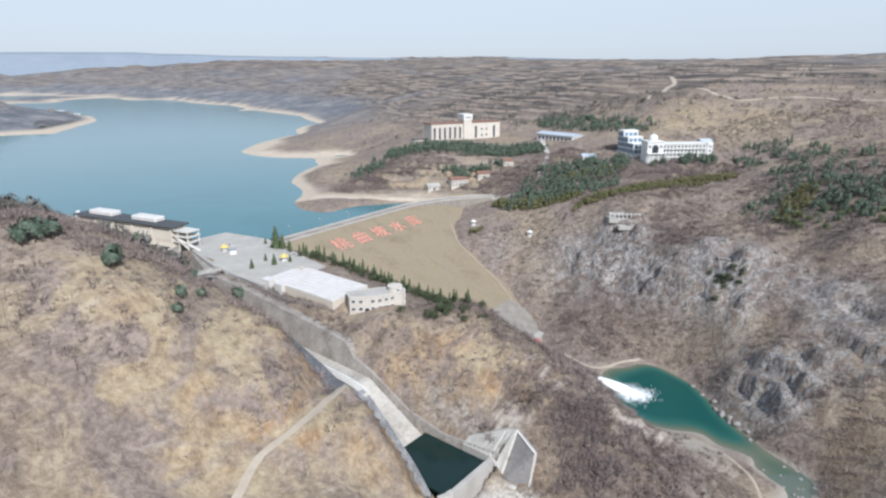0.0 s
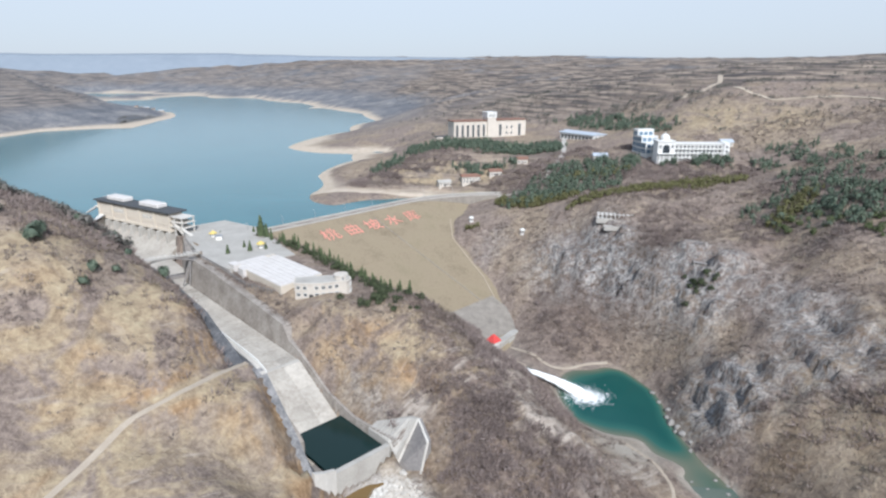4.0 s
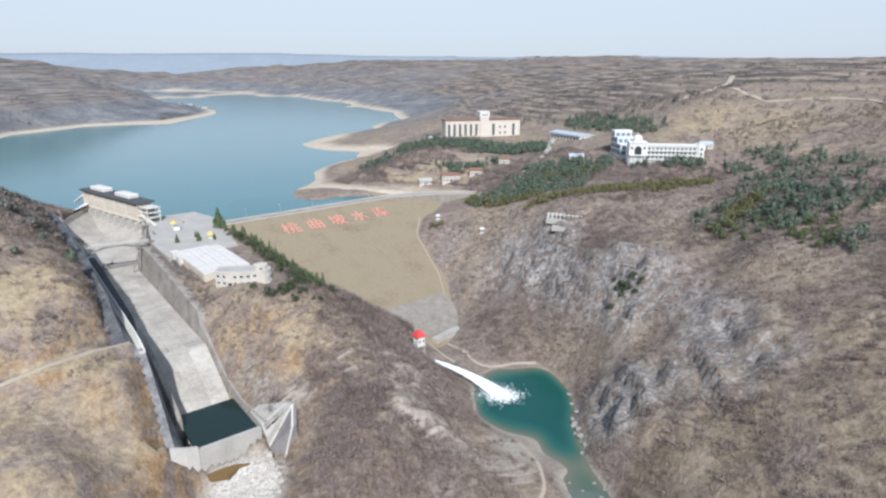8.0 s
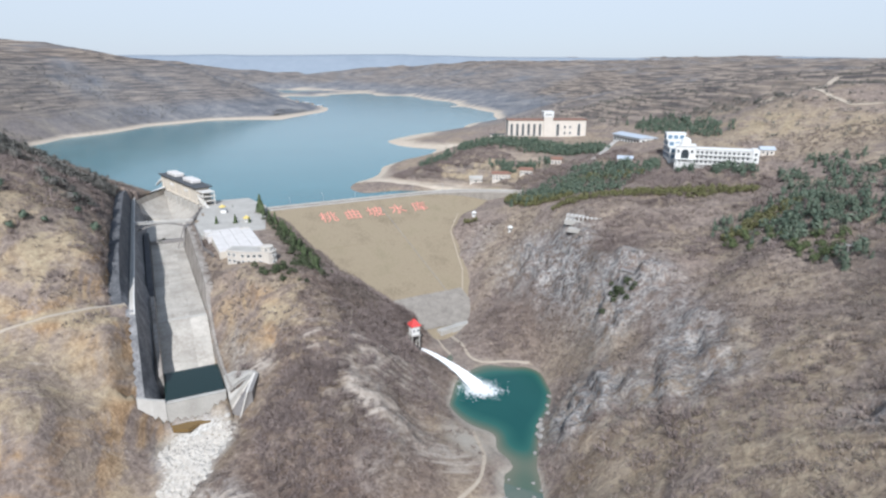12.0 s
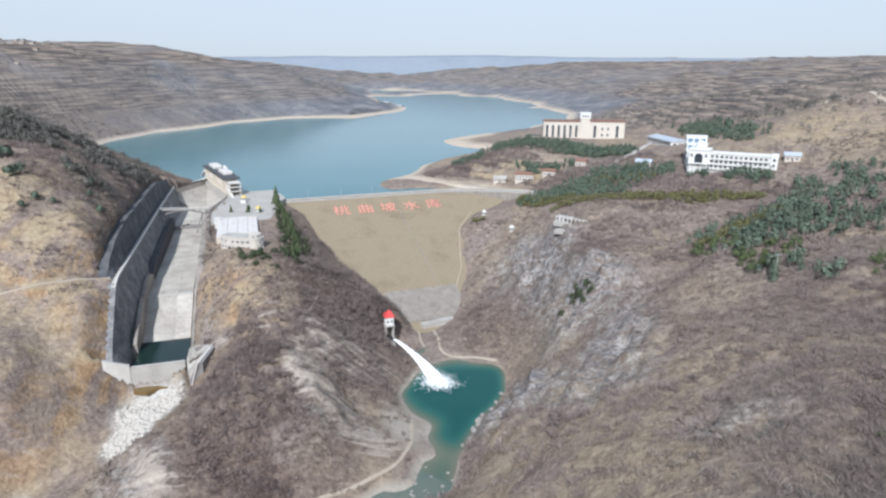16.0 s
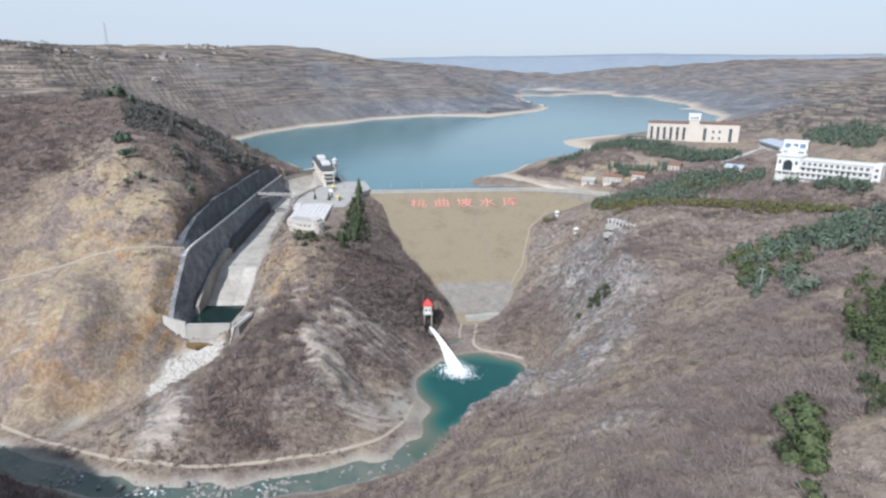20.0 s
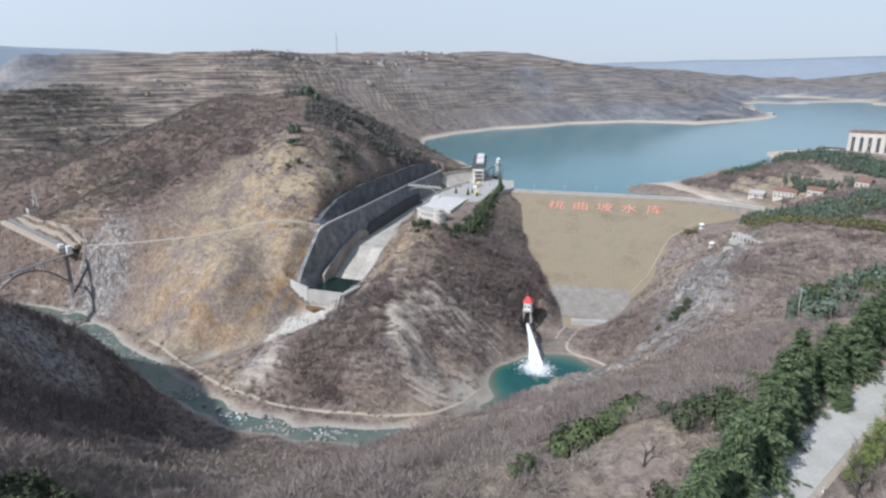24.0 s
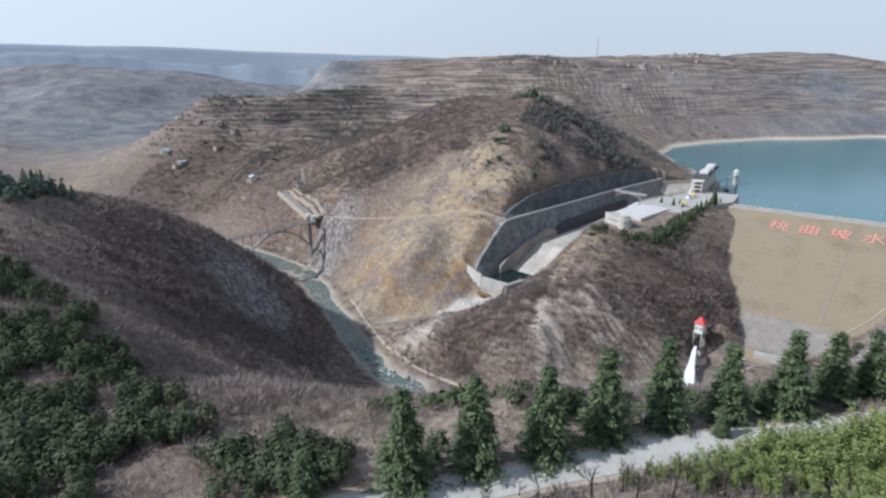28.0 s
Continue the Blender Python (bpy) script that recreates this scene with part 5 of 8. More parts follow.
for k in (0.70, 0.80):
    part("pier", barm(fb0.lerp(fb1, k) + Vector((0, 0, -19)), fb0.lerp(fb1, 0.86) + Vector((0, 0, -2.6)), 0.9), M["concrete_dark"], foot, "dark raking pier")

# ---- plaza, deck and the round-ended building ----
tagged(part("plaza", prism([tuple(sp(s, l, 0).xy) for s, l in ((150, 19), (184, 17), (236, 27), (262, 38), (262, 66), (225, 74), (150, 60))], 55, 62.9), M["concrete"]), "pale paved plaza beside the dam", "pavement", kind="structure")
rail = thing("plaza_railing", "dark balustrade along the chute wall", "railing")
pts = [sp(s, l, z) for s, l, z in ((236, 26.5, 62.9), (200, 17.8, 62.9), (184, 17, 62.9), (160, 18, 61.5), (130, 18, 59.5), (104, 22, 61.0))]
for a, b in zip(pts, pts[1:]):
    n = max(2, int((b - a).length / 3.2))
    for k in range(n):
        p = a.lerp(b, k / n)
        part("post", barm(p - Vector((0, 0, 1.0)), p + Vector((0, 0, 1.5)), 0.45), M["concrete_dark"], rail)
    for h in (0.7, 1.4):
        part("rail", barm(a + Vector((0, 0, h)), b + Vector((0, 0, h)), 0.22), M["concrete_dark"], rail)
deck = thing("roof_deck", "white sunlit concrete deck with slab joints", "terrace", kind="structure")
DKX, DKY = Vector((-0.78, 0.62, 0)), Vector((0.55, 0.83, 0)).normalized()
dk0 = Vector((-57, 284, 0))
for i in range(9):
    for j in range(4):
        c = [dk0 + DKX * (5.9 * (i + a)) + DKY * (6.6 * (j + b)) for a, b in ((0.02, 0.02), (0.98, 0.02), (0.98, 0.98), (0.02, 0.98))]
        if (i, j) in ((8, 3),):
            continue
        part("slab", prism([(p.x, p.y) for p in c], 63.5, 64.1), M["deck_slab"], deck)
c = [dk0 + DKX * (53 * a) + DKY * (26.4 * b) for a, b in ((0, 0), (1, 0), (1, 1), (0, 1))]
part("substructure", prism([(p.x, p.y) for p in c], 52, 63.5), M["cream_wall"], deck)
for j in range(4):
    part("beam", solidm([[dk0 + DKX * x + DKY * (6.6 * j + 3.1 + y) + Vector((0, 0, z)) for y, z in ((0, 64.08), (0.5, 64.08), (0.5, 64.32), (0, 64.32))] for x in (0.5, 52)]), M["deck_slab"], deck)
for i, (x, y, w, h) in enumerate(((46, -3.0, 7, 65.0), (37, -2.2, 6, 64.4))):
    q = dk0 + DKX * x + DKY * y
    part("annex", prism([((q + DKX * a + DKY * b).x, (q + DKX * a + DKY * b).y) for a, b in ((0, 0), (w, 0), (w, 4.5), (0, 4.5))], 56, h), M["deck_slab"], deck, "small white annex")

RX = Vector((0.957, 0.287, 0))
RY = Vector((-0.287, 0.957, 0))
hall = thing("round_hall", "two-storey cream hall with a rounded end and flat roof", "building", m=Matrix(((RX.x, RY.x, 0, -48.5), (RX.y, RY.y, 0, 281.5), (0, 0, 1, 0), (0, 0, 0, 1))))


def bow(k):
    """Plan of the bowed front: k from 0 at one end to 1 at the round end."""
    return 26 * k, -2.7 * math.sin(math.pi * min(k, 0.86) / 0.86 * 0.9) - 0.4


plan = [bow(k / 16) for k in range(15)]
cx, cy, cr = 22.8, 2.8, 5.3
plan += [(cx + cr * math.cos(a), cy + cr * math.sin(a)) for a in [radians(-55 + 18 * k) for k in range(10)]] + [(16, 8.6), (0, 7.8)]


def grown(d):
    return [(x + (d if x > 13 else -d), y - (d if y < 4 else -d)) for x, y in plan]


part("wall", prism(plan, 50, 66.4), M["hall_wall"], hall)
part("parapet", prism(grown(0.3), 66.4, 67.1), M["hall_wall"], hall)
part("roof", prism([(x * 0.97 + 0.4, y * 0.9 + 0.4) for x, y in plan], 67.1, 67.18), M["concrete"], hall, "grey flat roof")
part("corner_tower", tubem([(3.4, 67.1), (3.4, 69.0), (3.7, 69.05), (3.7, 69.5)], 20, True, Matrix.Translation((23.2, 3.0, 0))), M["hall_wall"], hall)
part("band", prism(grown(0.18), 62.9, 63.2), M["hall_wall"], hall)
for lv in (60.2, 63.9):
    for k in (0.07, 0.2, 0.42, 0.55, 0.68, 0.8):
        x, y = bow(k)
        x2, y2 = bow(k + 0.01)
        window(hall, pose(x, y - 0.02, lv, 0, 0, math.degrees(math.atan2(y2 - y, x2 - x))), 1.7, 1.6)
    for a in (-20, 15, 50):
        window(hall, Matrix.Translation((cx + cr * math.cos(radians(a)), cy + cr * math.sin(radians(a)), lv)) @ pose(0, 0, 0, 0, 0, a + 90), 1.4, 1.6)
for a in (-75, -30, 15):
    window(hall, Matrix.Translation((23.2 + 3.4 * math.cos(radians(a)), 3.0 + 3.4 * math.sin(radians(a)), 67.5)) @ pose(0, 0, 0, 0, 0, a + 90), 1.2, 1.1)
x, y = bow(0.31)
part("door", boxm(x - 1.0, y - 0.25, 58.6, x + 1.0, y + 0.3, 61.2, None, 0.04), M["metal_dark"], hall, "dark double door")


def kiosk(m):
    k = thing("kiosk", "small round kiosk with a yellow tent roof", "kiosk", "kiosks on the plaza", m)
    part("body", tubem([(1.7, 0), (1.7, 2.6)], 12), M["white_paint"], k)
    part("counter", tubem([(1.95, 1.0), (1.95, 1.2)], 12), M["metal"], k)
    part("roof", tubem([(2.8, 2.55), (2.7, 2.8), (1.4, 3.7), (0.2, 4.5)], 12), M["yellow_paint"], k, "yellow conical roof")
    part("finial", tubem([(0.15, 4.45), (0.25, 4.8), (0.03, 5.2)], 8), M["white_paint"], k)
    return k


k1 = kiosk(pose(-139, 372, 62.9))
copy_thing(k1, pose(-97, 352, 62.9))
hut0 = thing("ticket_hut", "small white hut on the plaza", "hut", m=pose(-132, 366, 62.9, 0, 0, 30))
part("walls", boxm(-2, -1.6, 0, 2, 1.6, 2.6, None, 0.04), M["white_paint"], hut0)
part("roof", boxm(-2.4, -2, 2.6, 2.4, 2, 2.9, None, 0.05), M["metal"], hut0)

# ---- intake tower in the lake ----
tower = thing("intake_tower", "white round intake tower standing in the lake", "tower", m=pose(-279, 459, 0))
part("shaft", tubem([(3.0, 36), (2.6, 62)], 16), M["concrete"], tower)
part("gallery", tubem([(3.8, 62), (3.8, 62.5)], 16), M["concrete"], tower)
part("head", tubem([(2.5, 62.5), (2.5, 66.4)], 16), M["white_paint"], tower, "white head room")
part("roof", tubem([(3.3, 66.4), (3.2, 66.9), (1.2, 67.6), (1.2, 69.0)], 16), M["white_paint"], tower)
for a in range(0, 360, 60):
    window(tower, Matrix.Translation((2.45 * math.cos(radians(a)), 2.45 * math.sin(radians(a)), 63.8)) @ pose(0, 0, 0, 0, 0, a + 90), 0.9, 1.4)
    part("rail_post", barm((3.6 * math.cos(radians(a)), 3.6 * math.sin(radians(a)), 62.5), (3.6 * math.cos(radians(a)), 3.6 * math.sin(radians(a)), 63.6), 0.1), M["metal"], tower)
gang = thing("service_bridge", "thin concrete service bridge to the intake tower", "bridge")
ga, gb = Vector((-276, 456, 62.3)), gp(40, 10, 62.3)
part("deck", barm(ga, gb, 1.8, 0.6), M["concrete"], gang)
for k in (0.3, 0.65):
    p = ga.lerp(gb, k)
    part("pier", barm((p.x, p.y, 40), p - Vector((0, 0, 0.3)), 0.9), M["concrete"], gang)

# ---- roads and paths ----
def ribbon(name, line, width, material, label, lift=0.14, category="path"):
    pts = [Vector((x, y, 0)) for x, y, _ in sampled([(p[0], p[1], 0) for p in line], 2.5)]
    for _ in range(3):
        pts = [pts[0]] + [(a + b * 2 + c) / 4 for a, b, c in zip(pts, pts[1:], pts[2:])] + [pts[-1]]
    rows = []
    for k, p in enumerate(pts):
        d = (pts[min(k + 1, len(pts) - 1)] - pts[max(k - 1, 0)]).normalized()
        n = Vector((-d.y, d.x, 0))
        w = width * (0.5 + 0.03 * math.sin(k * 0.37))
        e = [p + n * w * a for a in (-1, -0.33, 0.33, 1)]
        zs = ground_at([q.x for q in e], [q.y for q in e])
        zm = float(max(zs))
        top = [Vector((q.x, q.y, max(float(z), zm - 0.5) + lift)) for q, z in zip(e, zs)]
        rows.append(top + [q - Vector((0, 0, 1.2)) for q in top[::-1]])
    return tagged(part(name, solidm(rows), material), label, category, kind="structure")


ROAD = [(372, 138), (358, 158), (348, 172), (339.5, 190), (331.2, 208), (322.4, 230), (316.8, 250), (310, 272), (306, 300), (307, 330)]
ribbon("verge", ROAD, 7.8, M["track"], "tan soil verge along the hill road", 0.07, "verge")
ribbon("road", ROAD, 5.8, M["road"], "pale concrete hill road", 0.18, "road")
ribbon("path", [(-39.5, 206), (-43, 192), (-49, 175), (-59, 164), (-61.5, 148), (-65, 130), (-75, 110), (-88, 85), (-102, 60), (-116, 45)], 2.6, M["track"], "pale dirt path along the loess slope")
ribbon("path", [(113, 264), (126, 247), (130, 230), (124, 206), (112, 184), (92, 155), (70, 136), (40, 119), (13, 105), (-15, 90)], 1.6, M["track"], "pale track along the river bank")
ribbon("path", [(56, 242), (52, 252), (46, 265), (38, 278)], 0.9, M["track"], "faint footpath across the spur")
ribbon("path", [(45, 358), (53, 354), (62, 343), (70, 336)], 1.3, M["track"], "narrow path below the dam")
ribbon("path", [(60, 361), (73, 347), (84, 334), (93, 333), (101, 338), (110, 342), (118, 343)], 1.8, M["track"], "narrow path to the pool")
ribbon("road", [(112, 690), (108, 660), (104, 600), (93, 574), (85, 540), (70, 528), (44, 545)], 5.0, M["road"], "concrete drive up to the hotel", 0.16, "road")
ribbon("road", [(240, 740), (262, 765), (310, 831), (330, 900)], 6.0, M["track"], "pale farm road across the fields", 0.2, "road")
ribbon("road", [(280, 690), (292, 662), (304, 640), (362, 628), (420, 560)], 5.0, M["track"], "pale farm road across the fields", 0.2, "road")

pole = thing("utility_pole", "slim pale utility pole on the bank", "pole", m=pose(256, 305, float(ground_at(256, 305)[0])))
part("post", tubem([(0.2, -0.6), (0.12, 9.5)], 8), M["concrete"], pole)
part("cross_arm", boxm(-1.1, -0.08, 8.7, 1.1, 0.08, 8.9), M["metal"], pole)
for x in (-1.0, 0, 1.0):
    part("insulator", tubem([(0.06, 8.9), (0.1, 9.0), (0.05, 9.2)], 8, True, Matrix.Translation((x, 0, 0))), M["white_paint"], pole)
sign = thing("road_sign", "small white diamond sign on a post", "sign", m=pose(318.2, 224.5, float(ground_at(318.2, 224.5)[0]), 0, 0, -60))
part("post", barm((0, 0, -0.2), (0, 0, 2.6), 0.08, sides=8), M["metal"], sign)
part("plate", boxm(-0.42, -0.05, -0.42, 0.42, -0.01, 0.42, Matrix.Translation((0, 0, 2.5)) @ pose(0, 0, 0, 0, 45, 0)), M["white_paint"], sign)
marker = thing("road_marker", "short white marker post beside the road", "marker", "markers along the road", pose(335.5, 207, float(ground_at(335.5, 207)[0])))
part("post", boxm(-0.09, -0.09, -0.2, 0.09, 0.09, 0.85, None, 0.02), M["white_paint"], marker)
part("band", boxm(-0.095, -0.095, 0.6, 0.095, 0.095, 0.72), M["red_roof"], marker)
for x, y in ((332.5, 214.5), (341, 192)):
    copy_thing(marker, pose(x, y, float(ground_at(x, y)[0])))

# ---- valve house and the outlet jet ----
valve = thing("valve_house", "small white valve house with a red roof on tall legs", "hut", m=pose(50.5, 325.5, 0, 0, 0, -40))
part("body", boxm(-2.6, -2.4, 14.5, 2.6, 2.4, 20.2, None, 0.08), M["white_paint"], valve)
part("roof", tubem([(4.6, 20.2), (4.4, 20.6), (1.2, 23.6), (0.3, 24.2)], 4, True, pose(0, 0, 0, 0, 0, 45)), M["red_roof"], valve, "red hipped roof")
part("platform", boxm(-3.2, -3.2, 14.0, 3.2, 3.2, 14.5, None, 0.05), M["concrete"], valve)
for x in (-2.3, 2.3):
    for y in (-2.3, 2.3):
        part("leg", boxm(x - 0.35, y - 0.35, 0, x + 0.35, y + 0.35, 14.0, None, 0.05), M["concrete"], valve)
for z in (5, 9.5):
    part("cross_beam", boxm(-2.6, -2.55, z, 2.6, -2.05, z + 0.5), M["concrete"], valve)
    part("cross_beam", boxm(-2.6, 2.05, z, 2.6, 2.55, z + 0.5), M["concrete"], valve)
for x in (-1.2, 1.2):
    window(valve, pose(x, -2.4, 16.6), 1.0, 1.6)
    window(valve, Matrix.Translation((2.6, x, 16.6)) @ pose(0, 0, 0, 0, 0, 90), 1.0, 1.6)
part("outlet_pipe", barm((0, 0, 6.7), (6.3, 1.2, 6.4), 1.5, sides=12), M["metal_dark"], valve, "dark steel outlet pipe")
part("plinth", boxm(-3.4, -3.4, -2, 3.4, 3.4, 2.6, None, 0.1), M["concrete"], valve)

jet = thing("water_jet", "white falling jet of water from the outlet", "water jet")
random.seed(4)
j0, j1 = Vector((57.5, 321.6, 7.4)), Vector((100, 305.2, 0))
dj = j1 - j0
nj = Vector((-dj.y, dj.x, 0)).normalized()


def jet_at(t):
    c = j0 + dj * t
    c.z = 7.4 + 2.2 * t - 9.6 * t * t
    return c


for a in range(11):
    # ragged strands that fan out from the nozzle
    off, lift = (a - 5) / 5, random.uniform(-0.3, 0.7)
    reach = random.uniform(0.86, 1.04)
    rows = []
    for k in range(26):
        t = k / 25 * reach
        c = jet_at(t) + nj * off * (0.45 + 1.0 * t + 2.4 * t ** 3) + Vector((0, 0, lift * (0.3 + 1.6 * t)))
        r = (0.55 + 0.8 * t ** 1.3) * (1 - 0.2 * abs(off))
        rows.append([c + nj * (r * math.cos(2 * math.pi * q / 9) * random.uniform(0.6, 1.3)) + Vector((0, 0, 0.9 * r * math.sin(2 * math.pi * q / 9) * random.uniform(0.6, 1.35))) for q in range(9)])
    part("strand", solidm(rows), M["foam"], jet)
bm = bmesh.new()
for k in range(7000):
    t = min(1.08, random.random() ** 0.6 * 1.08)
    c = jet_at(t)
    s = random.uniform(0.05, 0.19) * (0.5 + t)
    q = c + nj * random.gauss(0, 0.5 + 0.9 * t + 3.2 * t ** 4) + Vector((0, 0, random.gauss(0.2, 0.3 + 1.3 * t))) + dj.normalized() * random.gauss(0, 1.5)
    q.z = max(q.z, 0.1)
    p = [q + Vector((random.uniform(-1, 1), random.uniform(-1, 1), random.uniform(-1, 1))) * s for _ in range(3)]
    bm.faces.new([bm.verts.new(w) for w in p])
tagged(part("spray", bm, M["foam"], jet, "flying drops"), kind="stuff")
bm = bmesh.new()
for k in range(1500):
    a, r = random.uniform(0, 6.283), abs(random.gauss(0, 0.55))
    x, y = 102 + 11 * r * math.cos(a), 304.2 + 9 * r * math.sin(a)
    s = random.uniform(0.2, 0.75) * (1.25 - 0.5 * min(r, 1.5))
    bm.faces.new([bm.verts.new((x + s * math.cos(b) * random.uniform(0.6, 1.3), y + s * math.sin(b) * random.uniform(0.6, 1.3), 0.05 + 0.0004 * k)) for b in (0, 1.25, 2.5, 3.8, 5.0)])
part("foam_patch", bm, M["foam"], jet, "churning white foam on the pool")

# ---- broken rock: apron and river boulders ----
def rock_cloud(name, spots, material, label):
    """Many rough stones joined into one mesh: (x, y, z, size)."""
    base = np.array([(1, 0, 0), (-1, 0, 0), (0, 1, 0), (0, -1, 0), (0, 0, 1), (0, 0, -1), (0.7, 0.7, 0.5), (-0.7, 0.6, 0.55), (0.6, -0.7, 0.5), (-0.6, -0.7, 0.5)], float)
    tris = np.array([(4, 6, 7), (4, 8, 6), (4, 7, 9), (4, 9, 8), (0, 6, 8), (2, 7, 6), (1, 9, 7), (3, 8, 9), (0, 2, 6), (2, 1, 7), (1, 3, 9), (3, 0, 8), (5, 2, 0), (5, 1, 2), (5, 3, 1), (5, 0, 3)])
    rng = np.random.default_rng(len(spots))
    vs, fs = [], []
    for k, (x, y, z, s) in enumerate(spots):
        v = base * (1 + rng.uniform(-0.28, 0.28, (10, 1))) * s * np.array([rng.uniform(0.7, 1.4), rng.uniform(0.7, 1.4), rng.uniform(0.45, 0.9)])
        a = rng.uniform(0, 6.28)
        c, n = math.cos(a), math.sin(a)
        vs.append(np.stack([v[:, 0] * c - v[:, 1] * n + x, v[:, 0] * n + v[:, 1] * c + y, v[:, 2] + z], 1))
        fs.append(tris + 10 * k)
    me = bpy.data.meshes.new(name)
    me.from_pydata(np.concatenate(vs).tolist(), [], np.concatenate(fs).tolist())
    me.materials.append(material)
    return tagged(new(name, me), label, "rocks", kind="stuff")


rng = np.random.default_rng(11)
M["pale_rock"] = surface("pale_broken_rock", (0.36, 0.33, 0.29), (0.60, 0.56, 0.50), 0.95, 0.5, 2.5, 0.3)
M["river_rock"] = surface("river_boulder", (0.17, 0.162, 0.150), (0.36, 0.342, 0.318), 0.9, 0.6, 3.0, 0.3)
spots = []
while len(spots) < 850:
    x, y = rng.uniform(-6, 52), rng.uniform(122, 208)
    w = blob(np.array([x]), np.array([y]), 19, 186, 14, 15, 30)[0] + blob(np.array([x]), np.array([y]), 30, 168, 9, 10, -30)[0]
    ss = (x - A0[0]) * U[0] + (y - A0[1]) * U[1]
    ll = (x - A0[0]) * V[0] + (y - A0[1]) * V[1]
    if w > rng.uniform(0.2, 0.8) and (ss < -9 or ll > 16) and ss < -1:
        spots.append((x, y, float(ground_at(x, y)[0]), rng.uniform(0.35, 1.5) ** 1.3))
rock_cloud("rubble_apron", spots, M["pale_rock"], "pale broken rock below the stilling pool")
spots = []
mid = sampled(LAND["river_bed"][3:], 4)
while len(spots) < 300:
    p = mid[int(rng.integers(0, len(mid)))]
    if p[0] < -140:
        continue
    k = fbm(np.array([p[0]]), np.array([p[1]]), 40, 2, 21)[0]
    if k < rng.uniform(-0.25, 0.2):
        continue
    x, y = p[0] + rng.normal(0, 7), p[1] + rng.normal(0, 7)
    if float(ground_at(x, y)[0]) > 1.2:
        continue
    spots.append((x, y, rng.uniform(-0.5, 0.05), rng.uniform(0.3, 1.2)))
for cx, cy, r, n in ((60, 114, 7, 70), (93, 133, 6, 50), (107, 150, 5, 36), (115, 160, 5, 30), (124, 180, 6, 40), (5, 92, 8, 60), (-30, 62, 8, 50)):
    for _ in range(n):
        x, y = cx + rng.normal(0, r), cy + rng.normal(0, r)
        if float(ground_at(x, y)[0]) < 1.0:
            spots.append((x, y, rng.uniform(-0.3, 0.1), rng.uniform(0.3, 1.3)))
rock_cloud("river_boulders", spots, M["river_rock"], "grey boulders lying in the river")


def boulder(seed, s):
    """One rough angular boulder."""
    r = random.Random(seed)
    bm = bmesh.new()
    bmesh.ops.create_icosphere(bm, subdivisions=2, radius=s)
    cuts = [(Vector((r.gauss(0, 1), r.gauss(0, 1), r.gauss(0, 0.7))).normalized(), s * r.uniform(0.55, 0.85)) for _ in range(7)]
    for v in bm.verts:
        for n, d in cuts:
            over = v.co.dot(n) - d
            if over > 0:
                v.co -= n * over
        v.co.z *= 0.8
    return bm


for k, (x, y, q) in enumerate(((141, 283, 2.4), (143, 279, 1.8), (140, 288, 1.5), (144, 273, 2.0), (142, 294, 1.6), (139.5, 303, 1.3), (146, 266, 1.5), (141.5, 276, 1.2), (138, 312, 1.6), (145, 261, 1.1), (100, 152, 1.6), (94, 143, 1.4), (84, 131, 1.8), (78, 124, 1.3), (110, 161, 1.2), (66, 117, 1.5))):
    b = tagged(part("boulder", boulder(k, q), M["river_rock"]), "grey angular boulder at the water's edge", "boulder", "boulders along the shore")
    b.matrix_world = pose(x, y, max(0.0, float(ground_at(x, y)[0])) + 0.25 * q, 0, 0, 47 * k)
bm = bmesh.new()
for cx, cy, n in ((94, 138, 18), (66, 117, 6), (123, 177, 7)):
    for k in range(n):
        a, r = rng.uniform(0, 6.28), rng.uniform(0, 1)
        x, y = cx + 3.2 * r * math.cos(a) + (k - n / 2) * 0.35, cy + 6 * r * math.sin(a) + (k - n / 2) * 0.6
        s = rng.uniform(0.25, 0.8)
        vs = [bm.verts.new((x + s * math.cos(b) * rng.uniform(0.6, 1.3), y + s * math.sin(b) * rng.uniform(0.6, 1.3), 0.03 + 0.002 * k)) for b in (0, 1.05, 2.1, 3.14, 4.2, 5.2)]
        bm.faces.new(vs)
tagged(part("rapids_foam", bm, M["foam"]), "white water on the shallow rapids", "foam", kind="stuff")

# ---- hotel on the hill ----
HX, HY = Vector((0.901, 0.434, 0)), Vector((-0.434, 0.901, 0))
hotel = thing("hotel", "cream castle-like hotel with tall windows and a tower", "building", m=Matrix(((HX.x, HY.x, 0, -12), (HX.y, HY.y, 0, 684), (0, 0, 1, 95), (0, 0, 0, 1))))
part("left_wing", boxm(0, 0, -6, 40, 20, 18.2, None, 0.1), M["cream_light"], hotel)
part("right_wing", boxm(50, -1, -6, 88, 20, 18.6, None, 0.1), M["cream_light"], hotel)
part("tower", boxm(40, -2, -6, 50, 12, 22.0, None, 0.1), M["cream_light"], hotel)
part("tower_head", boxm(39.4, -2.6, 22.0, 50.6, 12.6, 27.4, None, 0.15), M["white_paint"], hotel)
part("tower_cap", boxm(39.0, -3, 27.4, 51, 13, 28.2, None, 0.1), M["white_paint"], hotel)
part("roof_edge", boxm(-0.8, -0.8, 18.2, 39.99, 20.6, 19.2, None, 0.1), M["tile_roof"], hotel, "brown roof edge")
part("roof_edge", boxm(50.61, -1.8, 18.6, 88.8, 20.6, 19.6, None, 0.1), M["tile_roof"], hotel, "brown roof edge")
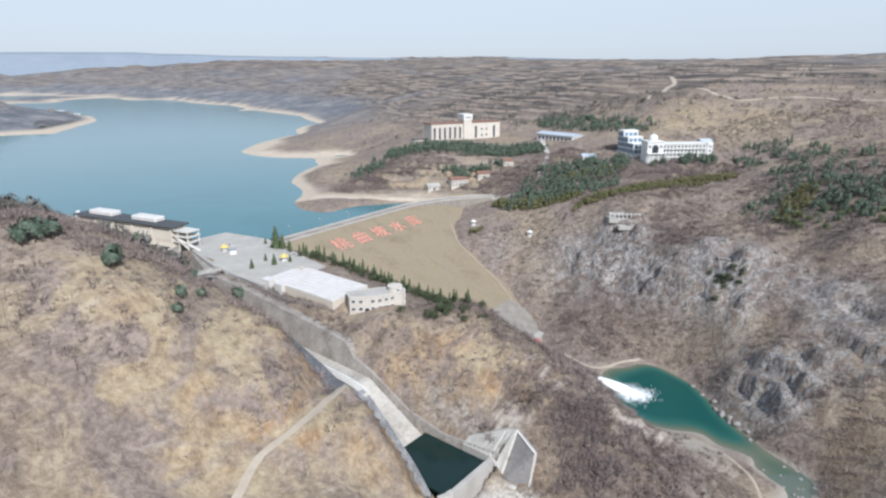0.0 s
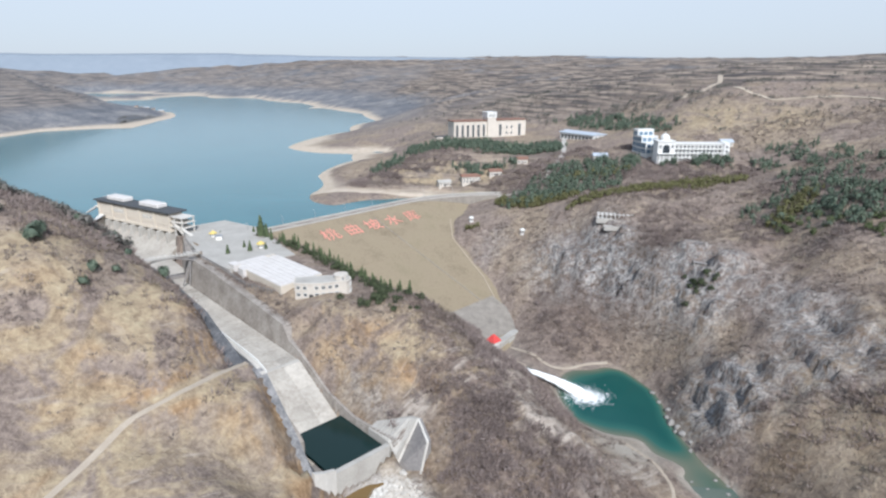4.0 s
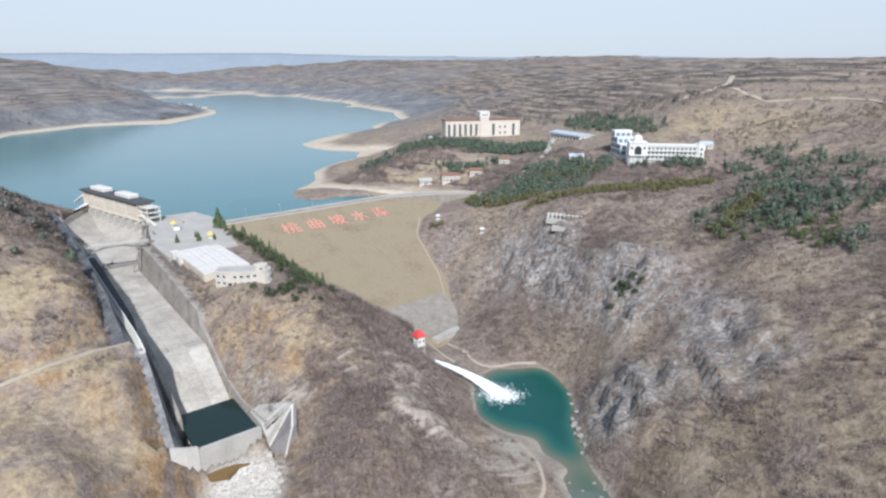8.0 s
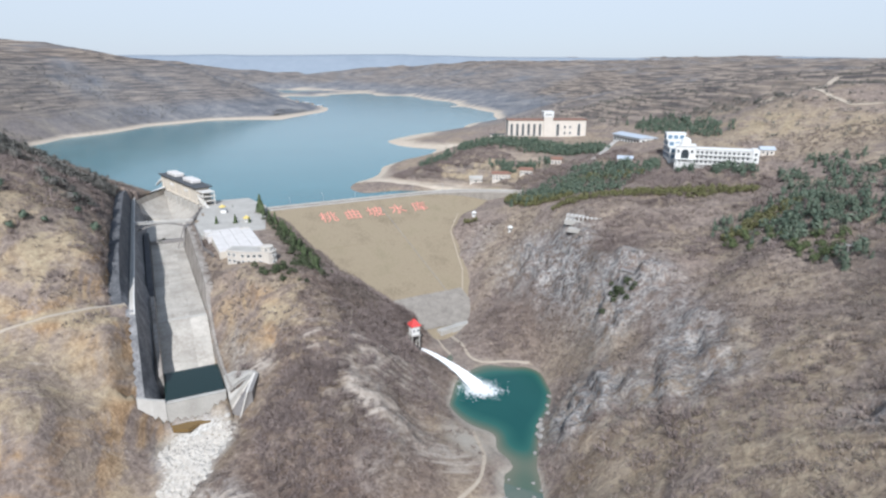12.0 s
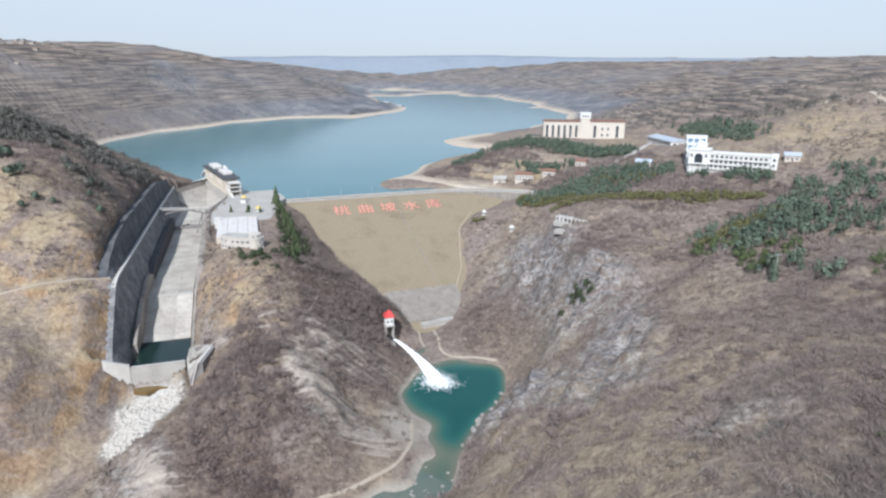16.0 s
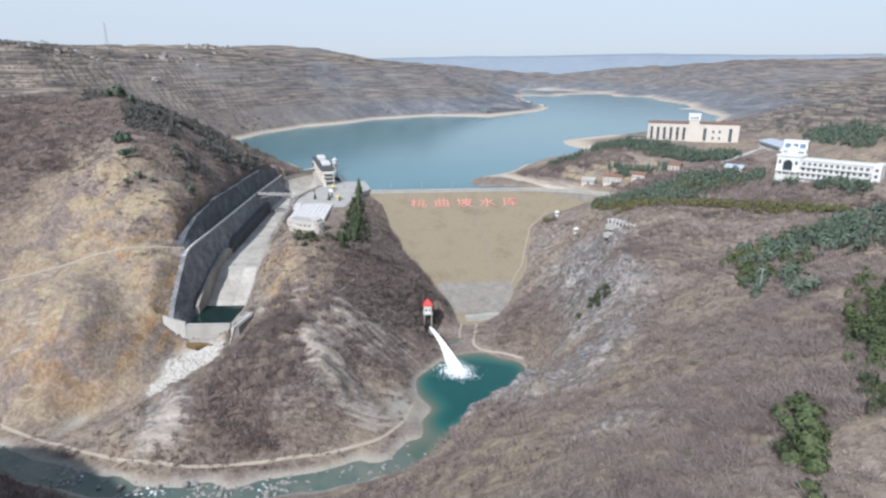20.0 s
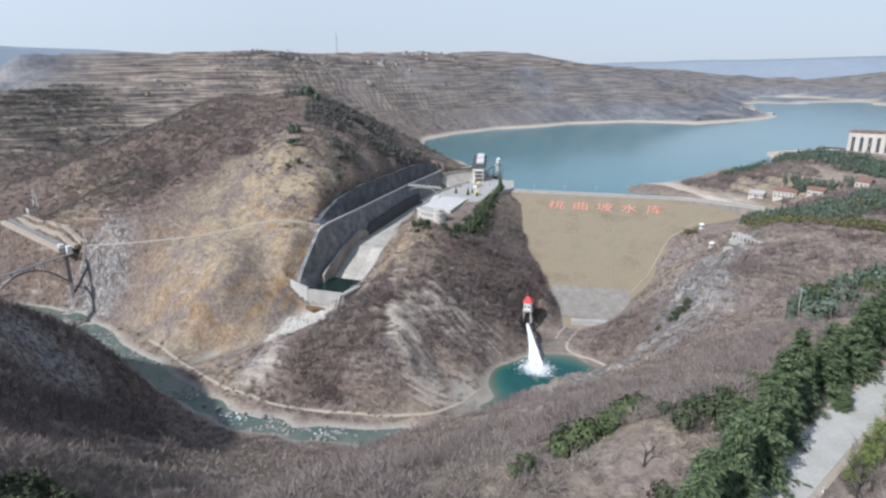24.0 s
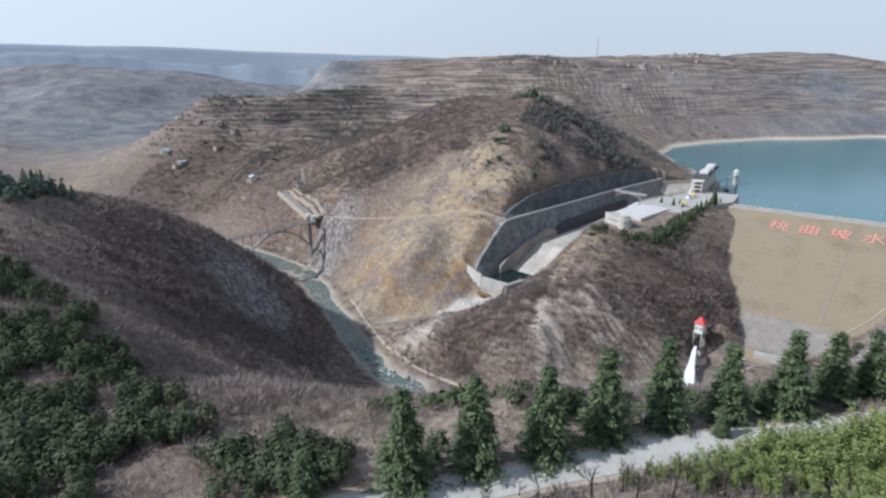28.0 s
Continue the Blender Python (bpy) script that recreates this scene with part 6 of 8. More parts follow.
for k in range(6):
    window(hotel, pose(4 + k * 6.4, -0.02, 1.5), 2.7, 13.0)
    part("pier", boxm(0.2 + k * 6.4, -0.9, -6, 1.7 + k * 6.4, 0, 18.2), M["cream_light"], hotel)
for x in (56, 80):
    window(hotel, pose(x, -1.02, 1.5), 3.0, 13.0)
for x in (64, 70):
    window(hotel, pose(x, -1.02, 9.5), 2.0, 3.0)
    window(hotel, pose(x, -1.02, 3.0), 2.0, 3.0)
for x in (42.3, 45, 47.7):
    window(hotel, pose(x, -2.62, 23.4), 1.4, 2.4)
for k in range(3):
    window(hotel, Matrix.Translation((88.02, 3.5 + k * 6, 5)) @ pose(0, 0, 0, 0, 0, 90), 2.0, 6.0)
side = thing("side_lodge", "low white lodge beside the hotel", "building", m=Matrix(((HX.x, HY.x, 0, -30), (HX.y, HY.y, 0, 676), (0, 0, 1, 93), (0, 0, 0, 1))))
part("body", boxm(0, 0, -4, 16, 9, 4.2, None, 0.08), M["cream_light"], side)
part("roof", boxm(-0.5, -0.5, 4.2, 16.5, 9.5, 4.8, None, 0.05), M["dark_roof"], side)
for k in range(4):
    window(side, pose(2.4 + 3.7 * k, -0.02, 1.0), 1.6, 1.8)

LX = Vector((46, -54, 0)).normalized()
LY = Vector((-LX.y, LX.x, 0))
lodge = thing("conference_hall", "long low white hall with a pale metal roof", "building", m=Matrix(((LX.x, LY.x, 0, 105), (LX.y, LY.y, 0, 679), (0, 0, 1, 97), (0, 0, 0, 1))))
part("body", boxm(0, 0, -6, 48, 18, 7.0, None, 0.1), M["white_paint"], lodge)
part("roof", solidm([[(-1, -1.5, 7.0), (-1, 19.5, 7.0), (-1, 19.5, 7.6), (-1, 9, 9.6), (-1, -1.5, 7.6)], [(49, -1.5, 7.0), (49, 19.5, 7.0), (49, 19.5, 7.6), (49, 9, 9.6), (49, -1.5, 7.6)]]), M["pale_metal"], lodge, "pale blue-grey metal roof")
for k in range(9):
    window(lodge, pose(3.5 + k * 5.1, -0.02, 1.2), 3.4, 4.2)
for k in range(3):
    window(lodge, Matrix.Translation((48.02, 3.5 + 5.5 * k, 1.2)) @ pose(0, 0, 0, 0, 0, 90), 3.0, 4.2)

GX0 = Vector((10, -36, 0)).normalized()
GY0 = Vector((-GX0.y, GX0.x, 0))
atrium = thing("glass_atrium", "white stepped hall with a glazed front", "building", m=Matrix(((GX0.x, GY0.x, 0, 163), (GX0.y, GY0.y, 0, 574), (0, 0, 1, 98), (0, 0, 0, 1))))
for k, (x0, x1, h) in enumerate(((0, 9, 19.5), (9.01, 17, 14.5), (17.01, 26, 9.5))):
    part("block", boxm(x0, 0, -6, x1, 15, h, None, 0.1), M["white_paint"], atrium)
    part("cornice", boxm(x0 - 0.3, -0.5, h, x1 + 0.25 - 0.001 * k, 15.4, h + 0.6, None, 0.05), M["white_paint"], atrium)
    for r in range(int(h / 4.6)):
        for c in range(3):
            w = (x1 - x0) / 3
            part("pane", boxm(x0 + w * c + 0.35, -0.12, 1.0 + 4.6 * r, x0 + w * (c + 1) - 0.35, 0.1, 4.6 + 4.6 * r), M["glass_blue"], atrium, "blue glass")
            part("pane", boxm(x1 - 0.1 if x1 > 20 else x1 - 0.2, 1 + 4.6 * c, 1.2 + 4.6 * r, x1 + 0.1, 4.6 + 4.6 * c, 4.4 + 4.6 * r), M["glass_blue"], atrium, "blue glass")

mansion = thing("domed_mansion", "white mansion with a small dome and long arcaded wing", "building", m=pose(175.5, 528.6, 98.5, 0, 0, 4.0))
part("front_block", boxm(0, 0, -6, 14, 14, 13.0, None, 0.1), M["white_paint"], mansion)
part("cornice", boxm(-0.6, -0.6, 13.0, 14.6, 14.6, 13.9, None, 0.1), M["white_paint"], mansion)
part("dome_drum", tubem([(3.6, 13.9), (3.6, 15.6)], 20, True, Matrix.Translation((7, 6, 0))), M["white_paint"], mansion)
part("dome", tubem([(3.8 * math.cos(radians(a)), 15.6 + 3.8 * math.sin(radians(a))) for a in range(0, 86, 12)], 20, True, Matrix.Translation((7, 6, 0))), M["white_paint"], mansion, "small white dome")
part("finial", tubem([(0.25, 19.3), (0.1, 21.2)], 8, True, Matrix.Translation((7, 6, 0))), M["white_paint"], mansion)
arch = bmesh.new()
pts = [(4.2, 3.4)] + [(7 - 2.8 * math.cos(radians(a)), 8.0 + 2.8 * math.sin(radians(a))) for a in range(0, 181, 20)] + [(9.8, 3.4)]
solid(arch, [[(x, y, z) for x, z in pts] for y in (-0.25, 0.1)])
part("arched_window", arch, M["glass"], mansion, "tall arched window")
for x in (1.6, 4.6, 9.4, 12.4):
    part("column", tubem([(0.45, -2), (0.4, 3.2)], 10, True, Matrix.Translation((x, -1.6, 0))), M["white_paint"], mansion)
part("porch_slab", boxm(0.2, -2.4, 3.2, 13.8, -0.02, 3.9, None, 0.05), M["white_paint"], mansion)
for x in (2.1, 11.9):
    window(mansion, pose(x, -0.02, 8), 1.5, 2.4)
part("wing", boxm(14, 2, -6, 58, 14, 11.0, None, 0.1), M["white_paint"], mansion)
part("wing_roof", boxm(13.99, 1.2, 11.0, 58.8, 14.8, 11.7, None, 0.1), M["white_paint"], mansion)
part("end_block", boxm(54, 0.4, -6, 58.6, 14.4, 12.4, None, 0.1), M["white_paint"], mansion)
for r in range(3):
    part("balcony", boxm(14, 0.4, -0.4 + 3.6 * r, 54, 1.99, 0.0 + 3.6 * r, None, 0.03), M["white_paint"], mansion)
    part("balcony_rail", boxm(14, 0.35, 0.5 + 3.6 * r, 54, 0.5, 1.0 + 3.6 * r), M["white_paint"], mansion)
    for k in range(12):
        window(mansion, pose(16 + k * 3.2, 1.98, 0.3 + 3.6 * r), 1.7, 2.4)
for k in range(13):
    part("pillar", boxm(14.2 + k * 3.2, 0.42, -3, 14.6 + k * 3.2, 0.82, 11.0), M["white_paint"], mansion)
for r in range(3):
    window(mansion, pose(56.3, 0.38, 0.5 + 3.8 * r), 1.6, 2.0)


def villa(m, label, w=14, d=9, h=5.5, roof="tile_roof"):
    v = thing("villa", label, "house", "houses at the dam's end", m)
    part("body", boxm(0, 0, -3, w, d, h, None, 0.06), M["cream_light"], v)
    part("roof", solidm([[(-0.7, -0.8, h), (-0.7, d + 0.8, h), (-0.7, d / 2, h + 2.4)], [(w + 0.7, -0.8, h), (w + 0.7, d + 0.8, h), (w + 0.7, d / 2, h + 2.4)]]), M[roof], v)
    for k in range(int(w / 3)):
        window(v, pose(1.8 + 3 * k, -0.02, 0.9), 1.4, 1.6)
        if h > 5:
            window(v, pose(1.8 + 3 * k, -0.02, 3.4), 1.4, 1.4)
    part("door", boxm(w * 0.5 - 0.6, -0.08, -0.2, w * 0.5 + 0.6, 0.05, 2.1), M["metal_dark"], v)
    return v


for x, y, a, lab, w, h, r in ((8, 578, 20, "cream villa with a brown tiled roof", 18, 6.2, "tile_roof"), (-14, 575, 25, "white bungalow with a flat grey roof", 12, 3.6, "concrete"), (34, 584, 15, "pale house among garden trees", 12, 4.2, "tile_roof"), (60, 600, 10, "small pale house on the slope", 10, 4.0, "tile_roof"), (128, 560, 5, "small white service house below the hotel", 12, 4.0, "pale_metal"), (236, 560, 10, "small white house behind the mansion", 10, 3.6, "pale_metal")):
    villa(pose(x, y, float(ground_at(x + 5, y + 3)[0]) + 0.3, 0, 0, a), lab, w, 8.5, h, r)

# ---- cliff-top works ----
pergola = thing("pergola", "white concrete pergola on the cliff edge", "pergola", m=pose(117, 423, float(ground_at(128, 423)[0]), 0, 0, -4))
part("floor_slab", boxm(-1, -1, -3, 24, 6, 0.15, None, 0.05), M["concrete"], pergola)
for k in range(9):
    for y in (0.3, 4.7):
        part("column", boxm(k * 2.8, y - 0.2, 0.15, k * 2.8 + 0.4, y + 0.2, 3.0), M["white_paint"], pergola)
    part("rafter", boxm(k * 2.8, -0.8, 3.3, k * 2.8 + 0.35, 5.8, 3.65), M["white_paint"], pergola)
for y in (0.3, 4.7):
    part("beam", boxm(-0.6, y - 0.22, 3.0, 23.4, y + 0.22, 3.3), M["white_paint"], pergola)
part("lower_terrace", boxm(4, -9, -6, 18, -4, -3.2, None, 0.1), M["concrete"], pergola)
ruin = thing("roofless_ruin", "roofless concrete frame on the rock ledge", "ruin", m=pose(163, 351, float(ground_at(172, 355)[0]) - 0.5, 0, 0, -6))
part("base", boxm(9, -1, -2.5, 21, 10, 0.2, None, 0.1), M["concrete_dark"], ruin)
part("back_wall", boxm(10, 8.6, 0.2, 20, 9.2, 2.2, None, 0.05), M["concrete"], ruin)
part("side_wall", boxm(9.4, 0, 0.2, 9.99, 9.2, 2.2, None, 0.05), M["concrete"], ruin)
part("side_wall", boxm(20.01, 0, 0.2, 20.6, 9.2, 2.0, None, 0.05), M["concrete"], ruin)
part("front_wall", boxm(10, 0, 0.2, 20, 0.5, 1.2, None, 0.05), M["concrete"], ruin)
part("low_roof", boxm(0, 3, 1.0, 7.4, 9, 1.4, pose(0, 0, 0, 0, 6, 0), 0.05), M["concrete_dark"], ruin, "tilted grey roof slab")
for x, y in ((0.4, 3.4), (6.6, 3.4), (0.4, 8.4), (6.6, 8.4)):
    part("post", boxm(x, y - 0.2, -2, x + 0.4, y + 0.2, 1.0), M["concrete"], ruin)


def lookout(m):
    lk = thing("lookout", "small white lookout shelter above the dam", "shelter", "lookouts above the dam", m)
    part("base", tubem([(1.8, -2), (1.8, 0.4)], 8), M["white_paint"], lk)
    for a in range(0, 360, 60):
        part("post", barm((1.4 * math.cos(radians(a)), 1.4 * math.sin(radians(a)), 0.4), (1.4 * math.cos(radians(a)), 1.4 * math.sin(radians(a)), 2.9), 0.25), M["white_paint"], lk)
    part("roof", tubem([(2.3, 2.85), (2.2, 3.1), (0.3, 4.4)], 8), M["white_paint"], lk)
    return lk


lk = lookout(pose(24, 490, float(ground_at(24, 490)[0])))
copy_thing(lk, pose(66, 460, float(ground_at(66, 460)[0])))

# ---- the far side: arch bridge, incline, mast, villages ----
ab = thing("arch_bridge", "old dark concrete arch bridge over the gorge", "bridge")
b0, b1 = Vector((-106, 36.5, 41.2)), Vector((-30, -17, 41.2))
bs = (b1 - b0).normalized().cross(Vector((0, 0, 1)))
part("deck", solidm([[p - bs * 1.6 + Vector((0, 0, -0.7)), p + bs * 1.6 + Vector((0, 0, -0.7)), p + bs * 1.6, p - bs * 1.6] for p in (b0, b1)]), M["concrete_dark"], ab)
arcp = [b0.lerp(b1, 0.08 + 0.70 * k / 16) + Vector((0, 0, -2.2 - 17 * (2 * k / 16 - 1) ** 2)) for k in range(17)]
part("arch_rib", solidm([[p - bs * 1.3 + Vector((0, 0, -1.1)), p + bs * 1.3 + Vector((0, 0, -1.1)), p + bs * 1.3, p - bs * 1.3] for p in arcp]), M["concrete_dark"], ab)
for p in arcp[::2]:
    if 42 - p.z > 2.5:
        part("spandrel_post", barm(p, (p.x, p.y, 41.6), 0.7), M["concrete_dark"], ab)
part("abutment", barm(b0.lerp(b1, 0.06) + Vector((0, 0, -34)), b0.lerp(b1, 0.06) + Vector((0, 0, -0.7)), 2.4), M["concrete_dark"], ab)
for sgn in (-1, 1):
    part("parapet", barm(b0 + bs * 1.5 * sgn + Vector((0, 0, 0.9)), b1 + bs * 1.5 * sgn + Vector((0, 0, 0.9)), 0.3), M["concrete_dark"], ab)

incline = thing("incline", "long sloping concrete incline with rails down to the bridge", "ramp")
i0, i1 = Vector((-192, -20, 53.0)), Vector((-119, 34, 43.6))
si = (i1 - i0).normalized().cross(Vector((0, 0, 1)))
for off in (-8, -3, 3, 8):
    bed = []
    for k in range(15):
        q = i0.lerp(i1, k / 14) + si * off
        g = float(max(ground_at([q.x - 1.2, q.x + 1.2], [q.y, q.y])))
        h = max(g, q.z - 1.0) + 0.3
        bed.append([Vector(((q + si * w).x, (q + si * w).y, h + u)) for w, u in ((-1.6, -3), (1.6, -3), (1.6, 0), (-1.6, 0))])
    part("track_bed", solidm(bed), M["track"] if off != 3 else M["concrete_dark"], incline)
wh = thing("winch_house", "small pale winch house at the top of the incline", "hut", m=pose(-206, -10, 53.5, 0, 0, 25))
part("body", boxm(-4, -3, -5, 4, 3, 4.6, None, 0.05), M["cream_light"], wh)
part("roof", boxm(-4.5, -3.5, 4.6, 4.5, 3.5, 5.1, None, 0.05), M["dark_roof"], wh)
window(wh, pose(0, -3.02, 1.2), 1.6, 1.6)
for x, y, z in ((-113, 33, 42.4), (-118, 27, 42.8)):
    blk = thing("white_block", "white concrete block at the foot of the incline", "block", "blocks by the incline", pose(x, y, z, 0, 0, 25))
    part("body", boxm(-2.4, -1.6, -4, 2.4, 1.6, 2.2, None, 0.05), M["white_paint"], blk)


def lattice_mast(name, label, m, h, w, mat):
    t = thing(name, label, "mast", m=m)
    for sx, sy in ((-1, -1), (1, -1), (1, 1), (-1, 1)):
        part("leg", barm((sx * w, sy * w, -2), (sx * w * 0.25, sy * w * 0.25, h), 0.10 * w + 0.08), mat, t)
    n = max(4, int(h / (w * 2.2)))
    for k in range(n):
        z0, z1 = h * k / n, h * (k + 1) / n
        r0, r1 = w * (1 - 0.75 * k / n), w * (1 - 0.75 * (k + 1) / n)
        for a in range(4):
            c0, c1 = [(-1, -1), (1, -1), (1, 1), (-1, 1)][a], [(-1, -1), (1, -1), (1, 1), (-1, 1)][(a + 1) % 4]
            part("brace", barm((c0[0] * r0, c0[1] * r0, z0), (c1[0] * r1, c1[1] * r1, z1), 0.05 * w + 0.05), mat, t)
    return t


lattice_mast("signal_mast", "tall thin lattice mast on the plateau", pose(-993, 404, float(ground_at(-993, 404)[0])), 52, 2.2, M["metal"])
lattice_mast("pylon", "pale lattice pylon above the incline", pose(-212, -8, float(ground_at(-212, -8)[0])), 19, 2.0, M["white_paint"])
lattice_mast("pylon", "pale lattice pylon beside the bridge", pose(-118, 43, float(ground_at(-118, 43)[0])), 13, 1.2, M["white_paint"])


def farmhouse(label, w, d, h, roof):
    f = thing("farmhouse", label, "house", "houses of the villages")
    part("body", boxm(-w / 2, -d / 2, -2.5, w / 2, d / 2, h), M["farm_wall"], f)
    part("roof", solidm([[(s * (w / 2 + 0.4), -d / 2 - 0.5, h), (s * (w / 2 + 0.4), d / 2 + 0.5, h), (s * (w / 2 + 0.4), 0, h + 1.6)] for s in (-1, 1)]), M[roof], f)
    part("door", boxm(-0.6, -d / 2 - 0.06, 0, 0.6, -d / 2 + 0.05, 2.1), M["metal_dark"], f)
    for x in (-w / 4 - 0.6, w / 4 + 0.6):
        part("window", boxm(x - 0.7, -d / 2 - 0.07, 1.0, x + 0.7, -d / 2 + 0.05, 2.3), M["glass"], f)
    return f


rng = np.random.default_rng(5)
kinds = [farmhouse("pale brick farmhouse with a grey tiled roof", 11, 6, 3.4, "tile_grey"), farmhouse("white farmhouse with a pale flat sheet roof", 15, 7, 3.2, "pale_metal"), farmhouse("farmhouse with a brown tiled roof", 10, 6, 3.4, "tile_roof")]
sites = [(-715, -371), (-405, -269), (-267, -90), (-921, -503), (-885, -573), (-528, -239), (-783, -233), (-1150, 640), (-1165, 655), (-1230, 735), (-870, 445)]
for cx, cy, sx, sy, n in ((-560, -250, 150, 90, 22), (-410, -190, 60, 70, 6), (-950, 330, 30, 90, 14), (-990, 520, 25, 60, 10), (-1120, 630, 50, 40, 8), (-760, 90, 60, 60, 6), (-1000, 1600, 60, 80, 6)):
    sites += [(cx + rng.normal(0, sx * 0.6), cy + rng.normal(0, sy * 0.6)) for _ in range(n)]
used = set()
for k, (x, y) in enumerate(sites):
    src = kinds[k % 3]
    m = pose(x, y, float(ground_at(x, y)[0]) + 0.2, 0, 0, float(rng.uniform(-25, 25)))
    if k % 3 not in used:
        used.add(k % 3)
        src.matrix_world = m
    else:
        copy_thing(src, m)
villa(pose(-268, -92, float(ground_at(-264, -88)[0]) + 0.3, 0, 0, 30), "white house at the road's end", 12, 8, 4.5, "pale_metal")

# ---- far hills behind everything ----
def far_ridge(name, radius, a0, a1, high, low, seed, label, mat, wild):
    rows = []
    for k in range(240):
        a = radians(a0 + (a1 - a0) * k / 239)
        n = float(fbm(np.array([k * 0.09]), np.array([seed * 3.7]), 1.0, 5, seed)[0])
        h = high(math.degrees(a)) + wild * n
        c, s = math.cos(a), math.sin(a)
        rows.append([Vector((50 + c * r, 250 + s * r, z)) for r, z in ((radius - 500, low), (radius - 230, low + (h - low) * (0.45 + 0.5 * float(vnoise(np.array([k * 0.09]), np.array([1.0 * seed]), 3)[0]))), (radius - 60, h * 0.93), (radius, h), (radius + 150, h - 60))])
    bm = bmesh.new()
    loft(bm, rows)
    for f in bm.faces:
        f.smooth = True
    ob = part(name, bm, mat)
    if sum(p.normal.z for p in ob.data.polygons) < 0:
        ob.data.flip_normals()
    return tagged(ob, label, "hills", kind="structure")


# these ridges get their haze from the material colour alone
far_ridge("backdrop", 4150, 0, 360, lambda d: 222 + 36 * max(0, 1 - abs(d - 118) / 55) + (150 * max(0, 1 - abs(d - 212) / 50) ** 0.5 if abs(d - 212) < 50 else 0), 40, 3, "distant hills coloured pale blue for haze", M["far_hills"], 62)
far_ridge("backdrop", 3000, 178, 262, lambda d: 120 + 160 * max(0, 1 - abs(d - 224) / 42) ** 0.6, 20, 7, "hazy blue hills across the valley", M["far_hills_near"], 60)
far_ridge("backdrop", 2300, 196, 262, lambda d: 60 + 110 * max(0, 1 - abs(d - 232) / 30), 20, 9, "spurs across the valley dimmed blue for haze", M["far_spurs"], 70)

# ---- plants ----
M["needles"] = foliage("cedar_needles", (0.024, 0.042, 0.024), (0.140, 0.176, 0.088))
M["pine"] = foliage("pine_needles", (0.040, 0.064, 0.050), (0.150, 0.185, 0.132), 0.15)
M["leaf"] = foliage("evergreen_leaves", (0.055, 0.078, 0.024), (0.270, 0.315, 0.112))
M["far_bush"] = foliage("dull_brown_twigs", (0.085, 0.074, 0.066), (0.215, 0.188, 0.164), 0.05)
M["bush_green"] = foliage("bush_leaves", (0.030, 0.048, 0.024), (0.128, 0.154, 0.070))
M["bare_bark"] = foliage("dark_bare_twigs", (0.040, 0.033, 0.030), (0.125, 0.105, 0.095), 0.5)
M["dark_leaf"] = foliage("dark_thicket_leaves", (0.020, 0.031, 0.019), (0.090, 0.106, 0.056))
M["bamboo"] = foliage("yellow_green_leaves", (0.065, 0.068, 0.028), (0.18, 0.172, 0.080))
M["scrub"] = foliage("bare_twigs", (0.095, 0.076, 0.067), (0.300, 0.248, 0.214), 0.06)
M["scrub_pale"] = foliage("dry_grass_tufts", (0.20, 0.165, 0.115), (0.40, 0.345, 0.25), 0.12)
M["twigs"] = foliage("grey_twigs", (0.122, 0.102, 0.090), (0.325, 0.276, 0.240), 0.3)


def tri_cloud(rng, n, size, shape, up=0.2):
    """n loose leaf triangles; shape(rng) gives a place and an outward way."""
    v = np.empty((n * 3, 3))
    for k in range(n):
        p, out = shape(rng)
        p, out = np.array(p), np.array(out) + np.array((0, 0, up))
        a = np.cross(out, rng.normal(size=3))
        a /= np.linalg.norm(a) + 1e-6
        b = np.cross(out, a)
        b /= np.linalg.norm(b) + 1e-6
        s = size * rng.uniform(0.6, 1.4)
        v[3 * k] = p + a * s
        v[3 * k + 1] = p - a * s * 0.6 + b * s * 0.8
        v[3 * k + 2] = p - a * s * 0.5 - b * s * 0.8 + out * s * 0.25
    return v


def dome_shape(rx, rz, zc, lumps, hollow=0.55):
    def f(rng):
        while True:
            d = rng.normal(size=3)
            d /= np.linalg.norm(d)
            if d[2] > -0.55:
                break
        lump = 1 + 0.28 * sum(math.sin(3.1 * (d @ l) + i) for i, l in enumerate(lumps)) / 1.6
        r = rng.uniform(hollow, 1.0) ** 0.6 * lump
        return (d[0] * rx * r, d[1] * rx * r, zc + d[2] * rz * r), d
    return f


def lumps_of(seed):
    r = np.random.default_rng(seed)
    return [r.normal(size=3) for _ in range(3)]


def cone_shape(h, rad, z0=0.06):
    def f(rng):
        t = 1 - math.sqrt(rng.uniform(0.0, 1))
        z = h * (z0 + (0.98 - z0) * t)
        a = rng.uniform(0, 6.283)
        r = rad * (1 - t) ** 0.85 * rng.uniform(0.45, 1.05) * (0.8 + 0.28 * math.sin(5 * a + 9 * t)) + 0.05
        return (r * math.cos(a), r * math.sin(a), z - 0.12 * r), (math.cos(a), math.sin(a), -0.15)
    return f


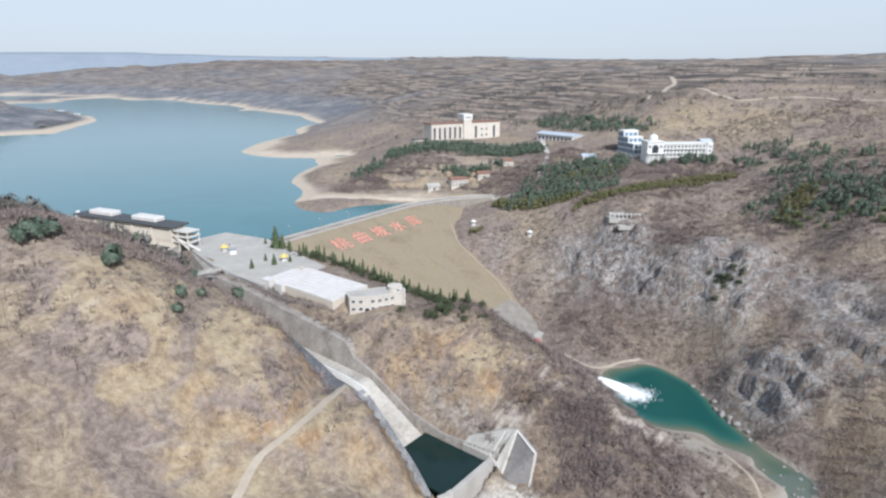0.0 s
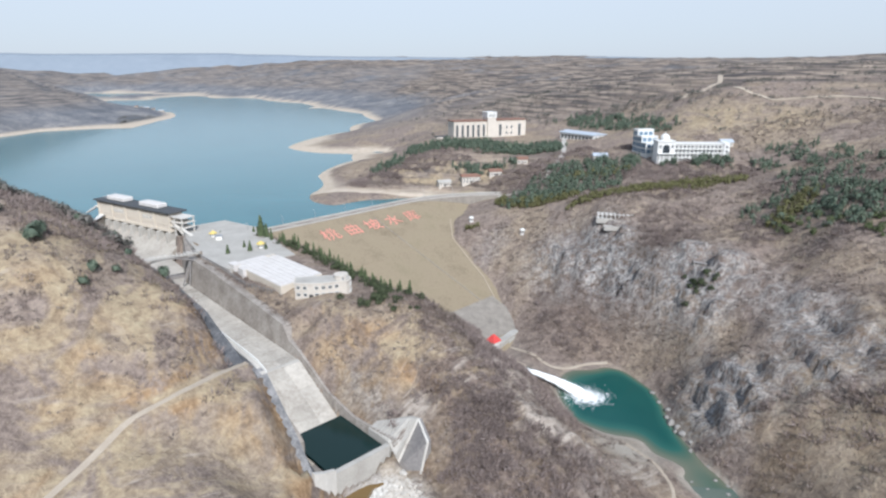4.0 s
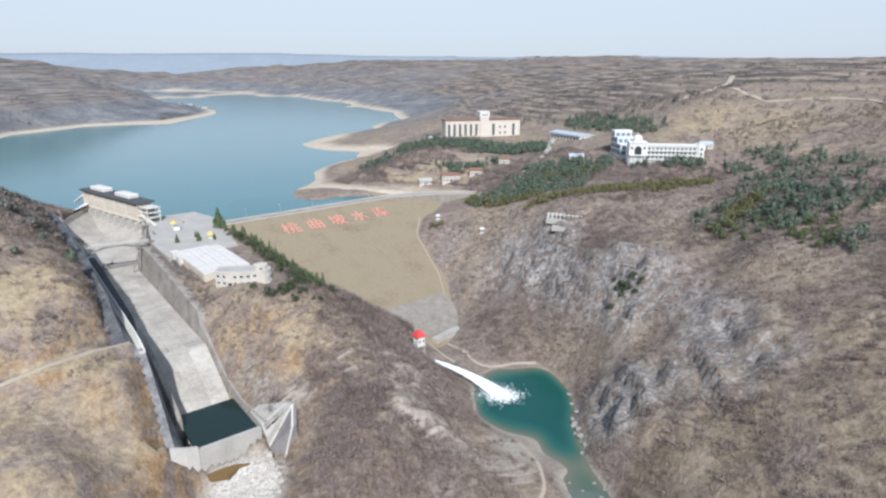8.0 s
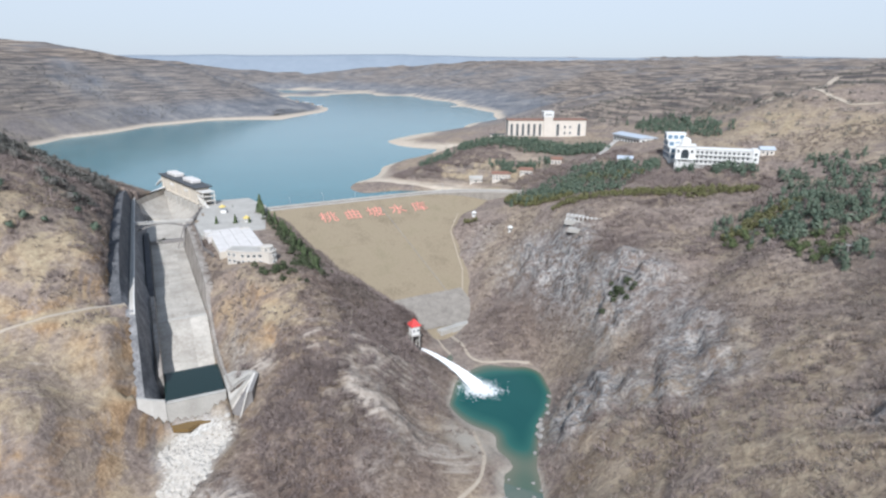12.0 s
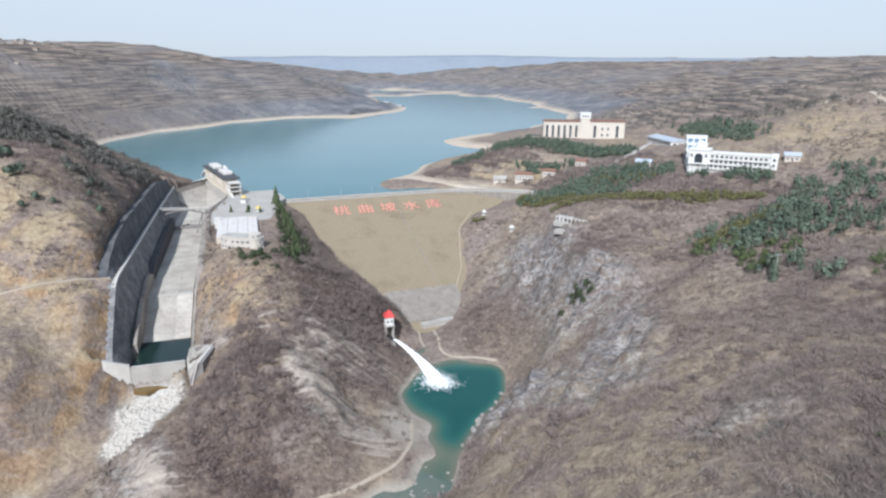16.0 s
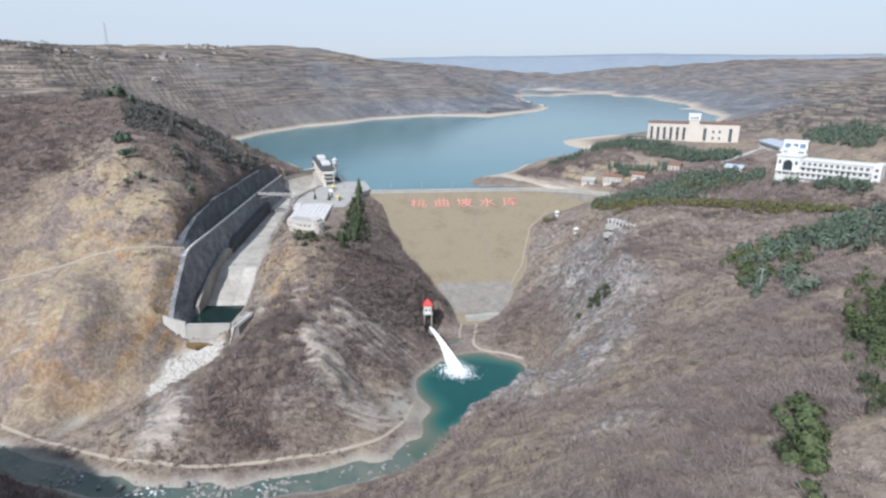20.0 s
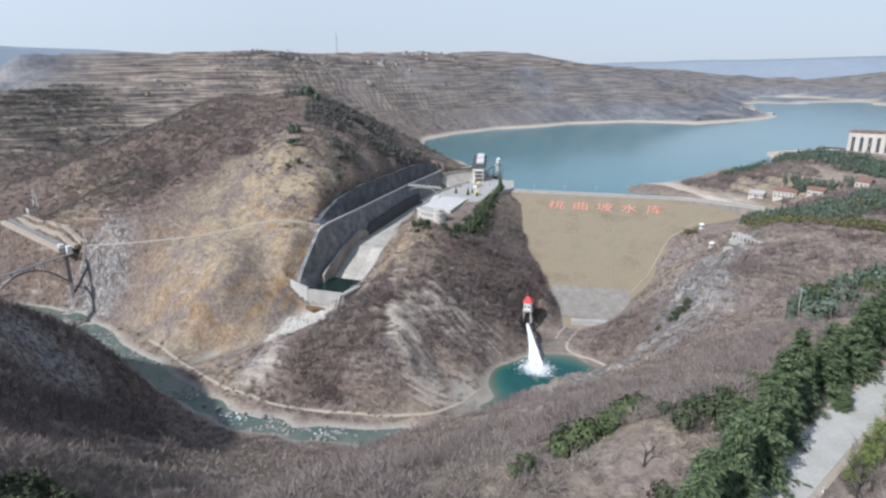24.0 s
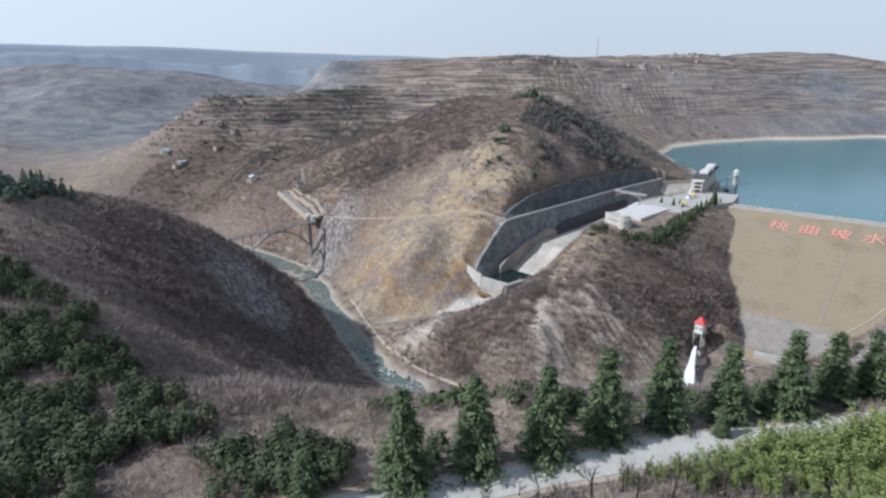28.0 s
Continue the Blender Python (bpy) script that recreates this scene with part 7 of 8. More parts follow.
def cedar_cloud(seed, h):
    """A layered cedar: drooping boughs set in whorls, each bough a row of needle fans."""
    rng = np.random.default_rng(seed)
    out = []
    for w in range(17):
        t = w / 16
        z = h * (0.07 + 0.88 * t)
        reach = h * 0.32 * (1 - t) ** 1.02 + 0.10
        nb = 13 if t < 0.6 else 8
        a0 = rng.uniform(0, 6.28)
        for b in range(nb):
            a = a0 + 6.283 * b / nb + rng.uniform(-0.25, 0.25)
            L = reach * rng.uniform(0.5, 1.2)
            zj = rng.uniform(-0.032, 0.032) * h
            droop = rng.uniform(0.05, 0.4)
            n = 5 if L > 1.0 else 3
            for k in range(n):
                u = (k + 0.8) / n
                c = np.array((math.cos(a) * L * u, math.sin(a) * L * u, z + zj - droop * L * u * u + rng.uniform(-0.12, 0.12)))
                for q in range(11):
                    s = (0.19 + 0.16 * (1 - u)) * rng.uniform(0.7, 1.3) * (h / 10) ** 0.7
                    d = rng.normal(size=3) * np.array((1, 1, 0.35))
                    e = rng.normal(size=3) * np.array((1, 1, 0.35))
                    k3 = c + rng.normal(size=3) * s * np.array((0.9, 0.9, 0.4))
                    out += [k3 + d * s * 0.6, k3 + e * s * 0.6, k3 + np.array((math.cos(a), math.sin(a), -0.35)) * s * 1.7]
    return np.array(out)


def cloud_mesh(name, v, material):
    me = bpy.data.meshes.new(name)
    n = len(v)
    me.vertices.add(n)
    me.vertices.foreach_set("co", np.asarray(v, np.float32).ravel())
    me.loops.add(n)
    me.loops.foreach_set("vertex_index", np.arange(n, dtype=np.int32))
    me.polygons.add(n // 3)
    me.polygons.foreach_set("loop_start", np.arange(0, n, 3, dtype=np.int32))
    me.update()
    me.materials.append(material)
    return me


def tree(name, label, category, group, crown, h, trunk_r, trunk_h):
    t = thing(name, label, category, group)
    part("trunk", tubem([(trunk_r * 1.25, -0.8), (trunk_r, 0.4), (trunk_r * 0.6, trunk_h * 0.6), (trunk_r * 0.2, trunk_h)], 8), M["bark"], t)
    ob = new("crown", crown)
    ob.parent = t
    return t


def plant(src, spots, first=True):
    """Set copies of a tree at (x, y, scale)."""
    for k, (x, y, s) in enumerate(spots):
        a = (x * 37.7 + y * 91.3) % 360
        m = pose(x, y, float(ground_at(x, y)[0]) - 0.1, 0, 0, a) @ Matrix.Diagonal((s, s, s * (0.94 + 0.12 * ((x * 7 + y) % 1)), 1))
        if k == 0:
            src.matrix_world = m
        else:
            c = copy_thing(src, m)
            c.scale = (s, s, s * (0.94 + 0.12 * ((x * 7 + y) % 1)))


# cedars along the road
G = "cedars along the road"
c1 = tree("cedar_tree", "dark green cedar with layered drooping boughs by the road", "tree", G, cloud_mesh("crown", cedar_cloud(1, 12.0), M["needles"]), 12, 0.28, 11.5)
c2 = tree("cedar_tree", "dark green cedar with layered drooping boughs by the road", "tree", G, cloud_mesh("crown", cedar_cloud(2, 10.5), M["needles"]), 10.5, 0.26, 10)
c3 = tree("cedar_tree", "dark green cedar with layered drooping boughs by the road", "tree", G, cloud_mesh("crown", cedar_cloud(3, 9.0), M["needles"]), 9, 0.24, 8.6)
plant(c1, [(336, 190, 1.28), (327, 209, 1.3), (316, 228, 1.34), (311, 249, 1.32), (303, 266, 1.25), (298, 283, 1.25)])
plant(c2, [(331.5, 199, 1.4), (321.5, 218, 1.45), (313.5, 238.5, 1.38), (306, 258, 1.42), (300, 275, 1.38), (296, 293, 1.3)])
plant(c3, [(341, 178, 0.9), (319, 236, 0.6), (308, 246, 0.7), (302, 259, 0.75), (298, 272, 0.8), (296, 301, 1.0), (330, 193, 0.55)])

# narrow cypresses behind the hall, plaza firs
cy = tree("cypress_tree", "slim dark cypress in a row above the dam", "tree", "cypress row beside the plaza", cloud_mesh("crown", tri_cloud(np.random.default_rng(5), 420, 0.42, cone_shape(8.5, 1.7, 0.05)), M["needles"]), 8.5, 0.16, 8)
row = []
for a, b, n in (((-104, 376), (-46, 338), 15), ((-46, 338), (-8, 309), 12), ((-8, 309), (12, 285), 8), ((-60, 343), (-4, 304), 10)):
    for k in range(n):
        t = k / n
        row.append((a[0] + (b[0] - a[0]) * t + 1.2 * math.sin(k * 2.3), a[1] + (b[1] - a[1]) * t + 1.0 * math.cos(k * 1.9), 0.75 + 0.35 * ((k * 37) % 10) / 10))
plant(cy, row)
fir = tree("fir_tree", "dark conical fir on the plaza", "tree", "firs on the plaza", cloud_mesh("crown", tri_cloud(np.random.default_rng(6), 620, 0.5, cone_shape(9, 2.3, 0.03)), M["needles"]), 9, 0.2, 8.5)
plant(fir, [(-112, 338, 0.75), (-101, 345, 0.85), (-108, 352, 0.6), (-93, 350, 0.6), (-109, 380, 1.75), (-104, 377, 1.3), (-118, 388, 0.8), (-140, 384, 0.5), (-150, 388, 0.5)])
hp = tree("pine_tree", "dark rounded pine on the bare slope", "tree", "pines on the loess hill", cloud_mesh("crown", tri_cloud(np.random.default_rng(7), 460, 0.5, dome_shape(2.3, 2.6, 3.4, lumps_of(7), 0.4)), M["pine"]), 6, 0.2, 4.5)
plant(hp, [(-138, 203, 1.6), (-134, 206, 1.4), (-141, 200, 1.3), (-112, 199, 1.1), (-110, 196, 1.2), (-113, 203, 1.1), (-89, 191, 0.8), (-91, 199, 0.9), (-87, 206, 0.7), (-82, 227, 1.0), (-84, 230, 0.8), (-247, 232, 2.1), (-256, 236, 1.7), (-242, 240, 1.5), (-262, 228, 1.5), (-110, 238, 0.9), (-120, 232, 0.8), (-100, 232, 0.8), (-70, 226, 0.7), (-62, 222, 0.6)])
gb = tree("evergreen_bush", "dull green evergreen bush on the slope", "bush", "green bushes on the bank", cloud_mesh("crown", tri_cloud(np.random.default_rng(8), 520, 0.34, dome_shape(1.9, 1.7, 1.6, lumps_of(8), 0.4)), M["bush_green"]), 3.4, 0.12, 2.0)
plant(gb, [(297, 209, 1.0), (299.5, 211, 1.2), (302, 207, 1.35), (300, 204.5, 1.0), (303.5, 203, 1.1), (303, 199, 1.0), (305.5, 196.5, 1.3), (307, 193, 1.15), (304.5, 192, 0.9), (308.5, 190, 0.9), (306, 200, 0.8), (310, 183, 0.75), (311.5, 180.5, 0.65), (286, 196, 0.5), (-153.5, 325, 1.9), (-151, 328, 1.3)])


def bamboo_cloud(seed, culms, leaves):
    """A clump of arching culms, each a plume of narrow hanging leaves."""
    r = np.random.default_rng(seed)
    out = []
    for _ in range(culms):
        a, q = r.uniform(0, 6.283), 1.9 * math.sqrt(r.uniform(0, 1))
        foot = np.array((q * math.cos(a), q * math.sin(a), 0.0))
        tall, lean = r.uniform(3.0, 5.6), r.uniform(0.3, 1.3)
        b = a + r.normal() * 0.7
        for _ in range(leaves):
            u = r.uniform(0.22, 1.0)
            c = foot + np.array((math.cos(b) * lean * u * u, math.sin(b) * lean * u * u, tall * (u - 0.12 * u * u * lean)))
            c = c + r.normal(size=3) * np.array((0.34, 0.34, 0.22)) * (1.25 - 0.7 * u)
            d = r.normal(size=3) * np.array((1, 1, 0.5)) + np.array((0, 0, -0.25))
            d *= r.uniform(0.22, 0.42) / np.linalg.norm(d)
            w = np.cross(d, r.normal(size=3))
            w *= 0.085 / (np.linalg.norm(w) + 1e-6)
            out += [c - w, c + w, c + d]
    return np.array(out)


bb = tree("bamboo_clump", "leafy light green bamboo clump beside the road", "bamboo", "bamboo beside the road", cloud_mesh("crown", bamboo_cloud(9, 22, 130), M["leaf"]), 5, 0.06, 3.0)
bamboo_by_road = [(332.6, 219.5, 0.5), (331.2, 223.2, 0.62), (330.0, 227.0, 0.7), (333.2, 228.2, 0.75), (328.6, 231.0, 0.8), (331.8, 232.6, 0.95), (327.4, 234.4, 0.9), (330.2, 235.6, 1.05), (333.5, 236.8, 0.9), (327.3, 238.2, 1.15), (329.1, 238.6, 1.23), (325.2, 241.2, 1.29), (329.6, 242.3, 1.39), (325.3, 244.7, 1.08), (327.2, 245.2, 1.15), (323.9, 247.9, 1.22), (328.0, 249.0, 1.31), (323.0, 251.8, 1.01), (325.3, 252.6, 1.47), (322.0, 255.6, 1.15), (325.5, 256.9, 1.23), (319.9, 259.0, 1.29), (322.8, 260.0, 1.39), (319.7, 263.1, 1.08), (322.5, 264.1, 1.15), (317.0, 266.2, 1.22), (320.5, 267.5, 1.31), (317.2, 270.5, 1.01), (319.4, 271.3, 1.47), (314.5, 272.6, 1.15), (318.7, 273.2, 1.23), (315.7, 276.4, 1.29), (317.6, 276.7, 1.39), (313.6, 279.7, 1.08), (318.1, 280.3, 1.15)]
bamboo_above = [(327, 240, 1.0), (329, 245, 1.1), (325, 248, 1.0), (330, 251, 1.2), (326, 255, 1.1), (322, 259, 1.0), (329, 258, 1.2), (325, 263, 1.1), (320, 266, 1.0), (332, 247, 1.1), (333, 254, 1.2), (318, 272, 1.0), (323, 270, 1.1), (334, 241, 0.9), (328, 266, 1.1), (336, 250, 1.0), (331, 236, 0.8), (338, 244, 0.9), (331, 262, 1.2), (335, 260, 1.1), (326, 276, 1.1), (320, 280, 1.0), (332, 272, 1.2), (340, 255, 1.1), (338, 266, 1.2), (317, 287, 1.0)]
plant(bb, bamboo_by_road + bamboo_above)


def bare_cloud(seed, h, girth=0.09):
    """A leafless tree: tapering limbs as slim three-sided twigs."""
    rng = np.random.default_rng(seed)
    out = []

    def limb(p, d, L, r, depth):
        q = p + d * L
        for k in range(3):
            a = np.cross(d, np.array((math.cos(2.1 * k), math.sin(2.1 * k), 0.3)))
            a /= np.linalg.norm(a) + 1e-6
            out.extend([p + a * r, p - a * r, q])
        if depth:
            for _ in range(4 if depth > 1 else 3):
                e = d + rng.normal(size=3) * 0.55 + np.array((0, 0, 0.15))
                e /= np.linalg.norm(e)
                limb(p + d * L * rng.uniform(0.45, 0.95), e, L * rng.uniform(0.45, 0.7), r * 0.5, depth - 1)
    limb(np.zeros(3), np.array((0.05, 0, 1.0)), h * 0.45, girth, 3)
    return np.array(out)


bt = thing("bare_tree", "leafless grey tree beside the road", "tree", "bare trees by the road")
bo = new("crown", cloud_mesh("crown", bare_cloud(3, 8.5, 0.22), M["bare_bark"]))
bo.parent = bt
bare_near = [(337, 214, 1.0), (334, 219, 0.9), (340, 207, 1.1), (332, 226, 1.0), (335, 231, 1.2), (330, 233, 0.9), (336, 238, 1.0), (326, 192, 0.8), (320, 196, 0.9), (331, 176, 1.0), (337, 224, 0.8), (329, 236, 1.1), (345, 200, 1.0), (342, 212, 0.9), (339, 219, 1.0), (341, 228, 1.1), (338, 233, 0.9), (345, 222, 1.0), (343, 236, 0.8)]
bare_far = [(333, 230, 0.8), (348, 208, 0.9), (340, 201, 0.7), (343, 205, 0.9), (338, 209, 0.6), (336, 218, 0.7), (331, 222, 0.6), (335, 226, 0.9), (346, 215, 1.1), (349, 223, 1.2), (341, 222, 0.8), (344, 230, 1.0), (347, 196, 0.9), (351, 202, 1.1), (329, 229, 0.7), (339, 226, 0.6), (350, 214, 0.8), (346, 190, 0.8), (336, 205, 0.5)]
plant(bt, bare_near + bare_far)


# ---- woods and scrub, joined ----
def scatter(name, variants, x, y, s, material, label, category, seed, sink=0.15, squash=(0.8, 1.2)):
    rng = np.random.default_rng(seed)
    z = ground_at(x, y)
    pick = rng.integers(0, len(variants), len(x))
    ang = rng.uniform(0, 6.283, len(x))
    hs = rng.uniform(squash[0], squash[1], len(x))
    out = []
    for k, v in enumerate(variants):
        i = np.where(pick == k)[0]
        if not len(i):
            continue
        c, n = np.cos(ang[i])[:, None], np.sin(ang[i])[:, None]
        X = (v[None, :, 0] * c - v[None, :, 1] * n) * s[i][:, None] + x[i][:, None]
        Y = (v[None, :, 0] * n + v[None, :, 1] * c) * s[i][:, None] + y[i][:, None]
        Z = v[None, :, 2] * (s[i] * hs[i])[:, None] + z[i][:, None] - sink
        out.append(np.stack([X, Y, Z], -1).reshape(-1, 3))
    ob = new(name, cloud_mesh(name, np.concatenate(out), material))
    return tagged(ob, label, category, kind="stuff")


def in_blobs(rng, n, blobs):
    """Places spread over ellipses (x, y, rx, ry, turn, weight)."""
    w = np.array([b[5] for b in blobs], float)
    pick = rng.choice(len(blobs), n, p=w / w.sum())
    xs, ys = np.empty(n), np.empty(n)
    for k, b in enumerate(blobs):
        i = np.where(pick == k)[0]
        a, r = rng.uniform(0, 6.283, len(i)), np.sqrt(rng.uniform(0, 1, len(i)))
        dx, dy = r * np.cos(a) * b[2], r * np.sin(a) * b[3]
        c, s = math.cos(radians(b[4])), math.sin(radians(b[4]))
        xs[i], ys[i] = b[0] + dx * c - dy * s, b[1] + dx * s + dy * c
    return xs, ys


def clear(x, y, road=5.5):
    """Where scrub may stand: off water, works, roads and the dam."""
    z = ground_at(x, y)
    ss, ll = (x - A0[0]) * U[0] + (y - A0[1]) * U[1], (x - A0[0]) * V[0] + (y - A0[1]) * V[1]
    ok = ~((ss > -14) & (ss < 300) & (ll > -31) & (ll < 18))
    ok &= ~((ss > 76) & (ss < 265) & (ll > 15) & (ll < 62) & (np.abs(z - 62) < 4))
    ok &= np.where((np.hypot(x - 50, y - 250) < 430) & (y < 420), z > 1.6, True)
    off = (x - DC[0]) * DN[0] + (y - DC[1]) * DN[1]
    dd = (x - DC[0]) * CT.x + (y - DC[1]) * CT.y
    ok &= ~((off > -40) & (off < 165) & (dd > -150) & (dd < 100) & (z < CREST - 0.6 - DS * (off - 4) + 0.8))
    d, _ = near_line(x, y, LAND["road_bench"] + [(304, 330, 0)])
    ok &= d > road
    d, _ = near_line(x, y, LAND["path_shelf"])
    ok &= d > 2.6
    ok &= ~((z < 58) & (y > 480))
    ok &= blob(x, y, 18, 172, 20, 40, 10) < 0.55
    return ok


def brush_cloud(seed, n, spread, tall, width, lean=0.8):
    """A leafless bush: n slim twigs rising and leaning out from the ground."""
    r = np.random.default_rng(seed)
    out = []
    for _ in range(n):
        a, q = r.uniform(0, 6.283), spread * math.sqrt(r.uniform(0, 1))
        p = np.array((q * math.cos(a), q * math.sin(a), r.uniform(0, 0.45) * tall))
        d = np.array((math.cos(a) * lean * q / spread, math.sin(a) * lean * q / spread, 0.75)) + r.normal(size=3) * 0.45
        d *= tall * r.uniform(0.45, 0.8) / np.linalg.norm(d)
        w = np.cross(d, r.normal(size=3))
        w *= width * r.uniform(0.6, 1.4) / (np.linalg.norm(w) + 1e-6)
        out += [p - w, p + w, p + d]
    return np.array(out)


rng = np.random.default_rng(21)
leaf_big = [tri_cloud(np.random.default_rng(30 + k), 70, 0.52, dome_shape(1.9, 2.3, 2.9, lumps_of(k), 0.45)) for k in range(4)]
leaf_cone = [tri_cloud(np.random.default_rng(40 + k), 70, 0.5, cone_shape(6.5, 1.9)) for k in range(4)]
twig_dome = [brush_cloud(50 + k, 16, 0.85, 1.35, 0.11) for k in range(6)]
tuft = [brush_cloud(60 + k, 9, 0.55, 0.6, 0.07, 1.2) for k in range(4)]
brush = [brush_cloud(65 + k, 36, 1.0, 2.2, 0.04) for k in range(5)]
twig_tree = [bare_cloud(70 + k, 6.5)[:240] for k in range(3)]
twig_big = [brush_cloud(90 + k, 26, 1.7, 3.4, 0.13) for k in range(5)]
leaf_open = [tri_cloud(np.random.default_rng(35 + k), 44, 0.55, dome_shape(1.9, 2.3, 2.9, lumps_of(k + 4), 0.3)) for k in range(2)]

# bare scrub over the near slopes
x, y = rng.uniform(-330, 395, 110000), rng.uniform(-40, 600, 110000)
dens = 0.60 + 1.2 * fbm(x, y, 45, 3, 31) + 1.6 * fbm(x, y, 9, 3, 32) - 0.75 * np.clip(blob(x, y, -40, 140, 90, 80), 0, 1) + 0.3 * blob(x, y, 40, 300, 60, 60) + 0.35 * blob(x, y, 140, 70, 90, 60) + 0.3 * blob(x, y, 120, 370, 60, 60)
ok = clear(x, y) & (dens > rng.uniform(0.15, 1.0, len(x))) & (rockiness(x, y, None) < 0.6) & ((x < 262) | (y > 330))
x, y = x[ok][:40000], y[ok][:40000]
scatter("scrub", twig_dome, x, y, rng.uniform(0.7, 1.7, len(x)), M["scrub"], "leafless grey-brown scrub covering the slopes", "scrub", 1)
# fine brush on the bank below and above the road
x, y = rng.uniform(255, 372, 16000), rng.uniform(70, 330, 16000)
ok = clear(x, y, 4.4) & (0.75 + 1.5 * fbm(x, y, 22, 3, 35) > rng.uniform(0.1, 1.0, len(x)))
x, y = x[ok][:8200], y[ok][:8200]
scatter("brush", brush, x, y, rng.uniform(0.6, 1.35, len(x)), M["twigs"], "leafless grey-brown brush beside the road", "scrub", 12)
x, y = rng.uniform(-330, 395, 40000), rng.uniform(-40, 560, 40000)
ok = clear(x, y) & (0.4 + 1.4 * fbm(x, y, 40, 4, 33) + 0.5 * blob(x, y, -40, 150, 90, 80) > rng.uniform(0.3, 1.1, len(x)))
x, y = x[ok][:18000], y[ok][:18000]
scatter("dry_grass", tuft, x, y, rng.uniform(0.8, 1.7, len(x)), M["scrub_pale"], "tufts of dry straw-coloured grass", "grass", 2)
# leafless woods: spur towards the dam, gorge slope, hotel hill
x, y = in_blobs(rng, 4000, [(-10, 335, 60, 26, -35, 3), (25, 318, 26, 34, 0, 2.5), (110, 380, 40, 40, 20, 2), (165, 430, 50, 40, 0, 2), (200, 70, 90, 50, 0, 3), (250, 150, 40, 60, 0, 2), (-230, 265, 90, 50, -40, 3), (60, 560, 60, 26, 0, 2.0), (-75, 590, 26, 26, 20, 2.6), (-50, 625, 60, 14, -5, 1.6), (90, 545, 26, 14, 0, 1.6), (230, 450, 60, 60, 0, 2), (290, 120, 30, 40, 0, 1.2), (200, 230, 60, 60, 0, 1)])
ok = clear(x, y, 7)
x, y = x[ok], y[ok]
scatter("bare_wood", twig_tree, x, y, rng.uniform(0.5, 1.0, len(x)), M["twigs"], "leafless grey woods on the slopes", "woods", 3)
x, y = in_blobs(rng, 3700, [(110, 58, 100, 50, 10, 4), (40, 45, 50, 34, 20, 2), (-10, 335, 56, 20, -35, 1.4), (30, 310, 22, 30, 0, 1), (20, 345, 30, 14, -30, 1), (30, 275, 30, 24, -30, 0.8), (70, 200, 40, 22, -40, 0.8), (-200, 325, 60, 18, -40, 1.2), (-190, 90, 70, 50, 0, 1.2), (-140, 150, 40, 40, 0, 0.6), (30, 560, 60, 20, 0, 1.2), (-60, 620, 26, 26, 0, 0.8), (110, 520, 60, 14, -10, 1.0), (-190, 300, 70, 26, -40, 1.6), (-240, 250, 50, 30, -40, 1)])
ok = clear(x, y, 7)
x, y = x[ok], y[ok]
scatter("bare_wood", [bare_cloud(75 + k, 6.0, 0.13)[:270] for k in range(3)], x, y, rng.uniform(0.5, 1.0, len(x)), M["bare_bark"], "dark leafless woods on the shaded slope", "woods", 13)
# shrubs hanging over the tall side wall of the chute
ws, wl_ = rng.uniform(78, 196, 420), rng.uniform(15.5, 25, 420)
x, y = A0[0] + U[0] * ws + V[0] * wl_, A0[1] + U[1] * ws + V[1] * wl_
keep_ = (ws < 150) | (wl_ < 17.5)
scatter("wall_shrubs", twig_big, x[keep_], y[keep_], rng.uniform(0.3, 0.75, int(keep_.sum())), M["scrub"], "leafless shrubs along the top of the chute wall", "shrubs", 15)
# tall bare bushes in drifts
M["bush"] = foliage("purple_brown_twigs", (0.105, 0.083, 0.077), (0.290, 0.236, 0.214), 0.05)
x, y = in_blobs(rng, 20500, [(284, 250, 20, 60, 10, 1.5), (300, 196, 16, 30, 10, 1.2), (280, 150, 30, 36, 0, 1.4), (312, 178, 12, 22, 0, 0.6), (285, 100, 30, 30, 0, 0.8), (-80, 590, 26, 26, 0, 1.6), (-50, 622, 70, 12, -5, 1.2), (20, 640, 80, 8, 0, 0.8), (40, 575, 60, 16, 0, 1.2), (90, 545, 40, 20, 0, 1.2), (170, 520, 60, 16, 0, 1), (120, 590, 50, 20, 0, 1), (210, 500, 50, 20, 0, 1), (250, 470, 40, 40, 0, 1.2), (150, 470, 50, 20, 0, 1),
    (-10, 335, 60, 26, -35, 2.2), (25, 318, 26, 34, 0, 1.6), (20, 345, 30, 14, -30, 1), (45, 290, 26, 30, 0, 1.2), (70, 255, 26, 30, 0, 0.8), (75, 200, 40, 26, -40, 1.6), (40, 215, 30, 20, 0, 1),
    (115, 385, 40, 40, 0, 1.2), (190, 400, 50, 40, 0, 1.4), (190, 240, 50, 50, 0, 1.2), (240, 300, 40, 60, 0, 1.4), (230, 200, 60, 50, 0, 1.2), (110, 58, 100, 50, 10, 3), (190, 80, 70, 40, 0, 2), (-190, 90, 70, 50, 0, 1.4), (-230, 150, 100, 70, 0, 2.4), (-160, 130, 40, 40, 0, 0.7), (-70, 200, 40, 24, -40, 0.3), (-150, 250, 60, 30, -40, 1)])
ok = clear(x, y, 8) & (fbm(x, y, 26, 4, 51) > np.where(x > 190, 0.0, -0.06)) & (rockiness(x, y, None) < 0.5) & (x < 322)
x, y = x[ok][:12500], y[ok][:12500]
near = (x > 215) & (y < 330)
size = rng.uniform(0.55, 1.25, len(x))
scatter("bush_wood", twig_big, x[~near], y[~near], size[~near], M["bush"], "purple-brown leafless bushes in drifts", "bushes", 14)
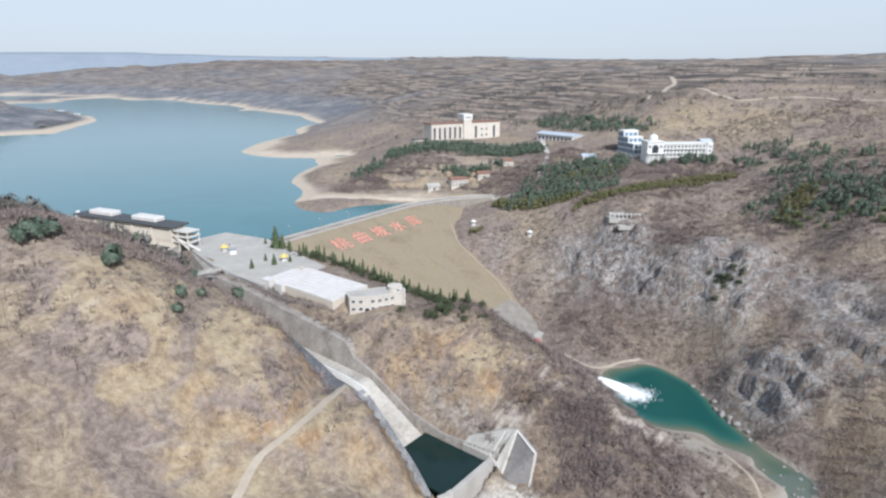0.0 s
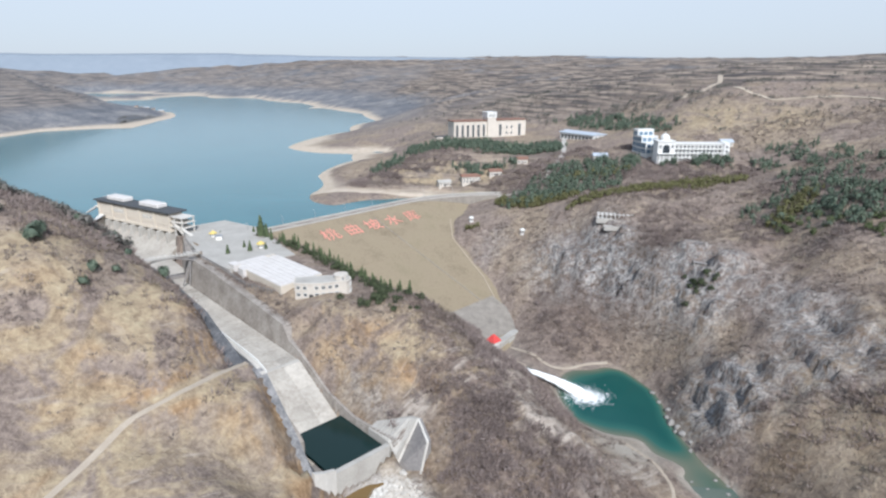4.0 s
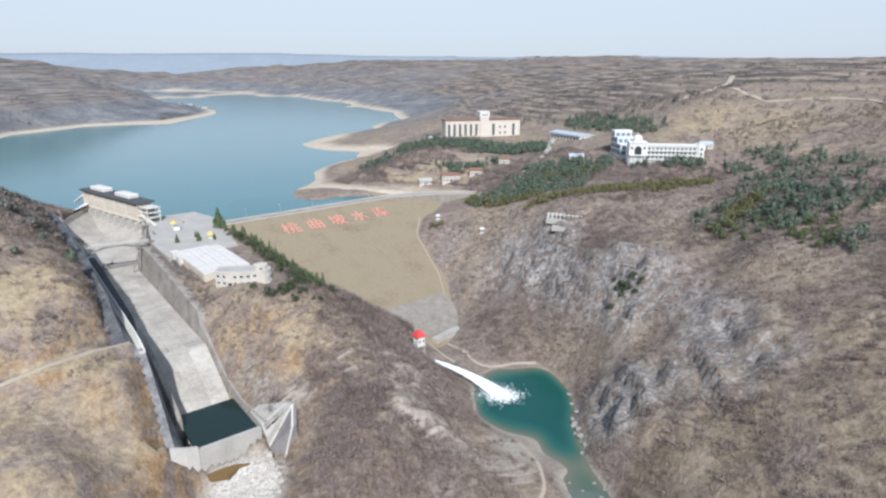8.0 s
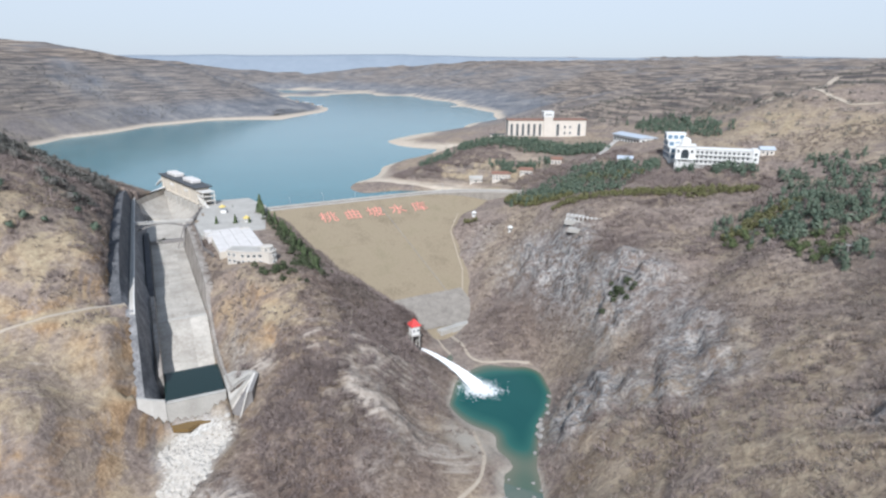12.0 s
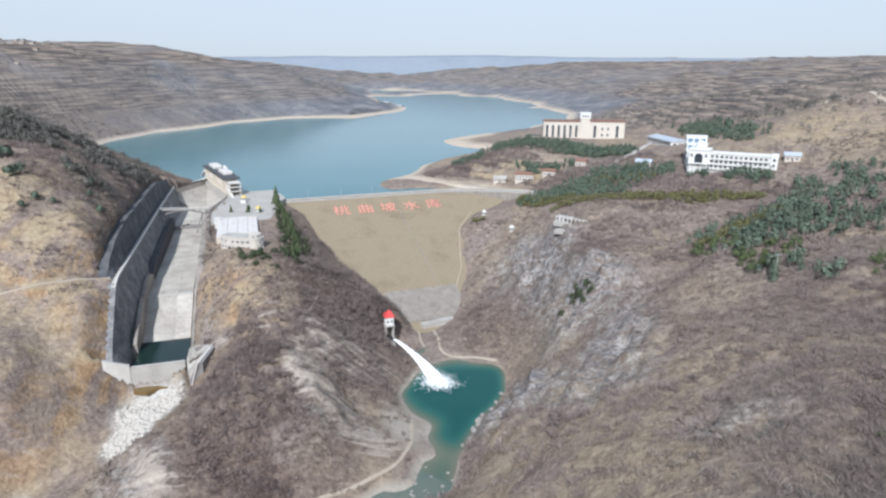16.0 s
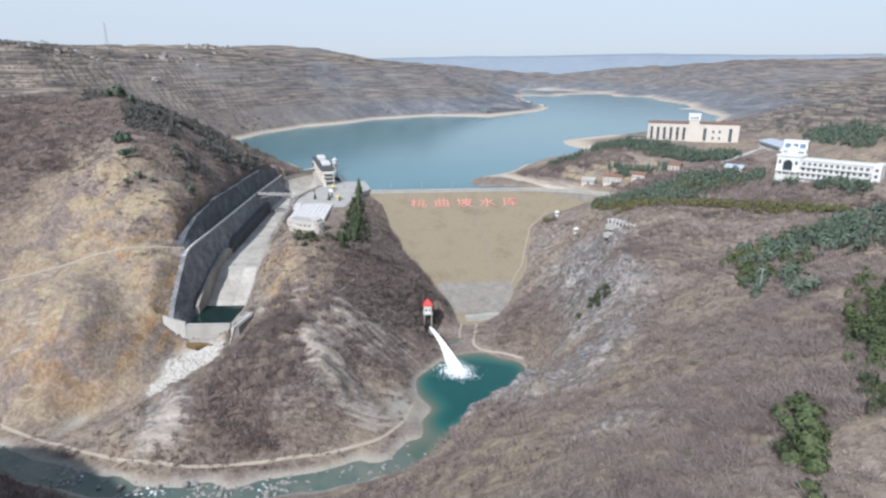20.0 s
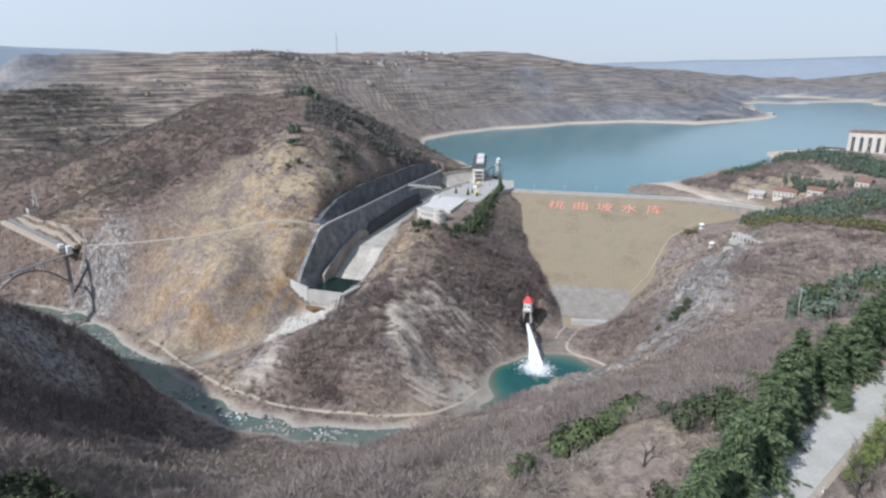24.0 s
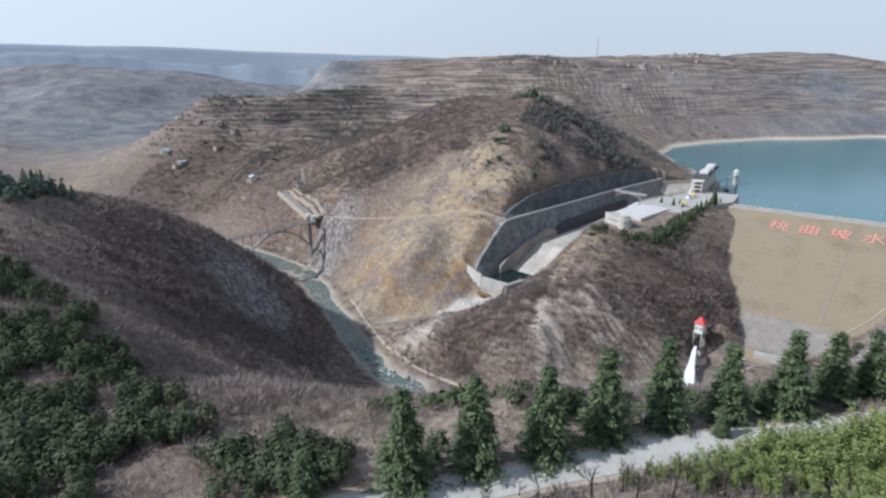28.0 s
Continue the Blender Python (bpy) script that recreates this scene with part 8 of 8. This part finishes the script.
twig_fine = [brush_cloud(190 + k, 54, 1.8, 2.6, 0.045, 1.0) for k in range(5)]
scatter("bush_wood", twig_fine, x[near], y[near], size[near], M["bush"], "fine purple-brown bushes on the bank below the road", "bushes", 18)
# brown bushes over the western slopes
x, y = in_blobs(rng, 28000, [(-345, -190, 90, 90, 0, 2.6), (-480, -180, 130, 110, 0, 2.6), (-330, -130, 100, 60, 0, 1.4), (-260, 90, 130, 80, 0, 3), (-420, 20, 150, 110, 0, 3), (-330, -50, 140, 60, 0, 1.6), (-560, -60, 160, 100, 0, 2), (-180, 50, 70, 50, 0, 1.2), (-340, 330, 120, 80, 0, 1.4), (-500, 330, 120, 90, 0, 1.4), (-700, 400, 90, 160, 0, 1.4)])
z = ground_at(x, y)
ok = clear(x, y) & (z > np.where(x < -200, 8, 50)) & (fbm(x, y, 60, 4, 53) > rng.uniform(-0.25, 0.15, len(x))) & (rockiness(x, y, None) < 0.5)
x, y = x[ok][:13000], y[ok][:13000]
scatter("bush_wood", [v[:54] for v in twig_big], x, y, rng.uniform(0.7, 1.5, len(x)), M["far_bush"], "dull brown leafless bushes on the western slopes", "bushes", 16, 0.15, (0.45, 0.8))
# evergreen woods
def in_areas(rng, areas):
    """Places spread over plan polygons: (count, corners)."""
    xs, ys = [], []
    for n, pts in areas:
        p = np.array(pts, float)
        x, y = rng.uniform(p[:, 0].min(), p[:, 0].max(), n * 6), rng.uniform(p[:, 1].min(), p[:, 1].max(), n * 6)
        inside = np.zeros(len(x), bool)
        for (ax, ay), (bx, by) in zip(p, np.roll(p, -1, 0)):
            hit = ((ay > y) != (by > y)) & (x < (bx - ax) * (y - ay) / (by - ay + 1e-9) + ax)
            inside ^= hit
        i = np.where(inside)[0][:n]
        xs.append(x[i] + rng.normal(0, 2.0, len(i)))
        ys.append(y[i] + rng.normal(0, 2.0, len(i)))
    return np.concatenate(xs), np.concatenate(ys)


BELTS = [
    (130, [(140, -9), (196, -8), (192, 9), (152, 8)]),
    (150, [(205, -52), (262, -42), (290, -58), (250, -72), (205, -66)]),
    (950, [(-60, 662), (-31, 660), (58, 652), (104, 644), (102, 618), (8, 636), (-62, 648)]),
    (420, [(100, 788), (151, 776), (227, 612), (220, 598), (169, 650), (130, 720)]),
    (420, [(60, 520), (92, 575), (138, 560), (160, 530), (147, 512), (111, 498), (83, 488)]),
]
HILL_BELTS = [
    (230, [(205, 395), (210, 426), (244, 442), (272, 479), (279, 398), (259, 291), (240, 330), (226, 364)]),
    (230, [(232, 372), (240, 404), (268, 400), (292, 335), (299, 268), (284, 268), (272, 292), (258, 298), (250, 322)]),
    (420, [(248, 526), (284, 564), (313, 557), (300, 380), (279, 330), (284, 419), (272, 461), (245, 452)]),
    (330, [(152, 556), (234, 524), (232, 514), (167, 526), (150, 545)]),
    (200, [(46, 500), (60, 520), (98, 500), (140, 498), (139, 486), (98, 482)]),
    (120, [(-70, 655), (-95, 625), (-85, 610), (-60, 630)]),
    (150, [(-10, 600), (60, 606), (58, 596), (0, 588)]),
]
x, y = in_areas(rng, BELTS + HILL_BELTS)
ok = clear(x, y, 6) & (fbm(x, y, 22, 3, 41) > np.where(x > 190, 0.0, -0.2))
x, y = x[ok], y[ok]
scatter("evergreen_wood", leaf_big + leaf_cone, x, y, rng.uniform(0.55, 1.35, len(x)), M["pine"], "dark green pine woods on the far bank", "woods", 4)
xa, ya = in_areas(rng, [(90, [(325, 150), (345, 165), (340, 182), (324, 168)]), (760, [(256, 66), (264, 85), (282, 110), (307, 135), (326, 156), (342, 162), (353, 150), (345, 130), (320, 98), (290, 58)]), (200, [(290, 108), (329, 153), (343, 162), (352, 150), (344, 132), (310, 110)]), (90, [(268, 72), (290, 108), (300, 100), (280, 66)]), (60, [(332, 190), (318, 213), (306, 240), (297, 268), (293, 262), (303, 236), (314, 208), (327, 187)]), (60, [(330, 160), (342, 166), (338, 180), (328, 178)]), (240, [(-92, 366), (-45, 343), (2, 312), (18, 288), (8, 270), (-6, 274), (-10, 300), (-50, 331)]), (70, [(-24, 271), (10, 262), (14, 276), (2, 290), (-14, 284), (-20, 278)]), (26, [(158, 352), (172, 344), (170, 338), (156, 344)])])
x, y = in_blobs(rng, 420, [(293, 104, 16, 22, -20, 3), (312, 124, 16, 20, -20, 3), (330, 145, 12, 14, 0, 1.6), (278, 88, 12, 16, 0, 1.4), (250, 40, 14, 14, 0, 1.2), (304, 196, 4, 6, 0, 0.12), (308, 216, 3, 10, 20, 0.15)])
x, y = np.append(x, xa), np.append(y, ya)
ok = clear(x, y, 5) & (fbm(x, y, 14, 3, 47) > -0.08)
x, y = x[ok], y[ok]
leaf_near = [tri_cloud(np.random.default_rng(80 + k), 260, 0.23, dome_shape(1.5, 1.6, 1.7, lumps_of(k), 0.4)) for k in range(4)]
scatter("evergreen_thicket", leaf_near, x, y, rng.uniform(0.55, 1.5, len(x)), M["dark_leaf"], "dark evergreen thicket on the near slope", "woods", 5)
x, y = in_areas(rng, [(90, [(286, 300), (293, 268), (302, 242), (312, 214), (318, 212), (310, 240), (300, 268), (293, 300)]), (40, [(236, 322), (250, 352), (262, 330), (250, 308)]), (30, [(204, 378), (222, 392), (246, 352), (232, 342)])])
ok = clear(x, y, 5) & (fbm(x, y, 12, 3, 48) > -0.1)
x, y = x[ok], y[ok]
scatter("evergreen_thicket", leaf_near, x, y, rng.uniform(0.6, 1.5, len(x)), M["bush_green"], "green mixed thicket beside the cedars", "woods", 17)
x, y = in_blobs(rng, 1500, [(36, 500, 10, 28, -30, 1.6), (80, 492, 34, 8, -25, 1.6), (140, 468, 44, 8, 12, 1.4), (200, 478, 36, 9, 10, 1.0), (230, 395, 24, 10, 40, 0.7), (120, 525, 34, 10, 0, 0.7)])
ok = clear(x, y, 6)
x, y = x[ok], y[ok]
scatter("yellow_thicket", leaf_big, x, y, rng.uniform(0.4, 0.95, len(x)), M["bamboo"], "yellow-green thicket along the cliff top", "woods", 6)
# dark woods on the left crest and far belts
x, y = in_blobs(rng, 5200, [(-205, 262, 55, 34, -40, 3), (-235, 275, 60, 42, -40, 4), (-190, 300, 50, 18, -40, 2), (-290, 250, 40, 40, 0, 1.5), (-165, 270, 40, 30, 0, 1.4), (-300, 340, 50, 50, 0, 1.2), (-215, 320, 30, 22, -40, 1.2), (-130, 250, 30, 14, -40, 0.8)])
ok = clear(x, y) & (fbm(x, y, 30, 3, 43) > -0.1)
x, y = x[ok], y[ok]
scatter("crest_wood", leaf_open + twig_tree + twig_big, x, y, rng.uniform(0.55, 1.35, len(x)), M["crest"], "dark mixed woods on the hill crest", "woods", 7)
x, y = in_blobs(rng, 28000, [(-450, -200, 110, 110, 0, 3), (-380, -120, 90, 60, 0, 1.5), (-500, -60, 180, 90, 0, 5), (-640, -60, 120, 60, 0, 1.4), (-850, 250, 120, 130, 0, 2), (-1000, 800, 120, 300, 0, 2), (-600, -200, 260, 180, 0, 2), (-330, 60, 120, 120, 0, 1.2), (0, 1000, 200, 160, 0, 1.6), (300, 1000, 300, 240, 0, 2.4), (150, 780, 120, 40, -20, 2), (330, 680, 160, 110, 0, 1.6), (-800, 1350, 60, 100, 0, 1), (-250, 1900, 150, 250, 0, 1), (-960, 430, 60, 220, 0, 1), (-780, 1250, 30, 70, 0, 1), (-520, 330, 140, 90, 0, 1.6), (-800, 620, 60, 160, 0, 1.4)])
z = ground_at(x, y)
edge = z / 6.5 + 0.35 * fbm(x, y, 160, 2, 12)
edge = edge - np.floor(edge)
ok = (z > 56) & (fbm(x, y, 120, 3, 44) > -0.12) & ((edge > 0.72) | (rng.uniform(0, 1, len(x)) < np.where((x < -400) & (y > 250), 0.35, 0.12)))
x, y = x[ok], y[ok]
scatter("far_trees", [v[:90] for v in leaf_big], x, y, rng.uniform(0.45, 1.15, len(x)), M["crest"], "scattered trees and belts on the far terraces", "trees", 8)
